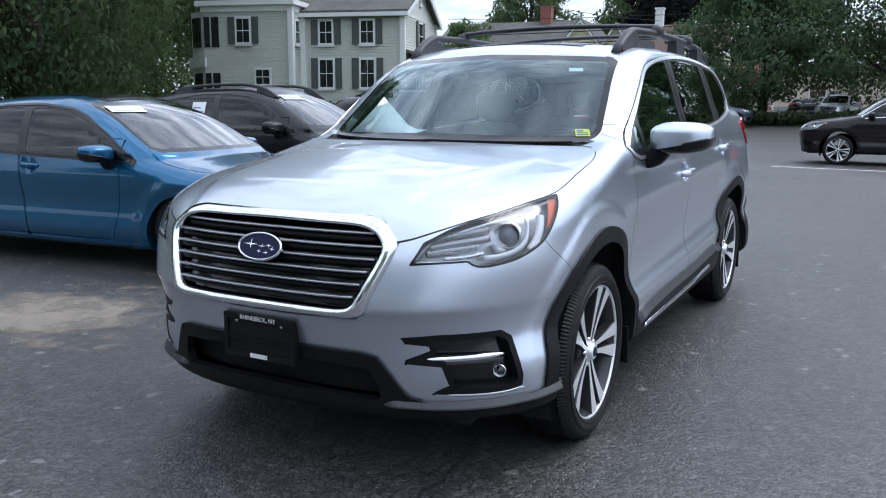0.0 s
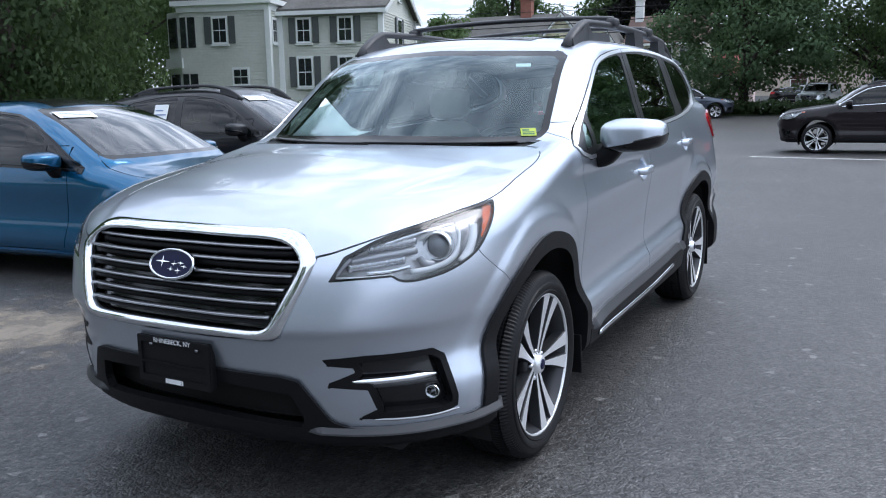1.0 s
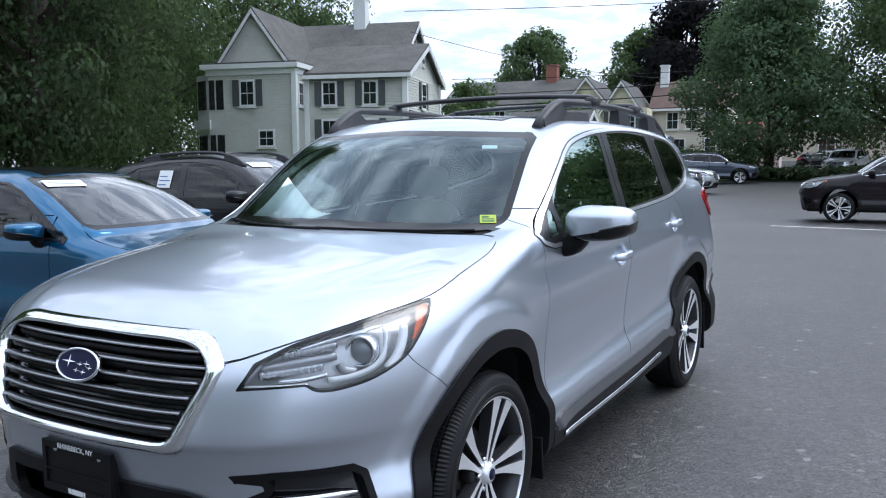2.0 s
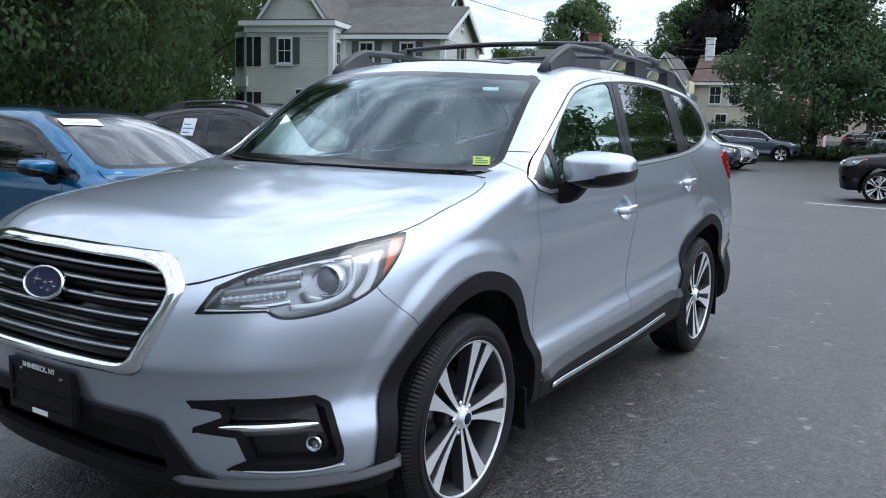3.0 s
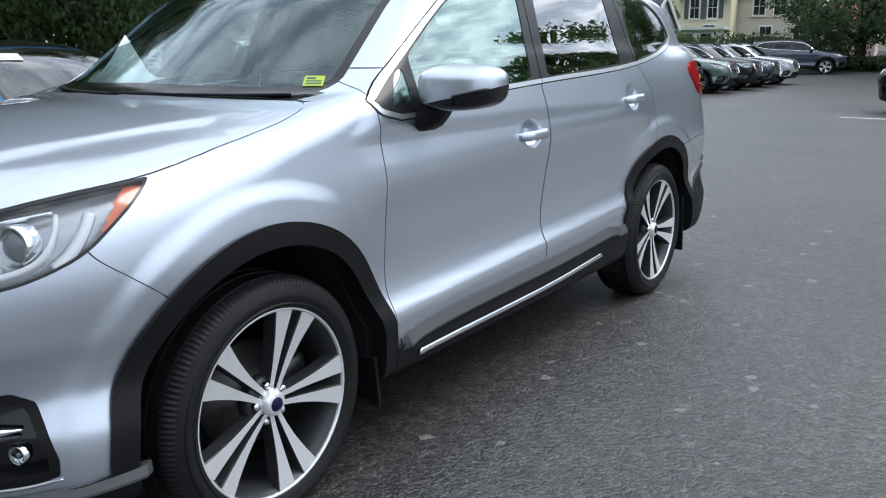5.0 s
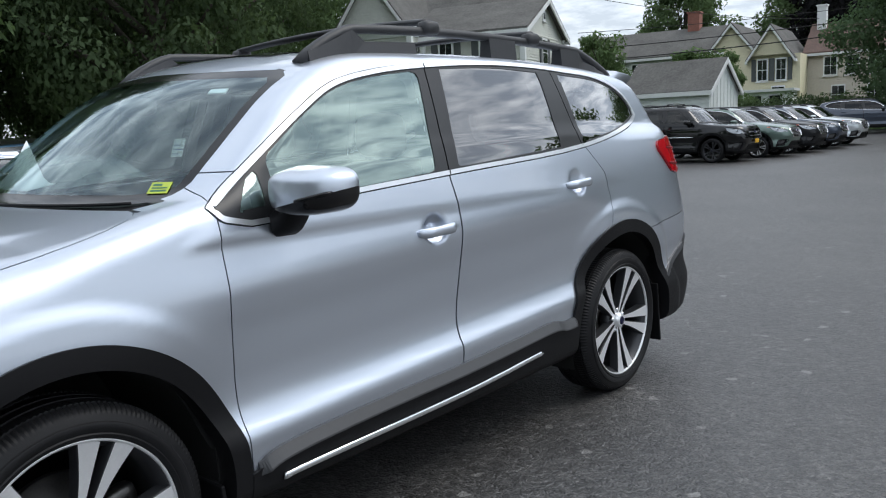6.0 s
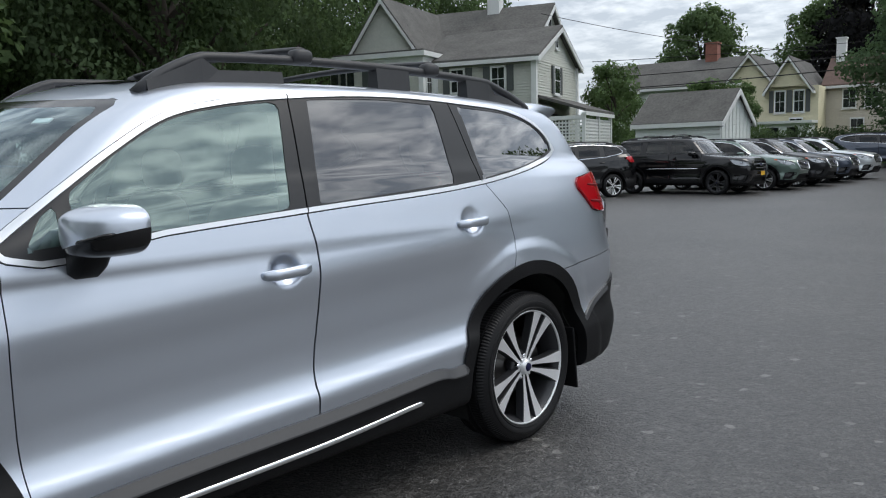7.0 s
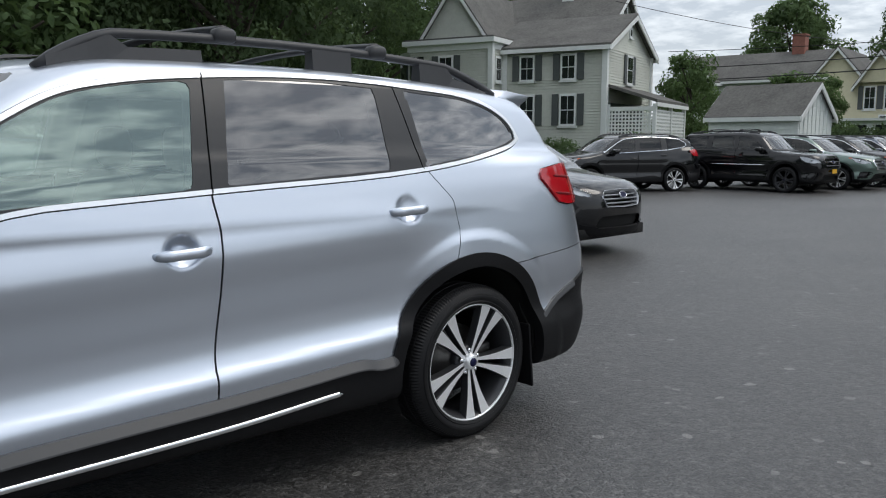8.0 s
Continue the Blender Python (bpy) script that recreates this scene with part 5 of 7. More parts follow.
    for i in range(14):
        t = i / 13
        wx = (0.66 if side > 0 else 0.01) - 0.68 * t
        q, nn = suv_shell.surface(wx, 0.190 + 0.42 * wx * wx + 0.012 * t, 2.2, (0, 0, -1))
        path.append(q + nn * 0.006)
    part("wiper", sweep_bm(path, [(-0.006, -0.006), (0.006, -0.006), (0.003, 0.003), (-0.003, 0.003)]), M["plastic"], suv)

    for z0, z1 in ((1.235, 1.225), (1.150, 1.135)):
        strip_on(suv_shell, "tail_lamp_line", [(side * 1.0, 3.50, z0), (side * 1.0, 3.58, (z0 + z1) / 2), (side * 1.0, 3.66, z1)], side_dir[side], M["red_dark"], suv, 0.012, 0.004, 16, 0.013)
# glass roof
part("moonroof", grid_bm([[suv_shell.surface(x, y, 2.4, (0, 0, -1))[0] + Vector((0, 0, 0.004)) for x in np.linspace(-0.42, 0.42, 9)] for y in np.linspace(1.12, 2.45, 13)]), M["gloss_black"], suv, "dark glass roof panel")
# roof spoiler, carried on from the roof to a lip over the rear window
rows = []
for i in range(25):
    x = -0.63 + 1.26 * i / 24
    k = (x / 0.63) ** 2
    z0 = suv_shell.surface(x, 3.08, 2.6, (0, 0, -1))[0].z
    e, top = 3.66 - 0.08 * k, 1.690 - 0.030 * k
    low = min(z0, top) - 0.10
    rows.append([(x, 3.08, z0 - 0.003), (x, 3.22, 0.55 * z0 + 0.45 * top + 0.012), (x, 3.40, 0.2 * z0 + 0.8 * top + 0.014), (x, e - 0.03, top), (x, e, top - 0.012), (x, e - 0.005, top - 0.024), (x, e - 0.07, top - 0.06), (x, 3.45, low), (x, 3.10, low)])
part("roof_spoiler", fix(grid_bm(rows, close_v=True, caps=True)), M["silver"], suv)
# licence plate holder
q, nn = suv_shell.surface(0, -2.0, 0.55, (0, 1, 0))
tilt = Matrix.Translation(q + Vector((0, -0.022, 0)))
holder = part("plate_holder", box_bm(-0.163, 0.163, -0.006, 0.020, -0.082, 0.080), M["plastic"], suv, "empty black plate holder with white lettering", smooth=False, bevel=0.005)
holder.matrix_local = tilt
for x0, x1, z0, z1 in ((-0.163, 0.163, 0.058, 0.080), (-0.163, 0.163, -0.082, -0.058), (-0.163, -0.147, -0.058, 0.058), (0.147, 0.163, -0.058, 0.058), (-0.147, 0.147, -0.014, -0.008)):
    part("holder_rim", box_bm(x0, x1, -0.013, -0.006, z0, z1), M["plastic"], holder, smooth=False)
lettering("RHINEBECK, NY", 0.0235, M["white_print"], "lettering", holder, pose(0, -0.0135, 0.069, 90, 0, 0))
for x0, x1 in ((-0.040, -0.026), (-0.024, 0.030), (0.033, 0.040)):
    part("printed_bar", box_bm(x0, x1, -0.0145, -0.013, -0.078, -0.062), M["white_print"], holder, smooth=False)
for x, z in ((-0.105, 0.052), (0.105, 0.052)):
    part("screw", lathe_bm([(0, -0.012), (0.006, -0.010), (0.007, -0.005)], 12, "y", (x, 0, z)), M["satin"], holder)
# stickers on the windscreen, papers on the dashboard
q, nn = suv_shell.surface(0.672, -1.0, 1.256, (0, 1, 0))
turn = nn.to_track_quat("Z", "Y").to_matrix().to_4x4()
stick = part("inspection_sticker", box_bm(-0.034, 0.034, -0.026, 0.026, 0, 0.0015), M["sticker"], suv, "yellow-green inspection sticker on the glass", smooth=False)
stick.matrix_local = Matrix.Translation(q + nn * 0.003) @ turn
for z0, z1 in ((-0.018, -0.010), (-0.004, 0.002), (0.008, 0.018)):
    part("printed_bar", box_bm(-0.026, 0.026 if z0 < 0 else 0.004, z0, z1, 0.0015, 0.0022), M["ink"], stick, smooth=False)
q, nn = suv_shell.surface(0.50, -1.0, 1.565, (0, 1, 0))
turn = nn.to_track_quat("Z", "Y").to_matrix().to_4x4()
tag = part("toll_tag", box_bm(-0.035, 0.035, -0.014, 0.014, -0.006, -0.002), M["paper"], suv, "small white tag", smooth=False)
tag.matrix_local = Matrix.Translation(q) @ turn
sheet_bm = grid_bm([[(-0.66 + 0.42 * u + 0.03 * v, 0.50 + 0.10 * v - 0.05 * u, 1.235 + (0.19 * (1 - abs(2 * u - 0.62)) * v if u < 0.81 else 0.02 * v)) for v in (0, 0.5, 1)] for u in (0, 0.15, 0.31, 0.5, 0.7, 0.85, 1)])
paper = part("paper_sheet", sheet_bm, M["paper"])
tagged(paper, "white paper sheet lying on the dashboard", "paper")
paper.modifiers.new("thick", "SOLIDIFY").thickness = 0.002
part("rear_view_mirror", pillow_bm((0.0, 0.80, 1.53), (0.24, 0.04, 0.07), 4, 8, 16), M["interior"], suv)

# ---- the other vehicles of the lot ----
def variant(base, **over):
    s = dict(base)
    s.update(over)
    return s


HATCH = variant(
    SILVER_SUV,
    side=([0.2, 0.30, 0.40, 0.52, 0.62, 0.72, 0.80, 0.88, 0.96, 1.06], [0.83, 0.868, 0.872, 0.862, 0.866, 0.877, 0.880, 0.868, 0.845, 0.80]),
    nose=([0.2, 0.35, 0.5, 0.62, 0.72, 0.85], [-0.82, -0.88, -0.90, -0.885, -0.85, -0.75]),
    tail=([0.2, 0.5, 0.8, 1.0, 1.2], [3.42, 3.55, 3.52, 3.45, 3.35]),
    hood=([-0.9, -0.8, -0.4, 0.0, 0.35, 0.7, 1.1, 3.6], [0.73, 0.78, 0.875, 0.93, 0.975, 1.03, 1.06, 1.10]),
    roof=([0.3, 0.9, 1.3, 1.7, 2.2, 2.8, 3.4], [1.33, 1.425, 1.465, 1.475, 1.455, 1.395, 1.31]),
    cab=([0.8, 0.95, 1.1, 1.25, 1.35, 1.45], [0.875, 0.845, 0.795, 0.73, 0.675, 0.61]),
    wheelbase=2.67, axle=0.315, arch=0.42, flare=0.016, pinch=0.03, floor=0.19, crown=0.10, round=0.14, yc=-0.15, yr=2.9,
    screen=(0.20, 0.985, 0.52, 0.27), roof_crown=0.10, back=(3.18, 1.22, 0.8, 0.1), taper=0.05, taper_from=2.2, cab_round=0.13,
    spine=(-0.35, 2.95, 0.68), dent=0.012, handles=((1.62, 0.86), (2.55, 0.885)), opening=0.345, arch_edge=0.375, trim=0.016, trim_mat="gloss_black", surround_mat="satin", slats=3,
    dlo=[(0.44, 0.915), (0.50, 0.897), (1.62, 0.935), (2.62, 0.975), (3.02, 1.03), (3.06, 1.07), (2.90, 1.20), (2.55, 1.315), (2.1, 1.375), (1.65, 1.385), (1.26, 1.345), (1.06, 1.275), (0.80, 1.135)],
    panes=[("vent_pane", [(0.58, 0.922), (0.86, 0.932), (0.86, 1.128), (0.80, 1.095)]), ("front_pane", [(0.90, 0.935), (1.70, 0.962), (1.74, 1.352), (1.65, 1.357), (1.30, 1.325), (1.08, 1.248), (0.90, 1.150)]),
           ("rear_pane", [(1.80, 0.972), (2.50, 1.0), (2.55, 1.28), (2.1, 1.345), (1.83, 1.352)]), ("quarter_pane", [(2.60, 1.01), (2.98, 1.06), (2.87, 1.17), (2.62, 1.255)])],
    lamp=[(-0.20, 0.66), (-0.17, 0.70), (0.0, 0.765), (0.20, 0.82), (0.30, 0.835), (0.25, 0.77), (0.12, 0.70), (-0.05, 0.655)], amber=-0.34, projector=(0.72, -0.62, 0.715, 0.035),
    grille_out=[(0.0, 0.735), (0.34, 0.725), (0.42, 0.66), (0.36, 0.53), (0.0, 0.52)], grille_in=[(0.0, 0.71), (0.32, 0.70), (0.385, 0.655), (0.335, 0.555), (0.0, 0.545)], badge=(0.0, 0.665, 0.075, 0.04),
    fog=[(0.02, 0.46), (0.12, 0.47), (0.16, 0.40), (0.14, 0.31), (-0.02, 0.31)], mouth=[(0.0, 0.44), (0.45, 0.43), (0.50, 0.30), (0.0, 0.29)], front_lower=[(0.0, 0.26), (1.2, 0.27), (1.2, 0.0), (0.0, 0.0)],
    screen_out=[(0.0, 0.99), (0.55, 0.985), (0.70, 0.99), (0.715, 1.03), (0.60, 1.37), (0.56, 1.39), (0.0, 1.41)], cowl_z=0.955, cowl=(0.32, 0.16),
    hood_out=[(-0.2, -1.0), (0.36, -1.0), (0.45, -0.80), (0.60, -0.62), (0.72, -0.42), (0.77, -0.10), (0.77, 0.20), (0.75, 0.38), (0.70, 0.44), (0.30, 0.36), (-0.2, 0.33)], hood_z=0.70,
    tail_lamp=[(3.10, 0.99), (3.14, 0.86), (3.7, 0.85), (3.7, 1.0)], sill=[(0.2, 0.24), (1.4, 0.245), (2.6, 0.25)], sill_mat="blue", rear_lower=[(2.8, 0.27), (3.7, 0.32)], rear_seam=[(2.8, 0.60), (3.7, 0.66)],
    bumper_seam=[(-0.24, 0.2), (-0.24, 0.5), (-0.30, 0.62), (-0.36, 0.72), (-0.40, 1.0)],
    doors=[("front_door", [(0.62, 1.1), (0.60, 0.8), (0.64, 0.5), (0.72, 0.255), (1.70, 0.255), (1.74, 0.7), (1.76, 1.1)]), ("rear_door", [(1.765, 1.1), (1.745, 0.7), (1.705, 0.255), (2.28, 0.255), (2.55, 0.75), (2.66, 0.95), (2.66, 1.1)])],
    back_glass=[(0.0, 1.02), (0.5, 1.02), (0.55, 1.06), (0.48, 1.30), (0.0, 1.33)], track=0.75, wheel=(0.315, 0.215, 0.205), mirror=(0.99, 0.72, 0.985), seat=(1.35, 0.30), dash=(0.62, 0.80), arch_mat="blue", spin=(0.2, 0.5))
blue, blue_shell = build_car("blue_hatchback", HATCH, "blue", "metallic blue hatchback parked beside the silver SUV", "car", pose(-3.12, 2.33, 0, 0, 0, 96), 110, 96)
part("moonroof", grid_bm([[blue_shell.surface(x, y, 2, (0, 0, -1))[0] + Vector((0, 0, 0.004)) for x in np.linspace(-0.42, 0.42, 9)] for y in np.linspace(1.15, 2.0, 9)]), M["gloss_black"], blue, "black glass roof panel")

LIFTED = variant(HATCH, arch_edge=0.40, sill_mat="plastic", arch_mat="plastic", sill=[(0.2, 0.32), (1.4, 0.33), (2.6, 0.34)], front_lower=[(0.0, 0.33), (0.6, 0.33), (0.75, 0.37), (1.2, 0.39), (1.2, 0.0), (0.0, 0.0)])
LIFT = Matrix.Translation((0, 0, 0.04)) @ Matrix.Diagonal((1.0, 1.0, 1.075, 1.0))
def recolour(car, old, now):
    """Another paint on a copied vehicle: the meshes stay shared."""
    for ob in (car, *car.children_recursive):
        for slot in ob.material_slots:
            if slot.material == M[old]:
                slot.link = "OBJECT"
                slot.material = M[now]


crossover, crossover_shell = build_car("grey_crossover", LIFTED, "dark_grey", "dark grey compact crossover with roof rails and a sales sheet", "car", Matrix(), 96, 84)
roof_rails(crossover, crossover_shell, 0.55, 0.95, 2.7, 0.05, ((1.0, 1.25, True), (2.3, 2.6, True)), ())
second = copy_thing(crossover, Matrix())
second.name = "black_crossover"
tagged(second, "black compact crossover with a glossy hood behind the SUV")
recolour(second, "dark_grey", "black")
second.matrix_world = pose(-3.3, 8.8, 0, 0, 0, 93) @ LIFT
crossover.matrix_world = pose(-4.2, 5.75, 0, 0, 0, 95) @ LIFT


def sheet_on(shell, car, name, label, x, y, z, way, w, h, bars=3, spin=0.0):
    """A printed sheet stuck behind the glass."""
    q, nn = shell.surface(x, y, z, way)
    turn = nn.to_track_quat("Z", "Y").to_matrix().to_4x4()
    ob = part(name, box_bm(-w / 2, w / 2, -h / 2, h / 2, 0, 0.002), M["paper"], car, label, smooth=False)
    ob.matrix_local = Matrix.Translation(q + nn * 0.004) @ turn @ pose(0, 0, 0, 0, 0, spin)
    for i in range(bars):
        y0 = -h * 0.36 + h * 0.72 * i / bars
        part("printed_bar", box_bm(-w * 0.4, w * (0.4 if i % 2 else 0.15), y0, y0 + h * 0.06, 0.002, 0.003), M["ink_blue"], ob, smooth=False)


sheet_on(blue_shell, blue, "price_sheet", "white and blue price sheet in the windscreen", -0.40, -1.0, 1.335, (0, 1, 0), 0.34, 0.13)
sheet_on(crossover_shell, crossover, "price_sheet", "white sales sheet in the side window", -1.4, 2.05, 1.17, (1, 0, 0), 0.22, 0.22)
sheet_on(crossover_shell, crossover, "price_sheet", "white and blue price sheet in the windscreen", -0.30, -1.0, 1.33, (0, 1, 0), 0.34, 0.13)

WAGON = variant(SILVER_SUV, round=0.14, arch_mat="plastic")
wagon, wagon_shell = build_car("station_wagon", WAGON, "black", "black station wagon with chrome window trim facing the lot", "car", Matrix(), 84, 72)
roof_rails(wagon, wagon_shell, 0.62, 1.1, 3.2, 0.05, ((1.12, 1.4, True), (2.85, 3.15, True)), ())
for name, colour, words, x, y, turn, size in (
        ("station_wagon", "green", "pale green metallic station wagon parked in a row", -6.6, 26.6, 90, (0.955, 0.955, 0.93)),
        ("station_wagon", "dark_grey", "dark grey metallic station wagon parked in a row", -6.5, 29.1, 90, (0.955, 0.955, 0.93)),
        ("station_wagon", "slate", "slate blue station wagon parked in a row", -6.5, 31.6, 90, (0.955, 0.955, 0.93)),
        ("station_wagon", "pale_silver", "pale silver station wagon parked in a row", -6.4, 34.1, 90, (0.955, 0.955, 0.93)),
        ("station_wagon", "slate", "slate blue station wagon at the end of the row", -6.3, 43.5, 104, (0.955, 0.955, 0.93)),
        ("parked_suv", "maroon", "dark plum SUV parked across the lot", 0.54, 19.6, -90, (0.93, 0.92, 0.95)),
        ("parked_suv", "pale_silver", "silver SUV parked behind the low hedge", -2.0, 50.0, -10, (0.92, 0.92, 0.95)),
        ("parked_sedan", "black", "black sedan parked on the street", -3.0, 70.0, 84, (0.95, 0.95, 0.82))):
    car = copy_thing(wagon, Matrix())
    car.name = name
    tagged(car, words)
    recolour(car, "black", colour)
    car.matrix_world = pose(x, y, ground_height(x, y), 0, 0, turn) @ Matrix.Diagonal((*size, 1))
    if "row" in words:
        tagged(car, group="row of parked wagons")
wagon.matrix_world = pose(-11.2, 19.0, 0, 0, 0, -23) @ Matrix.Diagonal((0.955, 0.955, 0.925, 1))

BOXY = variant(
    SILVER_SUV, square=(4.2, 5.0), round=0.09, crown=0.04, cab_round=0.09, roof_crown=0.05, screen=(0.30, 1.20, 0.95, 0.25), back=(3.55, 1.45, 0.30, 0.04),
    hood=([-1.0, -0.9, -0.6, -0.2, 0.15, 0.45, 0.8, 1.2, 4.0], [1.06, 1.09, 1.12, 1.15, 1.18, 1.22, 1.28, 1.33, 1.36]), roof=([0.3, 0.9, 1.3, 1.8, 2.4, 3.0, 3.45, 3.9], [1.68, 1.71, 1.735, 1.74, 1.735, 1.72, 1.70, 1.66]),
    dlo=[(0.62, 1.20), (1.6, 1.21), (2.64, 1.22), (3.38, 1.24), (3.34, 1.58), (2.6, 1.63), (1.68, 1.635), (1.15, 1.60), (0.80, 1.36)],
    panes=[("vent_pane", [(0.72, 1.225), (0.80, 1.228), (0.80, 1.33), (0.78, 1.33)]), ("front_pane", [(0.84, 1.23), (1.53, 1.24), (1.55, 1.605), (1.17, 1.575), (0.84, 1.375)]), ("rear_pane", [(1.66, 1.24), (2.42, 1.25), (2.42, 1.605), (1.70, 1.61)]), ("quarter_pane", [(2.60, 1.25), (3.34, 1.265), (3.31, 1.555), (2.62, 1.60)])],
    trim_mat="gloss_black", surround_mat="gloss_black", slats=2, rim_face="alloy_dark")
jeep, jeep_shell = build_car("black_suv", BOXY, "black", "black boxy SUV with roof rack and dark wheels", "car", Matrix(), 72, 64)
roof_rails(jeep, jeep_shell, 0.58, 1.0, 3.3, 0.05, ((1.05, 1.3, True), (2.9, 3.2, True)), (1.6, 2.6))
strip_on(jeep_shell, "door_moulding", [(-1, 0.6, 0.78), (-1, 1.2, 0.78), (-1, 2.4, 0.78)], (1, 0, 0), M["chrome"], jeep, 0.03, 0.012)
part("number_plate", box_bm(-0.15, 0.15, -1.07, -1.06, 0.56, 0.68), material("amber_plate", (0.75, 0.42, 0.03), rough=0.4), jeep, "amber number plate", smooth=False)
jeep.matrix_world = pose(-7.0, 24.0, 0, 0, 0, 90) @ Matrix.Diagonal((0.97, 0.955, 0.985, 1))

# ---- houses behind the lot ----
def siding_material(name, base, board=0.13):
    """Painted clapboards: overlapping boards as relief, with weathering."""
    m = material(name, base, rough=0.6, vary=0.10, scale=0.8)
    t = m.node_tree
    b = t.nodes["Principled BSDF"]
    tc = t.nodes.new("ShaderNodeTexCoord")
    sep = t.nodes.new("ShaderNodeSeparateXYZ")
    t.links.new(tc.outputs["Object"], sep.inputs[0])
    div = node(t, "ShaderNodeMath", operation="DIVIDE")
    div.inputs[1].default_value = board
    t.links.new(sep.outputs["Z"], div.inputs[0])
    fr = node(t, "ShaderNodeMath", operation="FRACT")
    t.links.new(div.outputs[0], fr.inputs[0])
    inv = node(t, "ShaderNodeMath", operation="SUBTRACT")
    inv.inputs[0].default_value = 1.0
    t.links.new(fr.outputs[0], inv.inputs[1])
    bp = node(t, "ShaderNodeBump", Strength=1.0, Distance=0.05)
    t.links.new(inv.outputs[0], bp.inputs["Height"])
    t.links.new(bp.outputs[0], b.inputs["Normal"])
    return m


M["sage"] = siding_material("sage_grey_clapboard", (0.52, 0.54, 0.48))
M["cream_wall"] = siding_material("cream_clapboard", (0.62, 0.58, 0.40))
M["pale_wall"] = siding_material("pale_green_grey_clapboard", (0.56, 0.60, 0.55))
M["beige_wall"] = siding_material("beige_clapboard", (0.50, 0.46, 0.38))
M["white_board"] = siding_material("white_board_wall", (0.62, 0.66, 0.64), 0.2)
M["pink_wall"] = siding_material("faded_pink_clapboard", (0.60, 0.48, 0.44))
M["stucco"] = material("beige_stucco", (0.50, 0.44, 0.36), rough=0.9, vary=0.12, scale=0.6)
M["trim_white"] = material("white_trim_paint", (0.74, 0.76, 0.75), rough=0.5, vary=0.06, scale=3)
M["shingle"] = material("dark_grey_shingles", (0.115, 0.112, 0.105), rough=0.9, vary=0.45, scale=0.9, bump=0.5, bump_scale=14)
M["shingle_brown"] = material("brown_shingles", (0.13, 0.085, 0.07), rough=0.9, vary=0.3, scale=1.2, bump=0.5, bump_scale=14)
M["shingle_red"] = material("red_shingles", (0.30, 0.09, 0.075), rough=0.85, vary=0.25, scale=1.5, bump=0.5, bump_scale=14)
M["shutter"] = material("dark_grey_shutter_paint", (0.075, 0.085, 0.085), rough=0.6, vary=0.12, scale=6)
M["brick"] = material("old_red_brick", (0.28, 0.12, 0.09), rough=0.9, vary=0.3, scale=5)
M["house_glass"] = material("dark_window_glass", (0.02, 0.024, 0.026), rough=0.05, coat=0.6, spec=0.8)
M["concrete"] = material("grey_foundation", (0.25, 0.25, 0.24), rough=0.9, vary=0.2, scale=2)


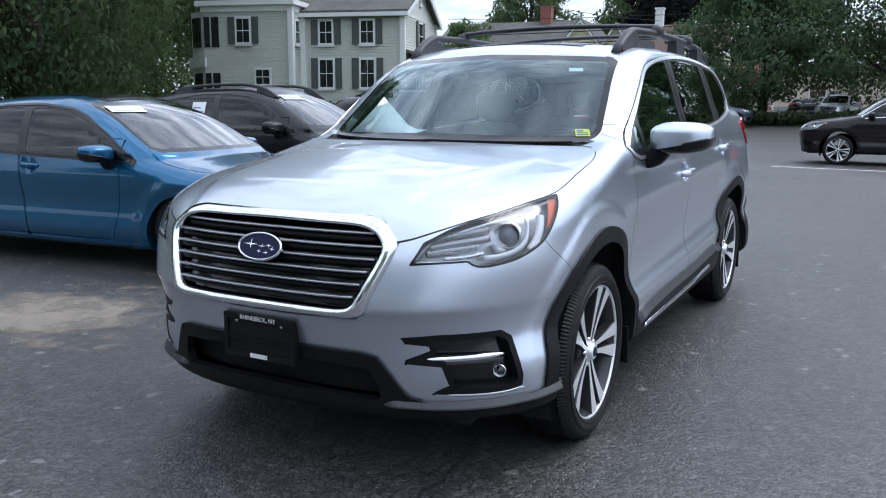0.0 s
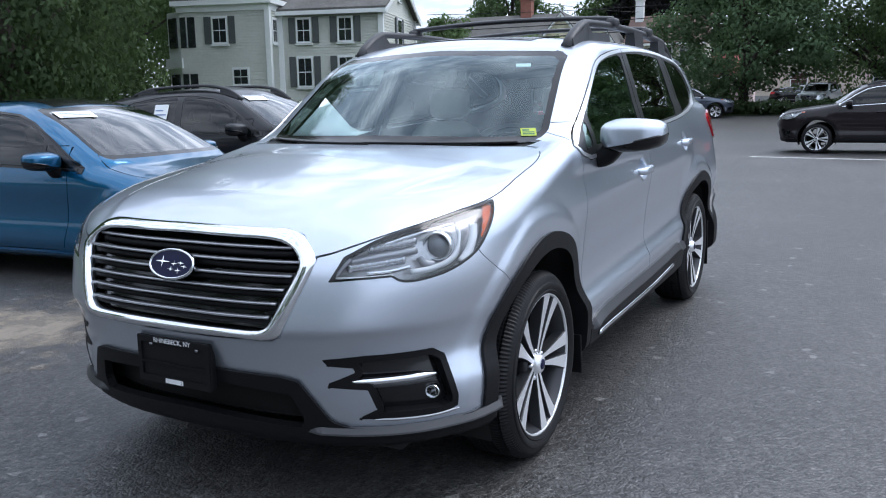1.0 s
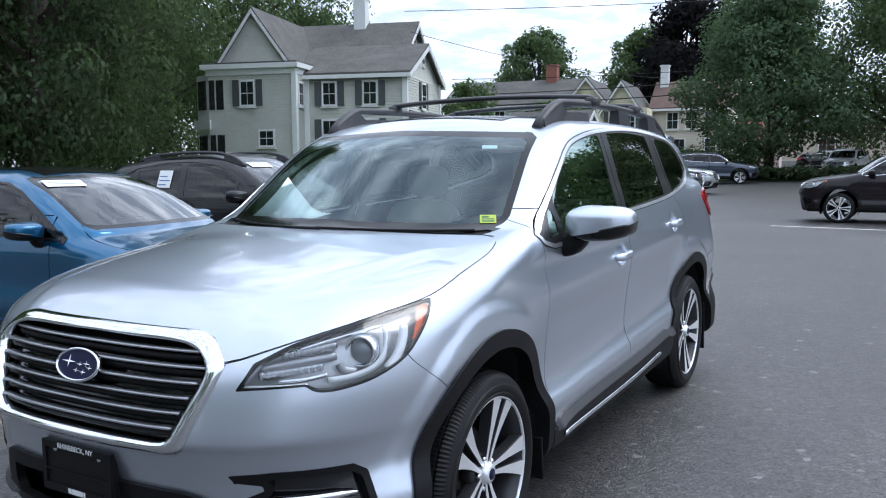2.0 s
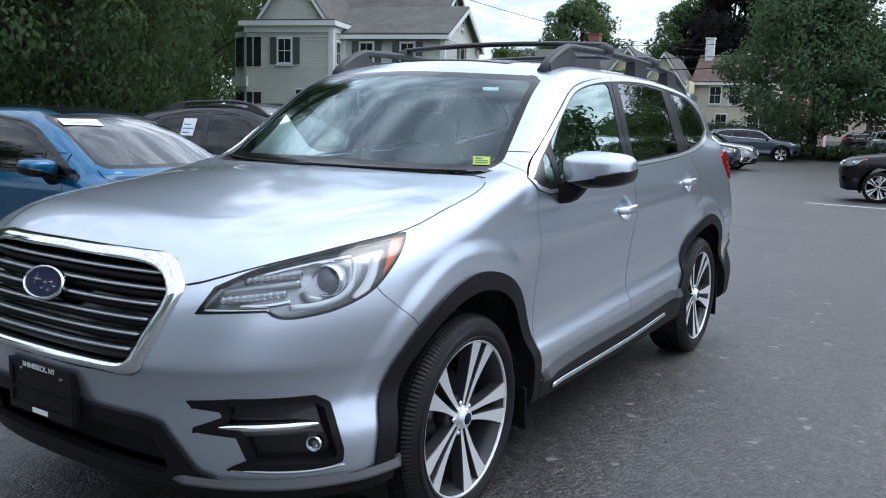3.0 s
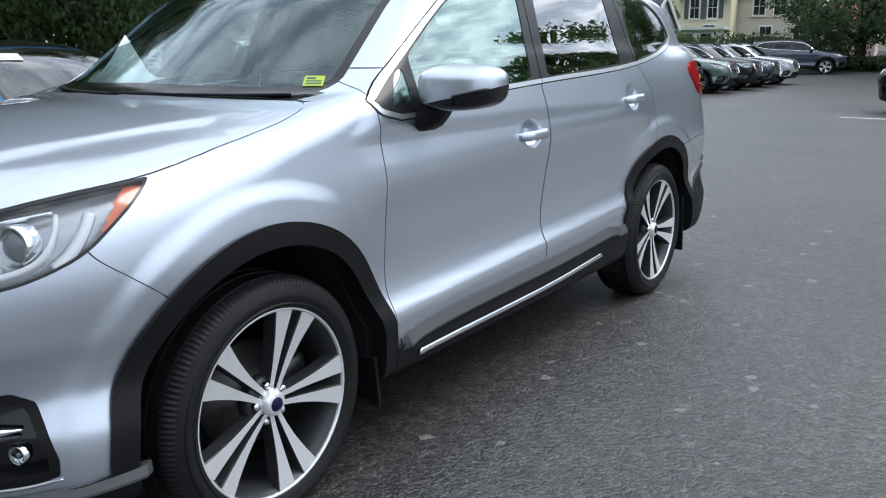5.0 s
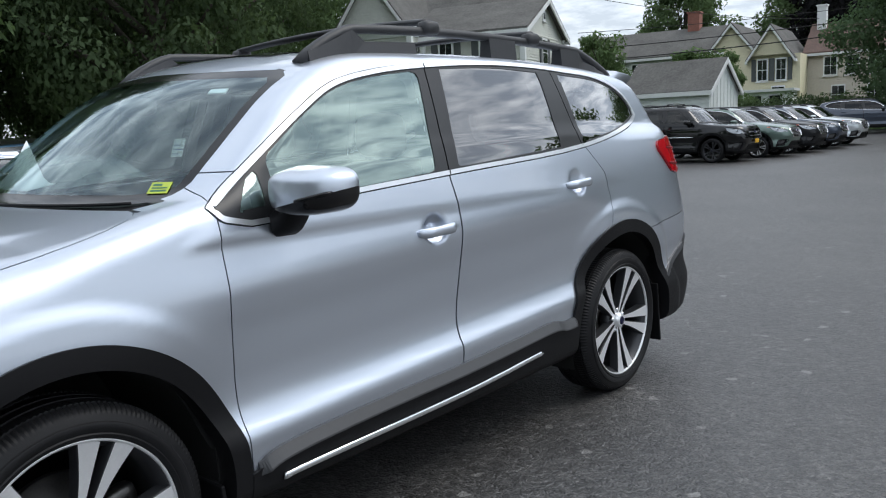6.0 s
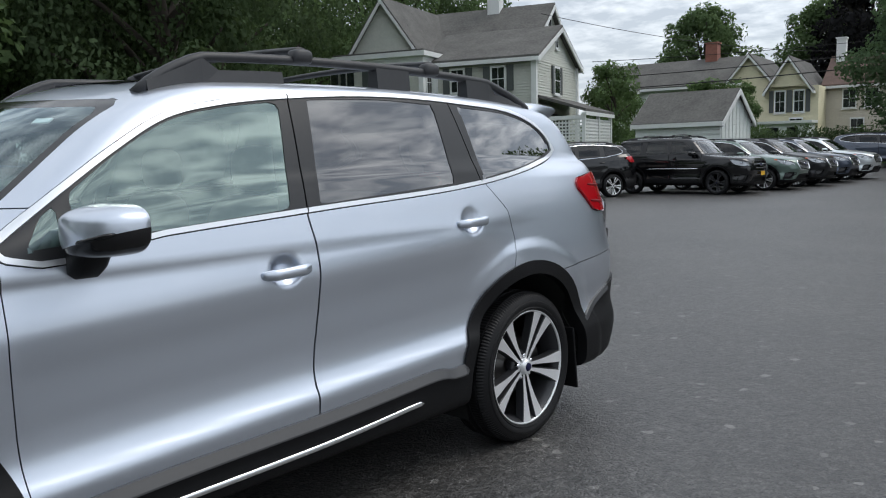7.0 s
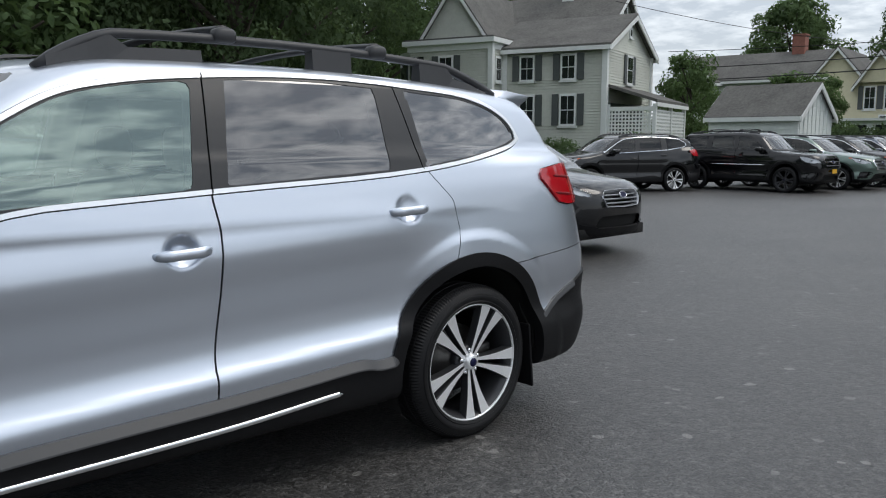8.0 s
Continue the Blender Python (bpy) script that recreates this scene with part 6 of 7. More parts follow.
class House:
    """A house in its own axes: a along the front, b to the back, z up."""

    def __init__(self, name, label, m, wall, roof):
        self.ob = new(name)
        tagged(self.ob, label, "house" if "shed" not in label and "garage" not in label else "shed")
        self.ob.matrix_world = m
        self.wall, self.roof = M[wall], M[roof]

    def block(self, a0, a1, b0, b1, z0, z1):
        return part("wall", box_bm(a0, a1, b0, b1, z0, z1), self.wall, self.ob, smooth=False)

    def clad(self, p, q, z0, z1, out, board=0.14):
        """Overlapping clapboards on a wall between two plan points; out: the wall's outward way in plan."""
        p, q, o = Vector((*p, 0)), Vector((*q, 0)), Vector((*out, 0))
        verts, faces = [], []
        n = int((z1 - z0) / board)
        for i in range(n):
            a, b = z0 + (z1 - z0) * i / n, z0 + (z1 - z0) * (i + 1) / n
            k = len(verts)
            for c in (p, q):
                verts += [c + o * 0.010 + Vector((0, 0, a)), c + o * 0.045 + Vector((0, 0, a)), c + o * 0.012 + Vector((0, 0, b))]
            faces += [(k, k + 3, k + 4, k + 1), (k + 1, k + 4, k + 5, k + 2)]
        ob = link_mesh("clapboard_siding", verts, faces, self.wall, self.ob)
        tagged(ob, kind="stuff")

    def gable(self, a0, a1, b0, b1, z0, z1, along="a", over=0.35, thick=0.16):
        """A pitched roof with white rakes and the gable walls under it. along: the ridge's direction."""
        def p(u, v, z):
            return (u, v, z) if along == "a" else (v, u, z)
        u0, u1, v0, v1 = (a0, a1, b0, b1) if along == "a" else (b0, b1, a0, a1)
        vm = (v0 + v1) / 2
        k = (z1 - z0) / (vm - v0)
        for s, ve, vo in ((0, v0, v0 - over), (1, v1, v1 + over)):
            ze = z0 - over * k
            q = [p(u0 - over, vo, ze), p(u1 + over, vo, ze), p(u1 + over, vm, z1), p(u0 - over, vm, z1)]
            part("roof", prism_bm([Vector(c) + Vector((0, 0, 0.02)) for c in q], (0, 0, thick)), self.roof, self.ob, smooth=False)
            e = [p(u0 - over, vo - (0.02 if s == 0 else -0.02), ze - 0.03), p(u1 + over, vo - (0.02 if s == 0 else -0.02), ze - 0.03)]
            part("fascia", box_between(e[0], e[1], 0.05, 0.20), M["trim_white"], self.ob, smooth=False)
            for u in (u0 - over, u1 + over):
                part("rake", box_between(p(u, vo, ze - 0.06), p(u, vm, z1 - 0.06), 0.07, 0.24), M["trim_white"], self.ob, smooth=False)
        for u in (u0, u1):
            du = 0.16 if u == u0 else -0.16
            part("gable_wall", prism_bm([p(u, v0, z0), p(u, v1, z0), p(u, vm, z1)], Vector(p(du, 0, 0))), self.wall, self.ob, smooth=False)

    def window(self, c, face, w=0.85, h=1.45, shutters=True, panes=(2, 2)):
        """A sash window on a wall that looks along -b ('front'), -a ('side') or +a ('far')."""
        turn = {"front": 0, "side": -90, "far": 90}[face]
        f = part("window", box_bm(-w / 2 - 0.075, w / 2 + 0.075, -0.05, 0.02, -h / 2 - 0.08, h / 2 + 0.10), M["trim_white"], self.ob, smooth=False)
        f.matrix_local = Matrix.Translation(c) @ pose(0, 0, 0, 0, 0, turn)
        nx, nz = panes
        for i in range(nx):
            for j in range(nz):
                x0, z0 = -w / 2 + w * i / nx, -h / 2 + h * j / nz
                part("pane", box_bm(x0 + 0.015, x0 + w / nx - 0.015, -0.058, -0.045, z0 + 0.02, z0 + h / nz - 0.02), M["house_glass"], f, smooth=False)
        part("sill", box_bm(-w / 2 - 0.14, w / 2 + 0.14, -0.12, 0.0, -h / 2 - 0.16, -h / 2 - 0.10), M["trim_white"], f, smooth=False)
        if shutters:
            for s in (-1, 1):
                x = s * (w / 2 + 0.30)
                sh = part("shutter", box_bm(x - 0.17, x + 0.17, -0.06, 0.0, -h / 2 - 0.05, h / 2 + 0.08), M["shutter"], f, smooth=False)

    def corner(self, a, b, z0, z1, w=0.13):
        part("corner_board", box_bm(a - w, a + w, b - w, b + w, z0, z1), M["trim_white"], self.ob, smooth=False)

    def chimney(self, a, b, z0, z1, mat="brick", w=0.35):
        part("chimney", box_bm(a - w, a + w, b - w, b + w, z0, z1), M[mat], self.ob, smooth=False)
        part("chimney_cap", box_bm(a - w - 0.07, a + w + 0.07, b - w - 0.07, b + w + 0.07, z1, z1 + 0.12), M[mat], self.ob, smooth=False)


def box_between(p, q, wide, high):
    """A board between two points, with its height upright."""
    p, q = Vector(p), Vector(q)
    t = (q - p).normalized()
    s = t.cross(Vector((0, 0, 1))).normalized() * wide / 2
    u = Vector((0, 0, high / 2))
    bm = bmesh.new()
    v = [bm.verts.new(c + i * s + j * u) for c in (p, q) for i, j in ((-1, -1), (1, -1), (1, 1), (-1, 1))]
    for f in ((0, 1, 2, 3), (7, 6, 5, 4), (0, 4, 5, 1), (1, 5, 6, 2), (2, 6, 7, 3), (3, 7, 4, 0)):
        bm.faces.new([v[i] for i in f])
    return fix(bm)


# a runs to the left along the front wall, seen from the lot
FRONT = Matrix(((-0.954, -0.30, 0, -20.7), (-0.30, 0.954, 0, 33.2), (0, 0, 1, 0), (0, 0, 0, 1)))


def from_lot(x, y, turn=0.0):
    return Matrix.Translation((x, y, 0)) @ Matrix.Rotation(radians(turn), 4, "Z") @ Matrix.Diagonal((-1, 1, 1, 1))


h = House("sage_house", "sage-grey clapboard house with dark shutters and a lattice porch", FRONT, "sage", "shingle")
g0 = 0.35
h.block(0, 5.6, 0, 7.5, g0, 6.05)
h.gable(0, 5.9, 0, 7.5, 6.05, 7.75, "a")
h.block(5.45, 10.2, -1.3, 5.0, g0, 6.35)
h.gable(5.9, 9.9, -0.6, 6.0, 6.55, 9.3, "b", 0.3)
part("cornice", box_bm(5.15, 10.5, -1.62, 3.0, 6.28, 6.52), M["trim_white"], h.ob, smooth=False)
part("cornice_base", box_bm(5.36, 10.3, -1.40, 3.0, 5.98, 6.28), M["trim_white"], h.ob, smooth=False)
part("flat_roof", box_bm(5.2, 10.45, -1.58, 3.0, 6.52, 6.60), M["shingle"], h.ob, smooth=False)
h.block(1.2, 9.0, 3.0, 10.0, g0, 6.6)
h.gable(1.2, 9.0, 2.6, 10.2, 6.6, 9.4, "a")
h.chimney(4.3, 6.2, 9.0, 10.9, "trim_white")
h.clad((0, 0), (5.4, 0), 0.6, 6.0, (0, -1))
h.clad((5.45, -1.3), (10.2, -1.3), 0.6, 6.0, (0, -1))
h.clad((5.45, -1.3), (5.45, 0), 0.6, 6.0, (-1, 0))
h.clad((0, 0.1), (0, 7.5), 0.6, 6.0, (-1, 0))
for a in (1.85, 4.05):
    h.window((a, -0.05, 5.02), "front", 0.66, 1.12)
    h.window((a, -0.05, 2.95), "front", 0.72, 1.40)
h.window((-0.05, 3.6, 5.05), "side", 0.85, 1.3)
h.window((0.0, 3.75, 6.95), "side", 0.28, 0.35, False, (1, 1))
h.window((1.2, 6.4, 8.3), "side", 0.55, 0.8, False, (1, 2))
h.window((5.40, -0.65, 5.0), "side", 0.5, 1.1, False)
h.window((8.0, -1.35, 5.05), "front", 0.7, 1.2)
h.window((7.0, -1.35, 2.75), "front", 0.75, 0.75, False)
for a in (0, 5.3):
    h.corner(a, 0, g0, 6.0)
h.corner(5.45, -1.3, g0, 6.3)
h.corner(0, 7.5, g0, 6.0)
# two-storey bay at the far end
part("bay", prism_bm([(10.2, -1.3, g0), (11.3, -0.5, g0), (11.3, 1.6, g0), (10.2, 2.4, g0)], (0, 0, 5.7)), M["trim_white"], h.ob, smooth=False)
for z in (2.2, 5.0):
    w = part("bay_window", box_bm(-0.42, 0.42, -0.07, 0.0, -0.75, 0.75), M["house_glass"], h.ob, smooth=False)
    w.matrix_local = Matrix.Translation((10.75, -0.93, z)) @ pose(0, 0, 0, 0, 0, 36)
    part("bay_pane", box_bm(9.35, 9.75, -1.37, -1.3, z - 0.75, z + 0.75), M["house_glass"], h.ob, smooth=False)
    part("bay_pane", box_bm(9.85, 10.15, -1.37, -1.3, z - 0.75, z + 0.75), M["house_glass"], h.ob, smooth=False)
part("bay_band", prism_bm([(10.1, -1.5, 3.25), (11.5, -0.55, 3.25), (11.5, 1.7, 3.25), (10.1, 2.5, 3.25)], (0, 0, 0.5)), M["trim_white"], h.ob, smooth=False)
# lattice porch on the gable side
part("porch_roof", prism_bm([(0.0, 0.2, 4.05), (0.0, 6.2, 4.05), (-2.5, 6.2, 3.25), (-2.5, 0.2, 3.25)], (0, 0, 0.14)), M["shingle"], h.ob, smooth=False)
part("porch_fascia", box_bm(-2.52, -2.44, 0.2, 6.2, 3.08, 3.26), M["trim_white"], h.ob, smooth=False)
part("porch_beam", box_bm(-2.45, 0.0, 0.30, 0.42, 2.9, 3.08), M["trim_white"], h.ob, smooth=False)
part("porch_skirt", box_bm(-2.3, 0.0, 0.38, 5.9, g0, 1.35), M["sage"], h.ob, smooth=False)
# dark slab over the sage wall: shade inside the porch put into colour
part("porch_inside", box_bm(-0.10, -0.02, 0.5, 5.9, 1.3, 3.3), M["shutter"], h.ob, smooth=False)
for a, b in ((-2.35, 0.36), (-0.08, 0.36), (-2.35, 3.2), (-2.35, 5.9)):
    part("porch_post", box_bm(a - 0.08, a + 0.08, b - 0.08, b + 0.08, g0, 3.2), M["trim_white"], h.ob, smooth=False)


def lattice(ob, p, q, z0, z1, step=0.16, wide=0.075):
    """A white square lattice between two places."""
    p, q = Vector(p), Vector(q)
    n = int((q - p).length / step)
    for i in range(1, n):
        c = p.lerp(q, i / n)
        part("lattice_slat", box_between(c + Vector((0, 0, (z0 + z1) / 2)) - (q - p).normalized() * wide / 2, c + Vector((0, 0, (z0 + z1) / 2)) + (q - p).normalized() * wide / 2, 0.02, z1 - z0), M["trim_white"], ob, smooth=False)
    k = int((z1 - z0) / step)
    for i in range(k + 1):
        z = z0 + (z1 - z0) * i / k
        part("lattice_slat", box_between(p + Vector((0, 0, z)), q + Vector((0, 0, z)), 0.03, wide), M["trim_white"], ob, smooth=False)


lattice(h.ob, (-2.3, 0.36, 0), (-0.1, 0.36, 0), 1.4, 2.9)
lattice(h.ob, (-2.36, 0.5, 0), (-2.36, 3.1, 0), 1.4, 2.9)
lattice(h.ob, (-2.36, 3.3, 0), (-2.36, 5.8, 0), 1.4, 2.9)

shed = House("garden_shed", "white board shed with a mossy dark gable roof", Matrix.Translation((-12.5, 36.0, 0)) @ Matrix.Rotation(radians(1), 4, "Z") @ Matrix.Diagonal((-1, 1, 1, 1)), "white_board", "shingle")
shed.block(0, 4.2, 0, 3.6, 0.2, 2.6)
shed.clad((0, 0), (4.2, 0), 0.3, 2.58, (0, -1), 0.2)
shed.gable(0, 4.2, 0, 3.6, 2.6, 3.98, "a", 0.18, 0.08)
for i in range(9):
    part("batten", box_bm(-0.03, 0.0, 0.1 + 0.42 * i, 0.14 + 0.42 * i, 0.2, 2.55 + 1.28 * (1 - abs(0.12 + 0.42 * i - 1.8) / 1.8)), M["white_board"], shed.ob, smooth=False)

far = House("pale_house", "pale green-grey house with a brick chimney behind trees", from_lot(-24.5, 66.8, 8), "pale_wall", "shingle")
far.block(0, 12, 0, 7, 0.4, 6.6)
far.gable(0, 12, 0, 7, 6.6, 8.8, "a")
far.chimney(3.0, 3.5, 8.3, 10.2, "brick", 0.5)
far.gable(8.5, 12, -1.2, 4, 6.6, 8.5, "b")
for a in (1.5, 4.2, 7.0):
    far.window((a, 0, 5.2), "front", 0.9, 1.6, False)
    far.window((a, 0, 2.6), "front", 0.9, 1.6, False)
cream = House("cream_house", "cream clapboard house with white trim and dark gable roof", from_lot(-18.2, 67, 8), "cream_wall", "shingle")
cream.block(0, 6.5, 0, 8, 0.4, 5.9)
cream.gable(0.6, 3.6, -0.4, 8, 5.9, 8.1, "b")
cream.gable(3.4, 7.2, 0.5, 8.5, 6.3, 8.6, "b")
cream.block(3.4, 7.2, 0.5, 8.5, 0.4, 6.3)
for a in (1.4, 2.8):
    cream.window((a, 0, 4.75), "front", 0.7, 1.6, True)
cream.window((1.6, 0, 2.6), "front", 0.9, 1.6, False)
part("porch", box_bm(0.2, 5.8, -2.2, 0, 0.4, 3.0), M["white_board"], cream.ob, smooth=False)
part("porch_roof", box_bm(0.0, 6.0, -2.5, 0, 3.0, 3.2), M["trim_white"], cream.ob, smooth=False)
for a in (1.0, 2.4, 4.4):
    w = part("porch_window", box_bm(a, a + 0.8, -2.26, -2.2, 1.3, 2.7), M["house_glass"], cream.ob, smooth=False)
beige = House("beige_house", "beige house with a brown roof and white chimney", from_lot(-12.2, 71, 6), "beige_wall", "shingle_brown")
beige.block(0, 6.5, 0, 7, 0.4, 6.1)
beige.gable(0, 6.5, 0, 7, 6.1, 8.4, "a")
beige.chimney(6.0, 3.0, 7.8, 9.9, "trim_white")
for a in (1.6, 3.2, 4.8):
    beige.window((a, 0, 4.9), "front", 0.9, 1.4, False)
for a in (1.6, 4.2):
    beige.window((a, 0, 2.6), "front", 0.9, 1.4, False)
annex = House("red_roof_house", "low pink house with a red shingle roof", from_lot(-7.5, 66, 6), "pink_wall", "shingle_red")
annex.block(0, 3.0, 0, 5, 0.4, 3.0)
annex.gable(0, 3.0, 0, 5, 3.0, 4.6, "a")
hall = House("stucco_hall", "long low beige stucco building behind the trees", from_lot(30, 96, 0), "stucco", "shingle")
hall.block(0, 46, 0, 10, 0.3, 5.4)
part("roof_edge", box_bm(-0.4, 46.4, -0.4, 10.4, 5.4, 5.8), M["concrete"], hall.ob, smooth=False)
part("base_course", box_bm(-0.05, 46.05, -0.06, 0.0, 0.3, 1.3), M["concrete"], hall.ob, smooth=False)
for a in (6, 13, 21, 29, 37):
    hall.window((a, 0, 3.0), "front", 1.6, 1.3, False)

# ---- grass, hedges and trees ----
def leaf_material(name, base):
    m = material(name, base, rough=0.95, vary=0.35, scale=0.7, spec=0.04)
    t = m.node_tree
    b = t.nodes["Principled BSDF"]
    geo = t.nodes.new("ShaderNodeNewGeometry")
    hsv = node(t, "ShaderNodeHueSaturation")
    link = b.inputs["Base Color"].links[0].from_socket
    ran = node(t, "ShaderNodeMapRange")
    ran.inputs["To Min"].default_value, ran.inputs["To Max"].default_value = 0.82, 1.2
    t.links.new(geo.outputs["Random Per Island"], ran.inputs["Value"])
    t.links.new(ran.outputs[0], hsv.inputs["Value"])
    t.links.new(link, hsv.inputs["Color"])
    t.links.new(hsv.outputs[0], b.inputs["Base Color"])
    # light comes through the leaves
    through_leaf = node(t, "ShaderNodeBsdfTranslucent")
    lighter = node(t, "ShaderNodeMixRGB", blend_type="MULTIPLY", Fac=1.0, Color2=(1.4, 1.45, 1.1, 1))
    t.links.new(hsv.outputs[0], lighter.inputs[1])
    t.links.new(lighter.outputs[0], through_leaf.inputs[0])
    mix = node(t, "ShaderNodeMixShader", Fac=0.4)
    t.links.new(b.outputs[0], mix.inputs[1])
    t.links.new(through_leaf.outputs[0], mix.inputs[2])
    t.links.new(mix.outputs[0], t.nodes["Material Output"].inputs["Surface"])
    return m


M["leaf_dark"] = leaf_material("dark_maple_leaves", (0.076, 0.110, 0.058))
M["leaf_mid"] = leaf_material("green_leaves", (0.100, 0.148, 0.072))
M["leaf_blue"] = leaf_material("spruce_green_leaves", (0.105, 0.160, 0.090))
M["leaf_light"] = leaf_material("light_green_leaves", (0.115, 0.170, 0.080))
M["leaf_plum"] = leaf_material("plum_leaves", (0.020, 0.020, 0.022))
M["bark"] = material("grey_brown_bark", (0.055, 0.045, 0.036), rough=0.95, vary=0.4, scale=6, bump=0.7, bump_scale=25)


def leaves(rng, centres, radii, count, size, flat=0.75):
    """Leaf blades scattered over clumps, most of them near each clump's outside."""
    pick = rng.integers(0, len(centres), count)
    d = rng.normal(size=(count, 3))
    d /= np.linalg.norm(d, axis=1, keepdims=True)
    rad = radii[pick] * rng.uniform(0.35, 1.08, count) ** 0.6
    p = centres[pick] + d * rad[:, None] * np.array((1, 1, flat))
    n = d + rng.normal(size=(count, 3)) * 0.7 + np.array((0, 0, 0.35))
    n /= np.linalg.norm(n, axis=1, keepdims=True)
    a = np.cross(n, rng.normal(size=(count, 3)))
    a /= np.linalg.norm(a, axis=1, keepdims=True)
    b = np.cross(n, a)
    s = size * rng.uniform(0.6, 1.4, count)[:, None]
    q = np.stack((p - a * s, p - b * s * 0.55 + n * s * 0.1, p + a * s, p + b * s * 0.55 + n * s * 0.1), 1).reshape(-1, 3)
    soft = d + n * 0.35 + np.array((0, 0, 0.25))
    soft /= np.linalg.norm(soft, axis=1, keepdims=True)
    return q, np.repeat(soft, 4, 0)


def mesh_quads(name, pts, soft, mat, parent):
    """Loose quads, shaded with the soft normals of their clumps."""
    n = len(pts) // 4
    me = bpy.data.meshes.new(name)
    me.vertices.add(len(pts))
    me.vertices.foreach_set("co", pts.astype(np.float32).ravel())
    me.loops.add(len(pts))
    me.loops.foreach_set("vertex_index", np.arange(len(pts), dtype=np.int32))
    me.polygons.add(n)
    me.polygons.foreach_set("loop_start", np.arange(0, len(pts), 4, dtype=np.int32))
    me.update(calc_edges=True)
    me.validate()
    me.materials.append(mat)
    me.shade_smooth()
    if len(me.vertices) == len(soft):
        me.normals_split_custom_set_from_vertices(soft.tolist())
    ob = new(name, me)
    ob.parent = parent
    return ob


def tree(name, label, seed, height, spread, mat, clumps=46, count=9000, size=0.17, low=0.22, shape=1.0):
    """Tapered trunk and limbs, and a crown of leaf clumps with gaps."""
    rng = np.random.default_rng(seed)
    t = new(name)
    tagged(t, label, "tree")
    top = height * 0.8
    trunk = smooth_path([(0, 0, -0.2), (0.1 * rng.normal(), 0.1 * rng.normal(), height * 0.3), (0.3 * rng.normal(), 0.3 * rng.normal(), height * 0.55), (0.3 * rng.normal(), 0.3 * rng.normal(), top)], 16)
    r0 = height * 0.024
    tr = part("trunk", sweep_bm(trunk, lambda u: circle(r0 * (1 - 0.85 * u) + 0.02, 9), up=Vector((0, 1, 0.01))), M["bark"], t)
    cs, rs = [], []
    for i in range(clumps):
        u = (i + 0.5) / clumps
        z = height * (low + (0.96 - low) * u)
        prof = math.sin(math.pi * min(1.0, 0.12 + 0.86 * u ** shape)) ** 0.6
        ang = i * 2.399 + rng.normal() * 0.4
        rad = spread * prof * math.sqrt(rng.uniform(0.15, 1.0))
        c = Vector((rad * math.cos(ang), rad * math.sin(ang), z + rng.normal() * 0.4))
        cs.append(tuple(c))
        rs.append(spread * rng.uniform(0.20, 0.36))
        if i % 3 == 0:
            k = min(15, int(14 * min(1, max(0.15, (z / height - 0.12)))))
            path = smooth_path([tuple(trunk[k]), tuple((trunk[k] + c) / 2 + Vector((0, 0, 0.25))), tuple(c)], 7)
            part("limb", sweep_bm(path, lambda u: circle(r0 * 0.38 * (1 - 0.8 * u) + 0.012, 6), up=Vector((0.05, 0.08, 1))), M["bark"], t)
    crown = mesh_quads("crown", *leaves(rng, np.array(cs), np.array(rs), count, size), mat, t)
    tagged(crown, kind="stuff")
    return t


def place(ob, x, y, turn=0.0, k=1.0, kz=1.0):
    ob.matrix_world = pose(x, y, ground_height(x, y) - 0.05, 0, 0, turn) @ Matrix.Diagonal((k, k, k * kz, 1))


maple = tree("maple_tree", "tall dark green maple with dense low foliage", 1, 15, 5.4, M["leaf_dark"], 100, 56000, 0.10, 0.10, 0.8)
place(maple, -27, 17, 0, 1.08, 1.35)
oak = tree("oak_tree", "broad dark green oak at the edge of the lot", 2, 14, 5.8, M["leaf_mid"], 100, 56000, 0.10, 0.12, 0.7)
place(oak, -35, 22, 50, 1.1, 1.4)
for i, (x, y, k) in enumerate(((-46, 36, 1.05), (-36, 14, 1.1), (-43, 22, 1.2), (-42, 30, 1.1), (-46, 50, 1.2))):
    copy_thing(maple if i % 2 else oak, pose(x, y, -0.05, 0, 0, 70 * i) @ Matrix.Diagonal((k, k, k, 1)))
# trees round the rest of the lot
lime = tree("lime_tree", "dark green lime tree round the edge of the lot", 7, 14, 5.6, M["leaf_mid"], 80, 13000, 0.20, 0.12, 0.75)
place(lime, -29, 7)
for i, (x, y, k) in enumerate(((-28, -3, 1.0), (-34, 2, 1.1), (17, 38, 1.05), (14, 47, 0.95), (-30, -14, 1.0), (-20, -26, 1.1), (-9, -30, 1.0), (2, -28, 1.05), (12, -27, 1.0), (-38, -8, 1.1))):
    copy_thing(lime, pose(x, y, -0.05, 0, 0, 70 * i) @ Matrix.Diagonal((k, k, k, 1)))
locust = tree("locust_tree", "blue-green locust tree with layered branches beside the street", 3, 11.5, 4.8, M["leaf_blue"], 80, 40000, 0.115, 0.20, 0.6)
place(locust, -5.8, 49.5)
for i, (x, y, k) in enumerate(((1.8, 56, 1.05), (6.8, 53, 1.0), (11.5, 58, 1.1), (16, 52, 1.0), (22, 60, 1.1), (28, 50, 1.0), (33, 44, 1.05), (36, 54, 1.1), (40, 36, 1.0), (44, 46, 1.1))):
    copy_thing((lime if x > 12 else oak) if i % 2 == 0 else locust, pose(x, y, 0.3, 0, 0, 95 * i) @ Matrix.Diagonal((k * 0.95, k * 0.95, k * (0.9 if i % 2 else 0.78), 1)))
garden = tree("garden_tree", "light green garden tree behind the shed", 4, 7.0, 2.8, M["leaf_light"], 40, 6500, 0.13, 0.10, 0.8)
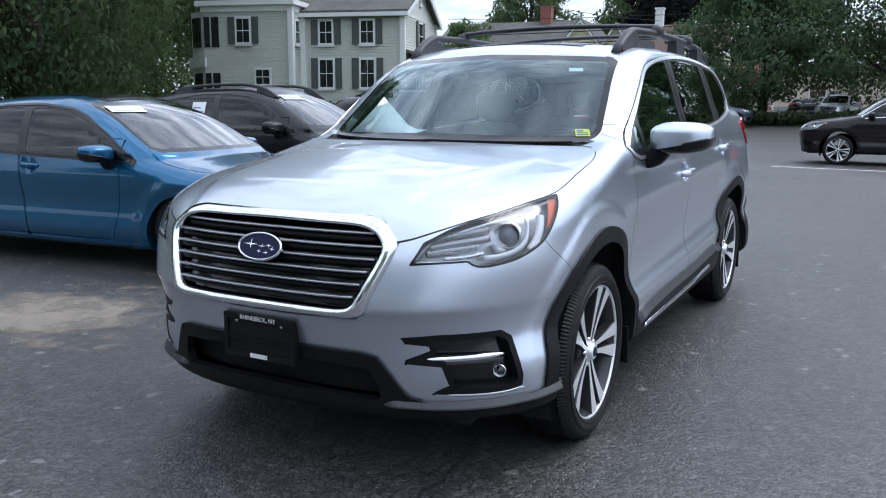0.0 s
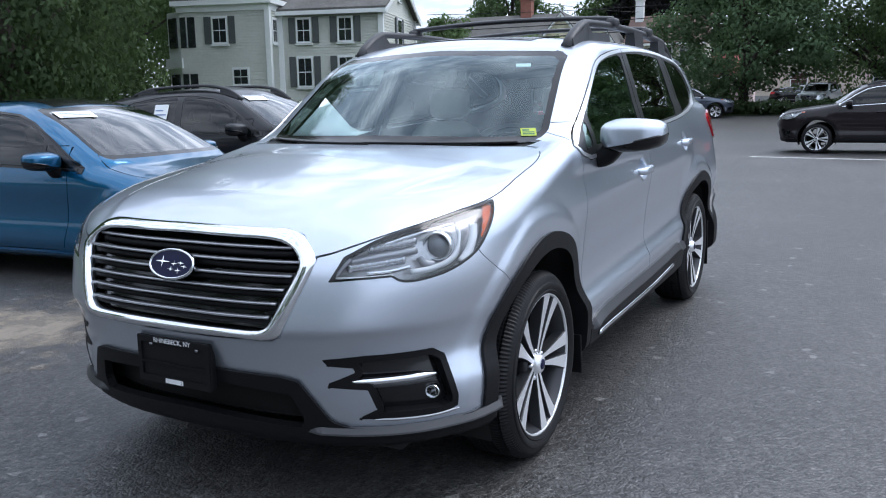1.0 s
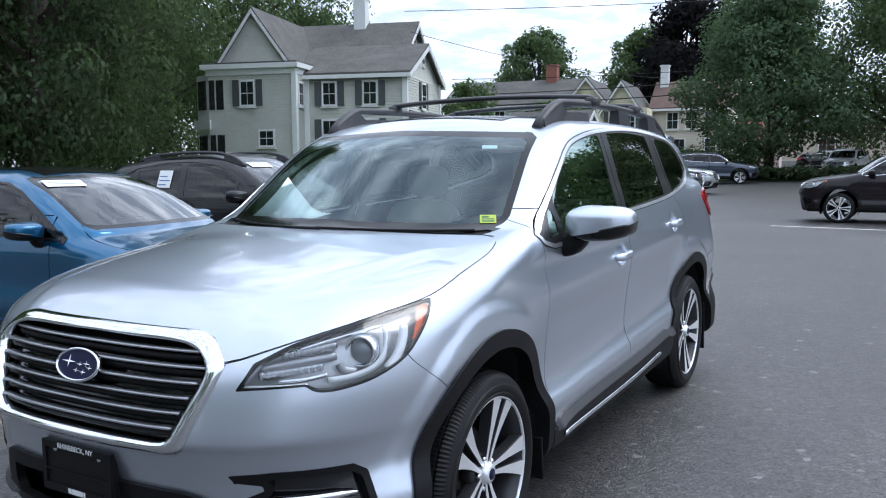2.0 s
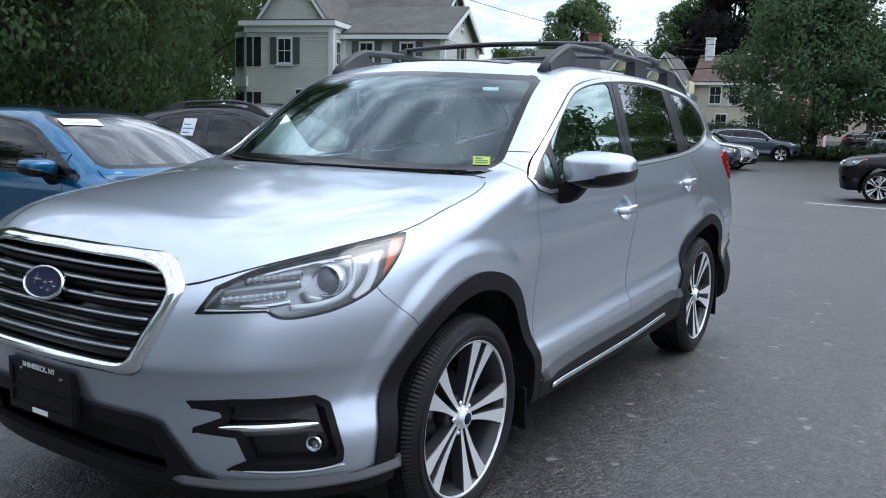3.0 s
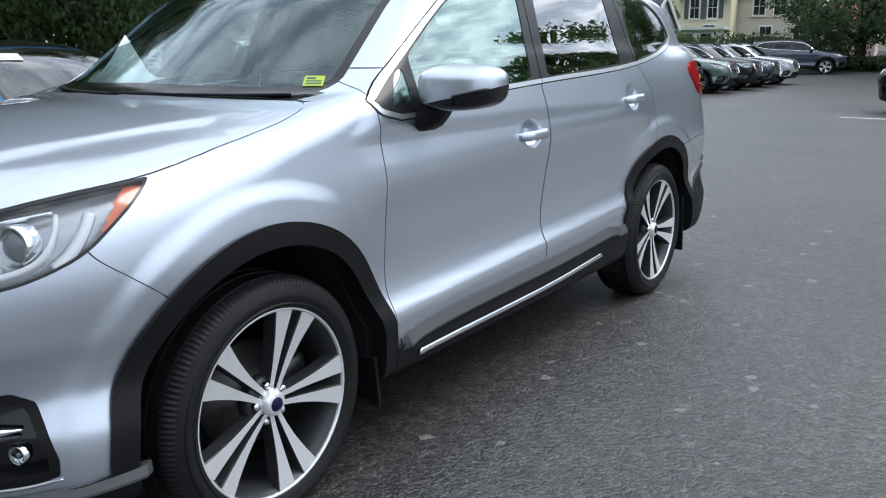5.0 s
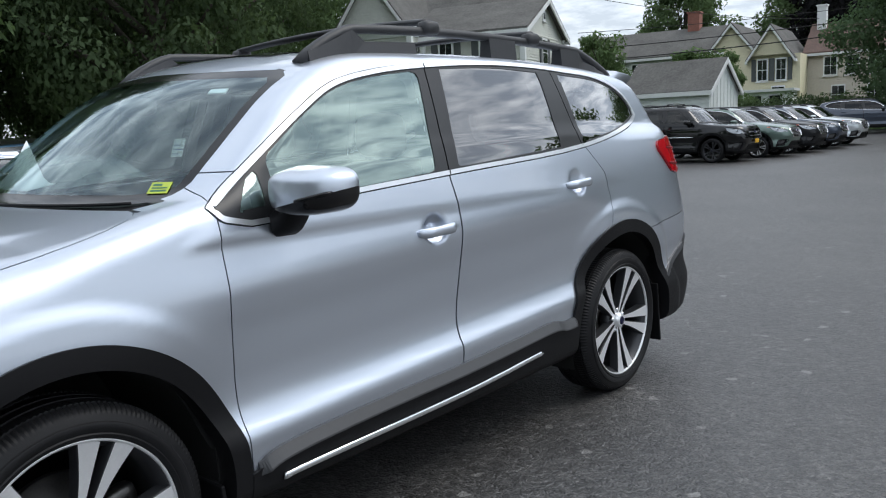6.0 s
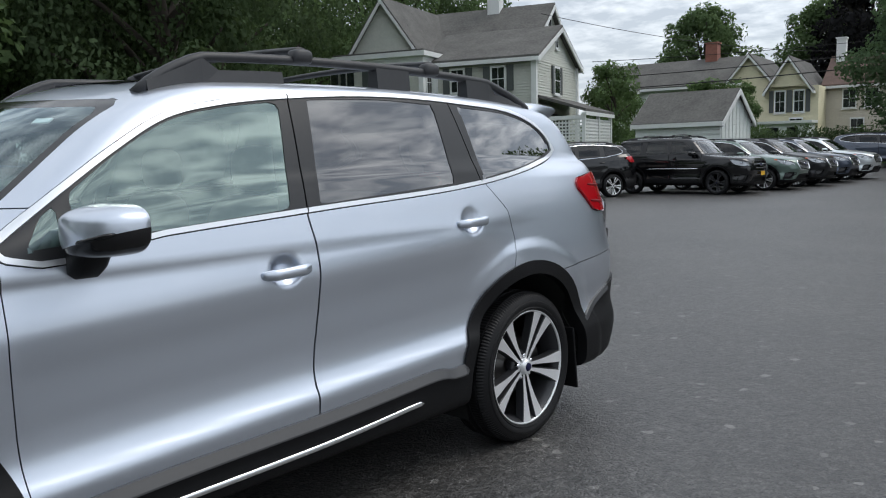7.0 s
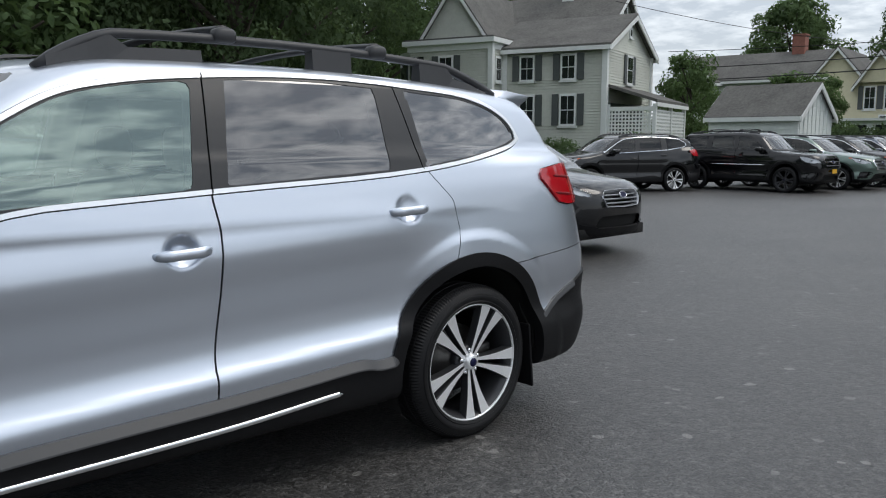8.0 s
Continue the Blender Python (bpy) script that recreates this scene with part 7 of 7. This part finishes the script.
place(garden, -22.6, 43.5, 0, 0.75, 1.2)
for i, (x, y, k, kz) in enumerate(((-21.6, 55, 1.45, 0.62), (-24.4, 47, 0.8, 1.1), (-19.5, 56, 0.7, 1.2))):
    copy_thing(garden, pose(x, y, 0.3, 0, 0, 60 * i) @ Matrix.Diagonal((k, k, k * kz, 1)))
elm = tree("elm_tree", "tall round elm beyond the rooftops", 5, 20, 6.5, M["leaf_mid"], 70, 16000, 0.27, 0.35, 0.8)
place(elm, -44.5, 104.5, 0, 0.93)
for i, (x, y, k) in enumerate(((-29, 104, 0.95), (-36, 112, 0.62), (-70, 95, 1.0), (-60, 76, 0.95), (4, 122, 0.95), (18, 118, 0.9), (-80, 70, 1.0))):
    copy_thing(elm, pose(x, y, 0.5, 0, 0, 80 * i) @ Matrix.Diagonal((k, k, k, 1)))
plum = tree("copper_beech", "dark purple-leaved tree beyond the rooftops", 6, 18, 6.0, M["leaf_plum"], 60, 12000, 0.28, 0.2, 0.8)
place(plum, -22.8, 100, 0, 1.15)
place(copy_thing(plum, pose(0, 0, 0)), -15.5, 106, 90, 1.1)


def hedge(name, label, x, y, turn, length, depth, height, count, mat, size=0.07, seed=9, category="hedge"):
    rng = np.random.default_rng(seed)
    n = max(4, int(length / 0.55))
    cs = np.array([((i + 0.5) / n * length - length / 2, rng.normal() * 0.08, height * 0.5 + rng.normal() * 0.05) for i in range(n)])
    rs = np.full(n, height * 0.52) * rng.uniform(0.85, 1.15, n)
    pts, soft = leaves(rng, cs, rs, count, size, 1.0)
    pts[:, 1] *= depth / height
    pts[:, 2] = np.maximum(pts[:, 2], 0.02)
    ob = mesh_quads(name, pts, soft, mat, None)
    tagged(ob, label, category, kind="stuff")
    ob.matrix_world = pose(x, y, ground_height(x, y), 0, 0, turn)
    return ob


hedge("hedge", "clipped dark green hedge behind the parked row", -12.6, 46.5, 8, 6.2, 1.6, 2.0, 9000, M["leaf_dark"], 0.08, 11)
hedge("hedge", "rounded green shrubs at the end of the row", -8.2, 49.0, 12, 4.5, 1.8, 1.9, 6000, M["leaf_mid"], 0.08, 12)
hedge("planting", "low green planting on the kerb strip", -0.5, 47.5, 14, 14.0, 2.2, 0.75, 9000, M["leaf_dark"], 0.09, 13, "plants")
hedge("shrub", "green shrub beside the house wall", -17.2, 30.2, 20, 2.6, 1.6, 1.7, 5000, M["leaf_mid"], 0.07, 14, "shrub")
hedge("shrub", "green shrub beside the house wall", -22.5, 30.8, 20, 3.0, 1.5, 1.5, 5000, M["leaf_mid"], 0.07, 15, "shrub")
hedge("undergrowth", "dark green undergrowth below the trees behind the lawn", -44, 36, 50, 34.0, 3.0, 4.2, 12000, M["leaf_dark"], 0.16, 16, "undergrowth")
lawn = sheet("lawn", [-120, -80, -60, -45, -35, -28, -22, -17, -12.6], [-60, -30, -10, 0, 10, 18, 22, 26, 30, 34, 38, 44, 50, 60, 75], M["grass"], 0.03)
tagged(lawn, "green lawn under the trees", "lawn", kind="structure")
verge = sheet("verge", [-11.5, -8, -4, 0, 4, 8, 14, 30], [45.5, 47, 49, 51, 54], M["grass"], 0.06)
tagged(verge, "grass verge between lot and street", "verge", kind="structure")

# overhead wires and a pole
M["cable"] = material("black_cable", (0.012, 0.012, 0.013), rough=0.7)
M["pole_wood"] = material("weathered_pole_wood", (0.14, 0.11, 0.085), rough=0.9, vary=0.3, scale=3)


def wire(p, q, sag, r):
    path = [Vector(p).lerp(Vector(q), i / 24) - Vector((0, 0, sag * 4 * (i / 24) * (1 - i / 24))) for i in range(25)]
    ob = part("overhead_wire", sweep_bm(path, circle(r, 6)), M["cable"])
    tagged(ob, "black overhead cable sagging between poles", "wire", "overhead wires")


pole = part("utility_pole", lathe_bm([(0.0, 10.6), (0.12, 10.6), (0.17, 0.0)], 12, "z"), M["pole_wood"])
pole.matrix_world = pose(14, 66, 0.3)
tagged(pole, "weathered wooden utility pole by the street", "pole")
pole2 = part("utility_pole", lathe_bm([(0.0, 11.0), (0.12, 11.0), (0.17, 0.0)], 12, "z"), M["pole_wood"])
pole2.matrix_world = pose(-34, 52, 0.3)
tagged(pole2, "weathered wooden utility pole by the street", "pole")
for z0, z1, sag, r in ((5.6, 9.6, 0.7, 0.030), (4.9, 8.9, 0.7, 0.035), (6.6, 10.3, 0.9, 0.018)):
    wire((-23.5, 43, z0), (14, 66, z1), sag, r)
wire((-22.5, 36, 9.6), (14, 66, 13.5), 0.5, 0.018)
wire((-21.5, 35, 8.3), (-16, 64, 8.0), 0.5, 0.015)
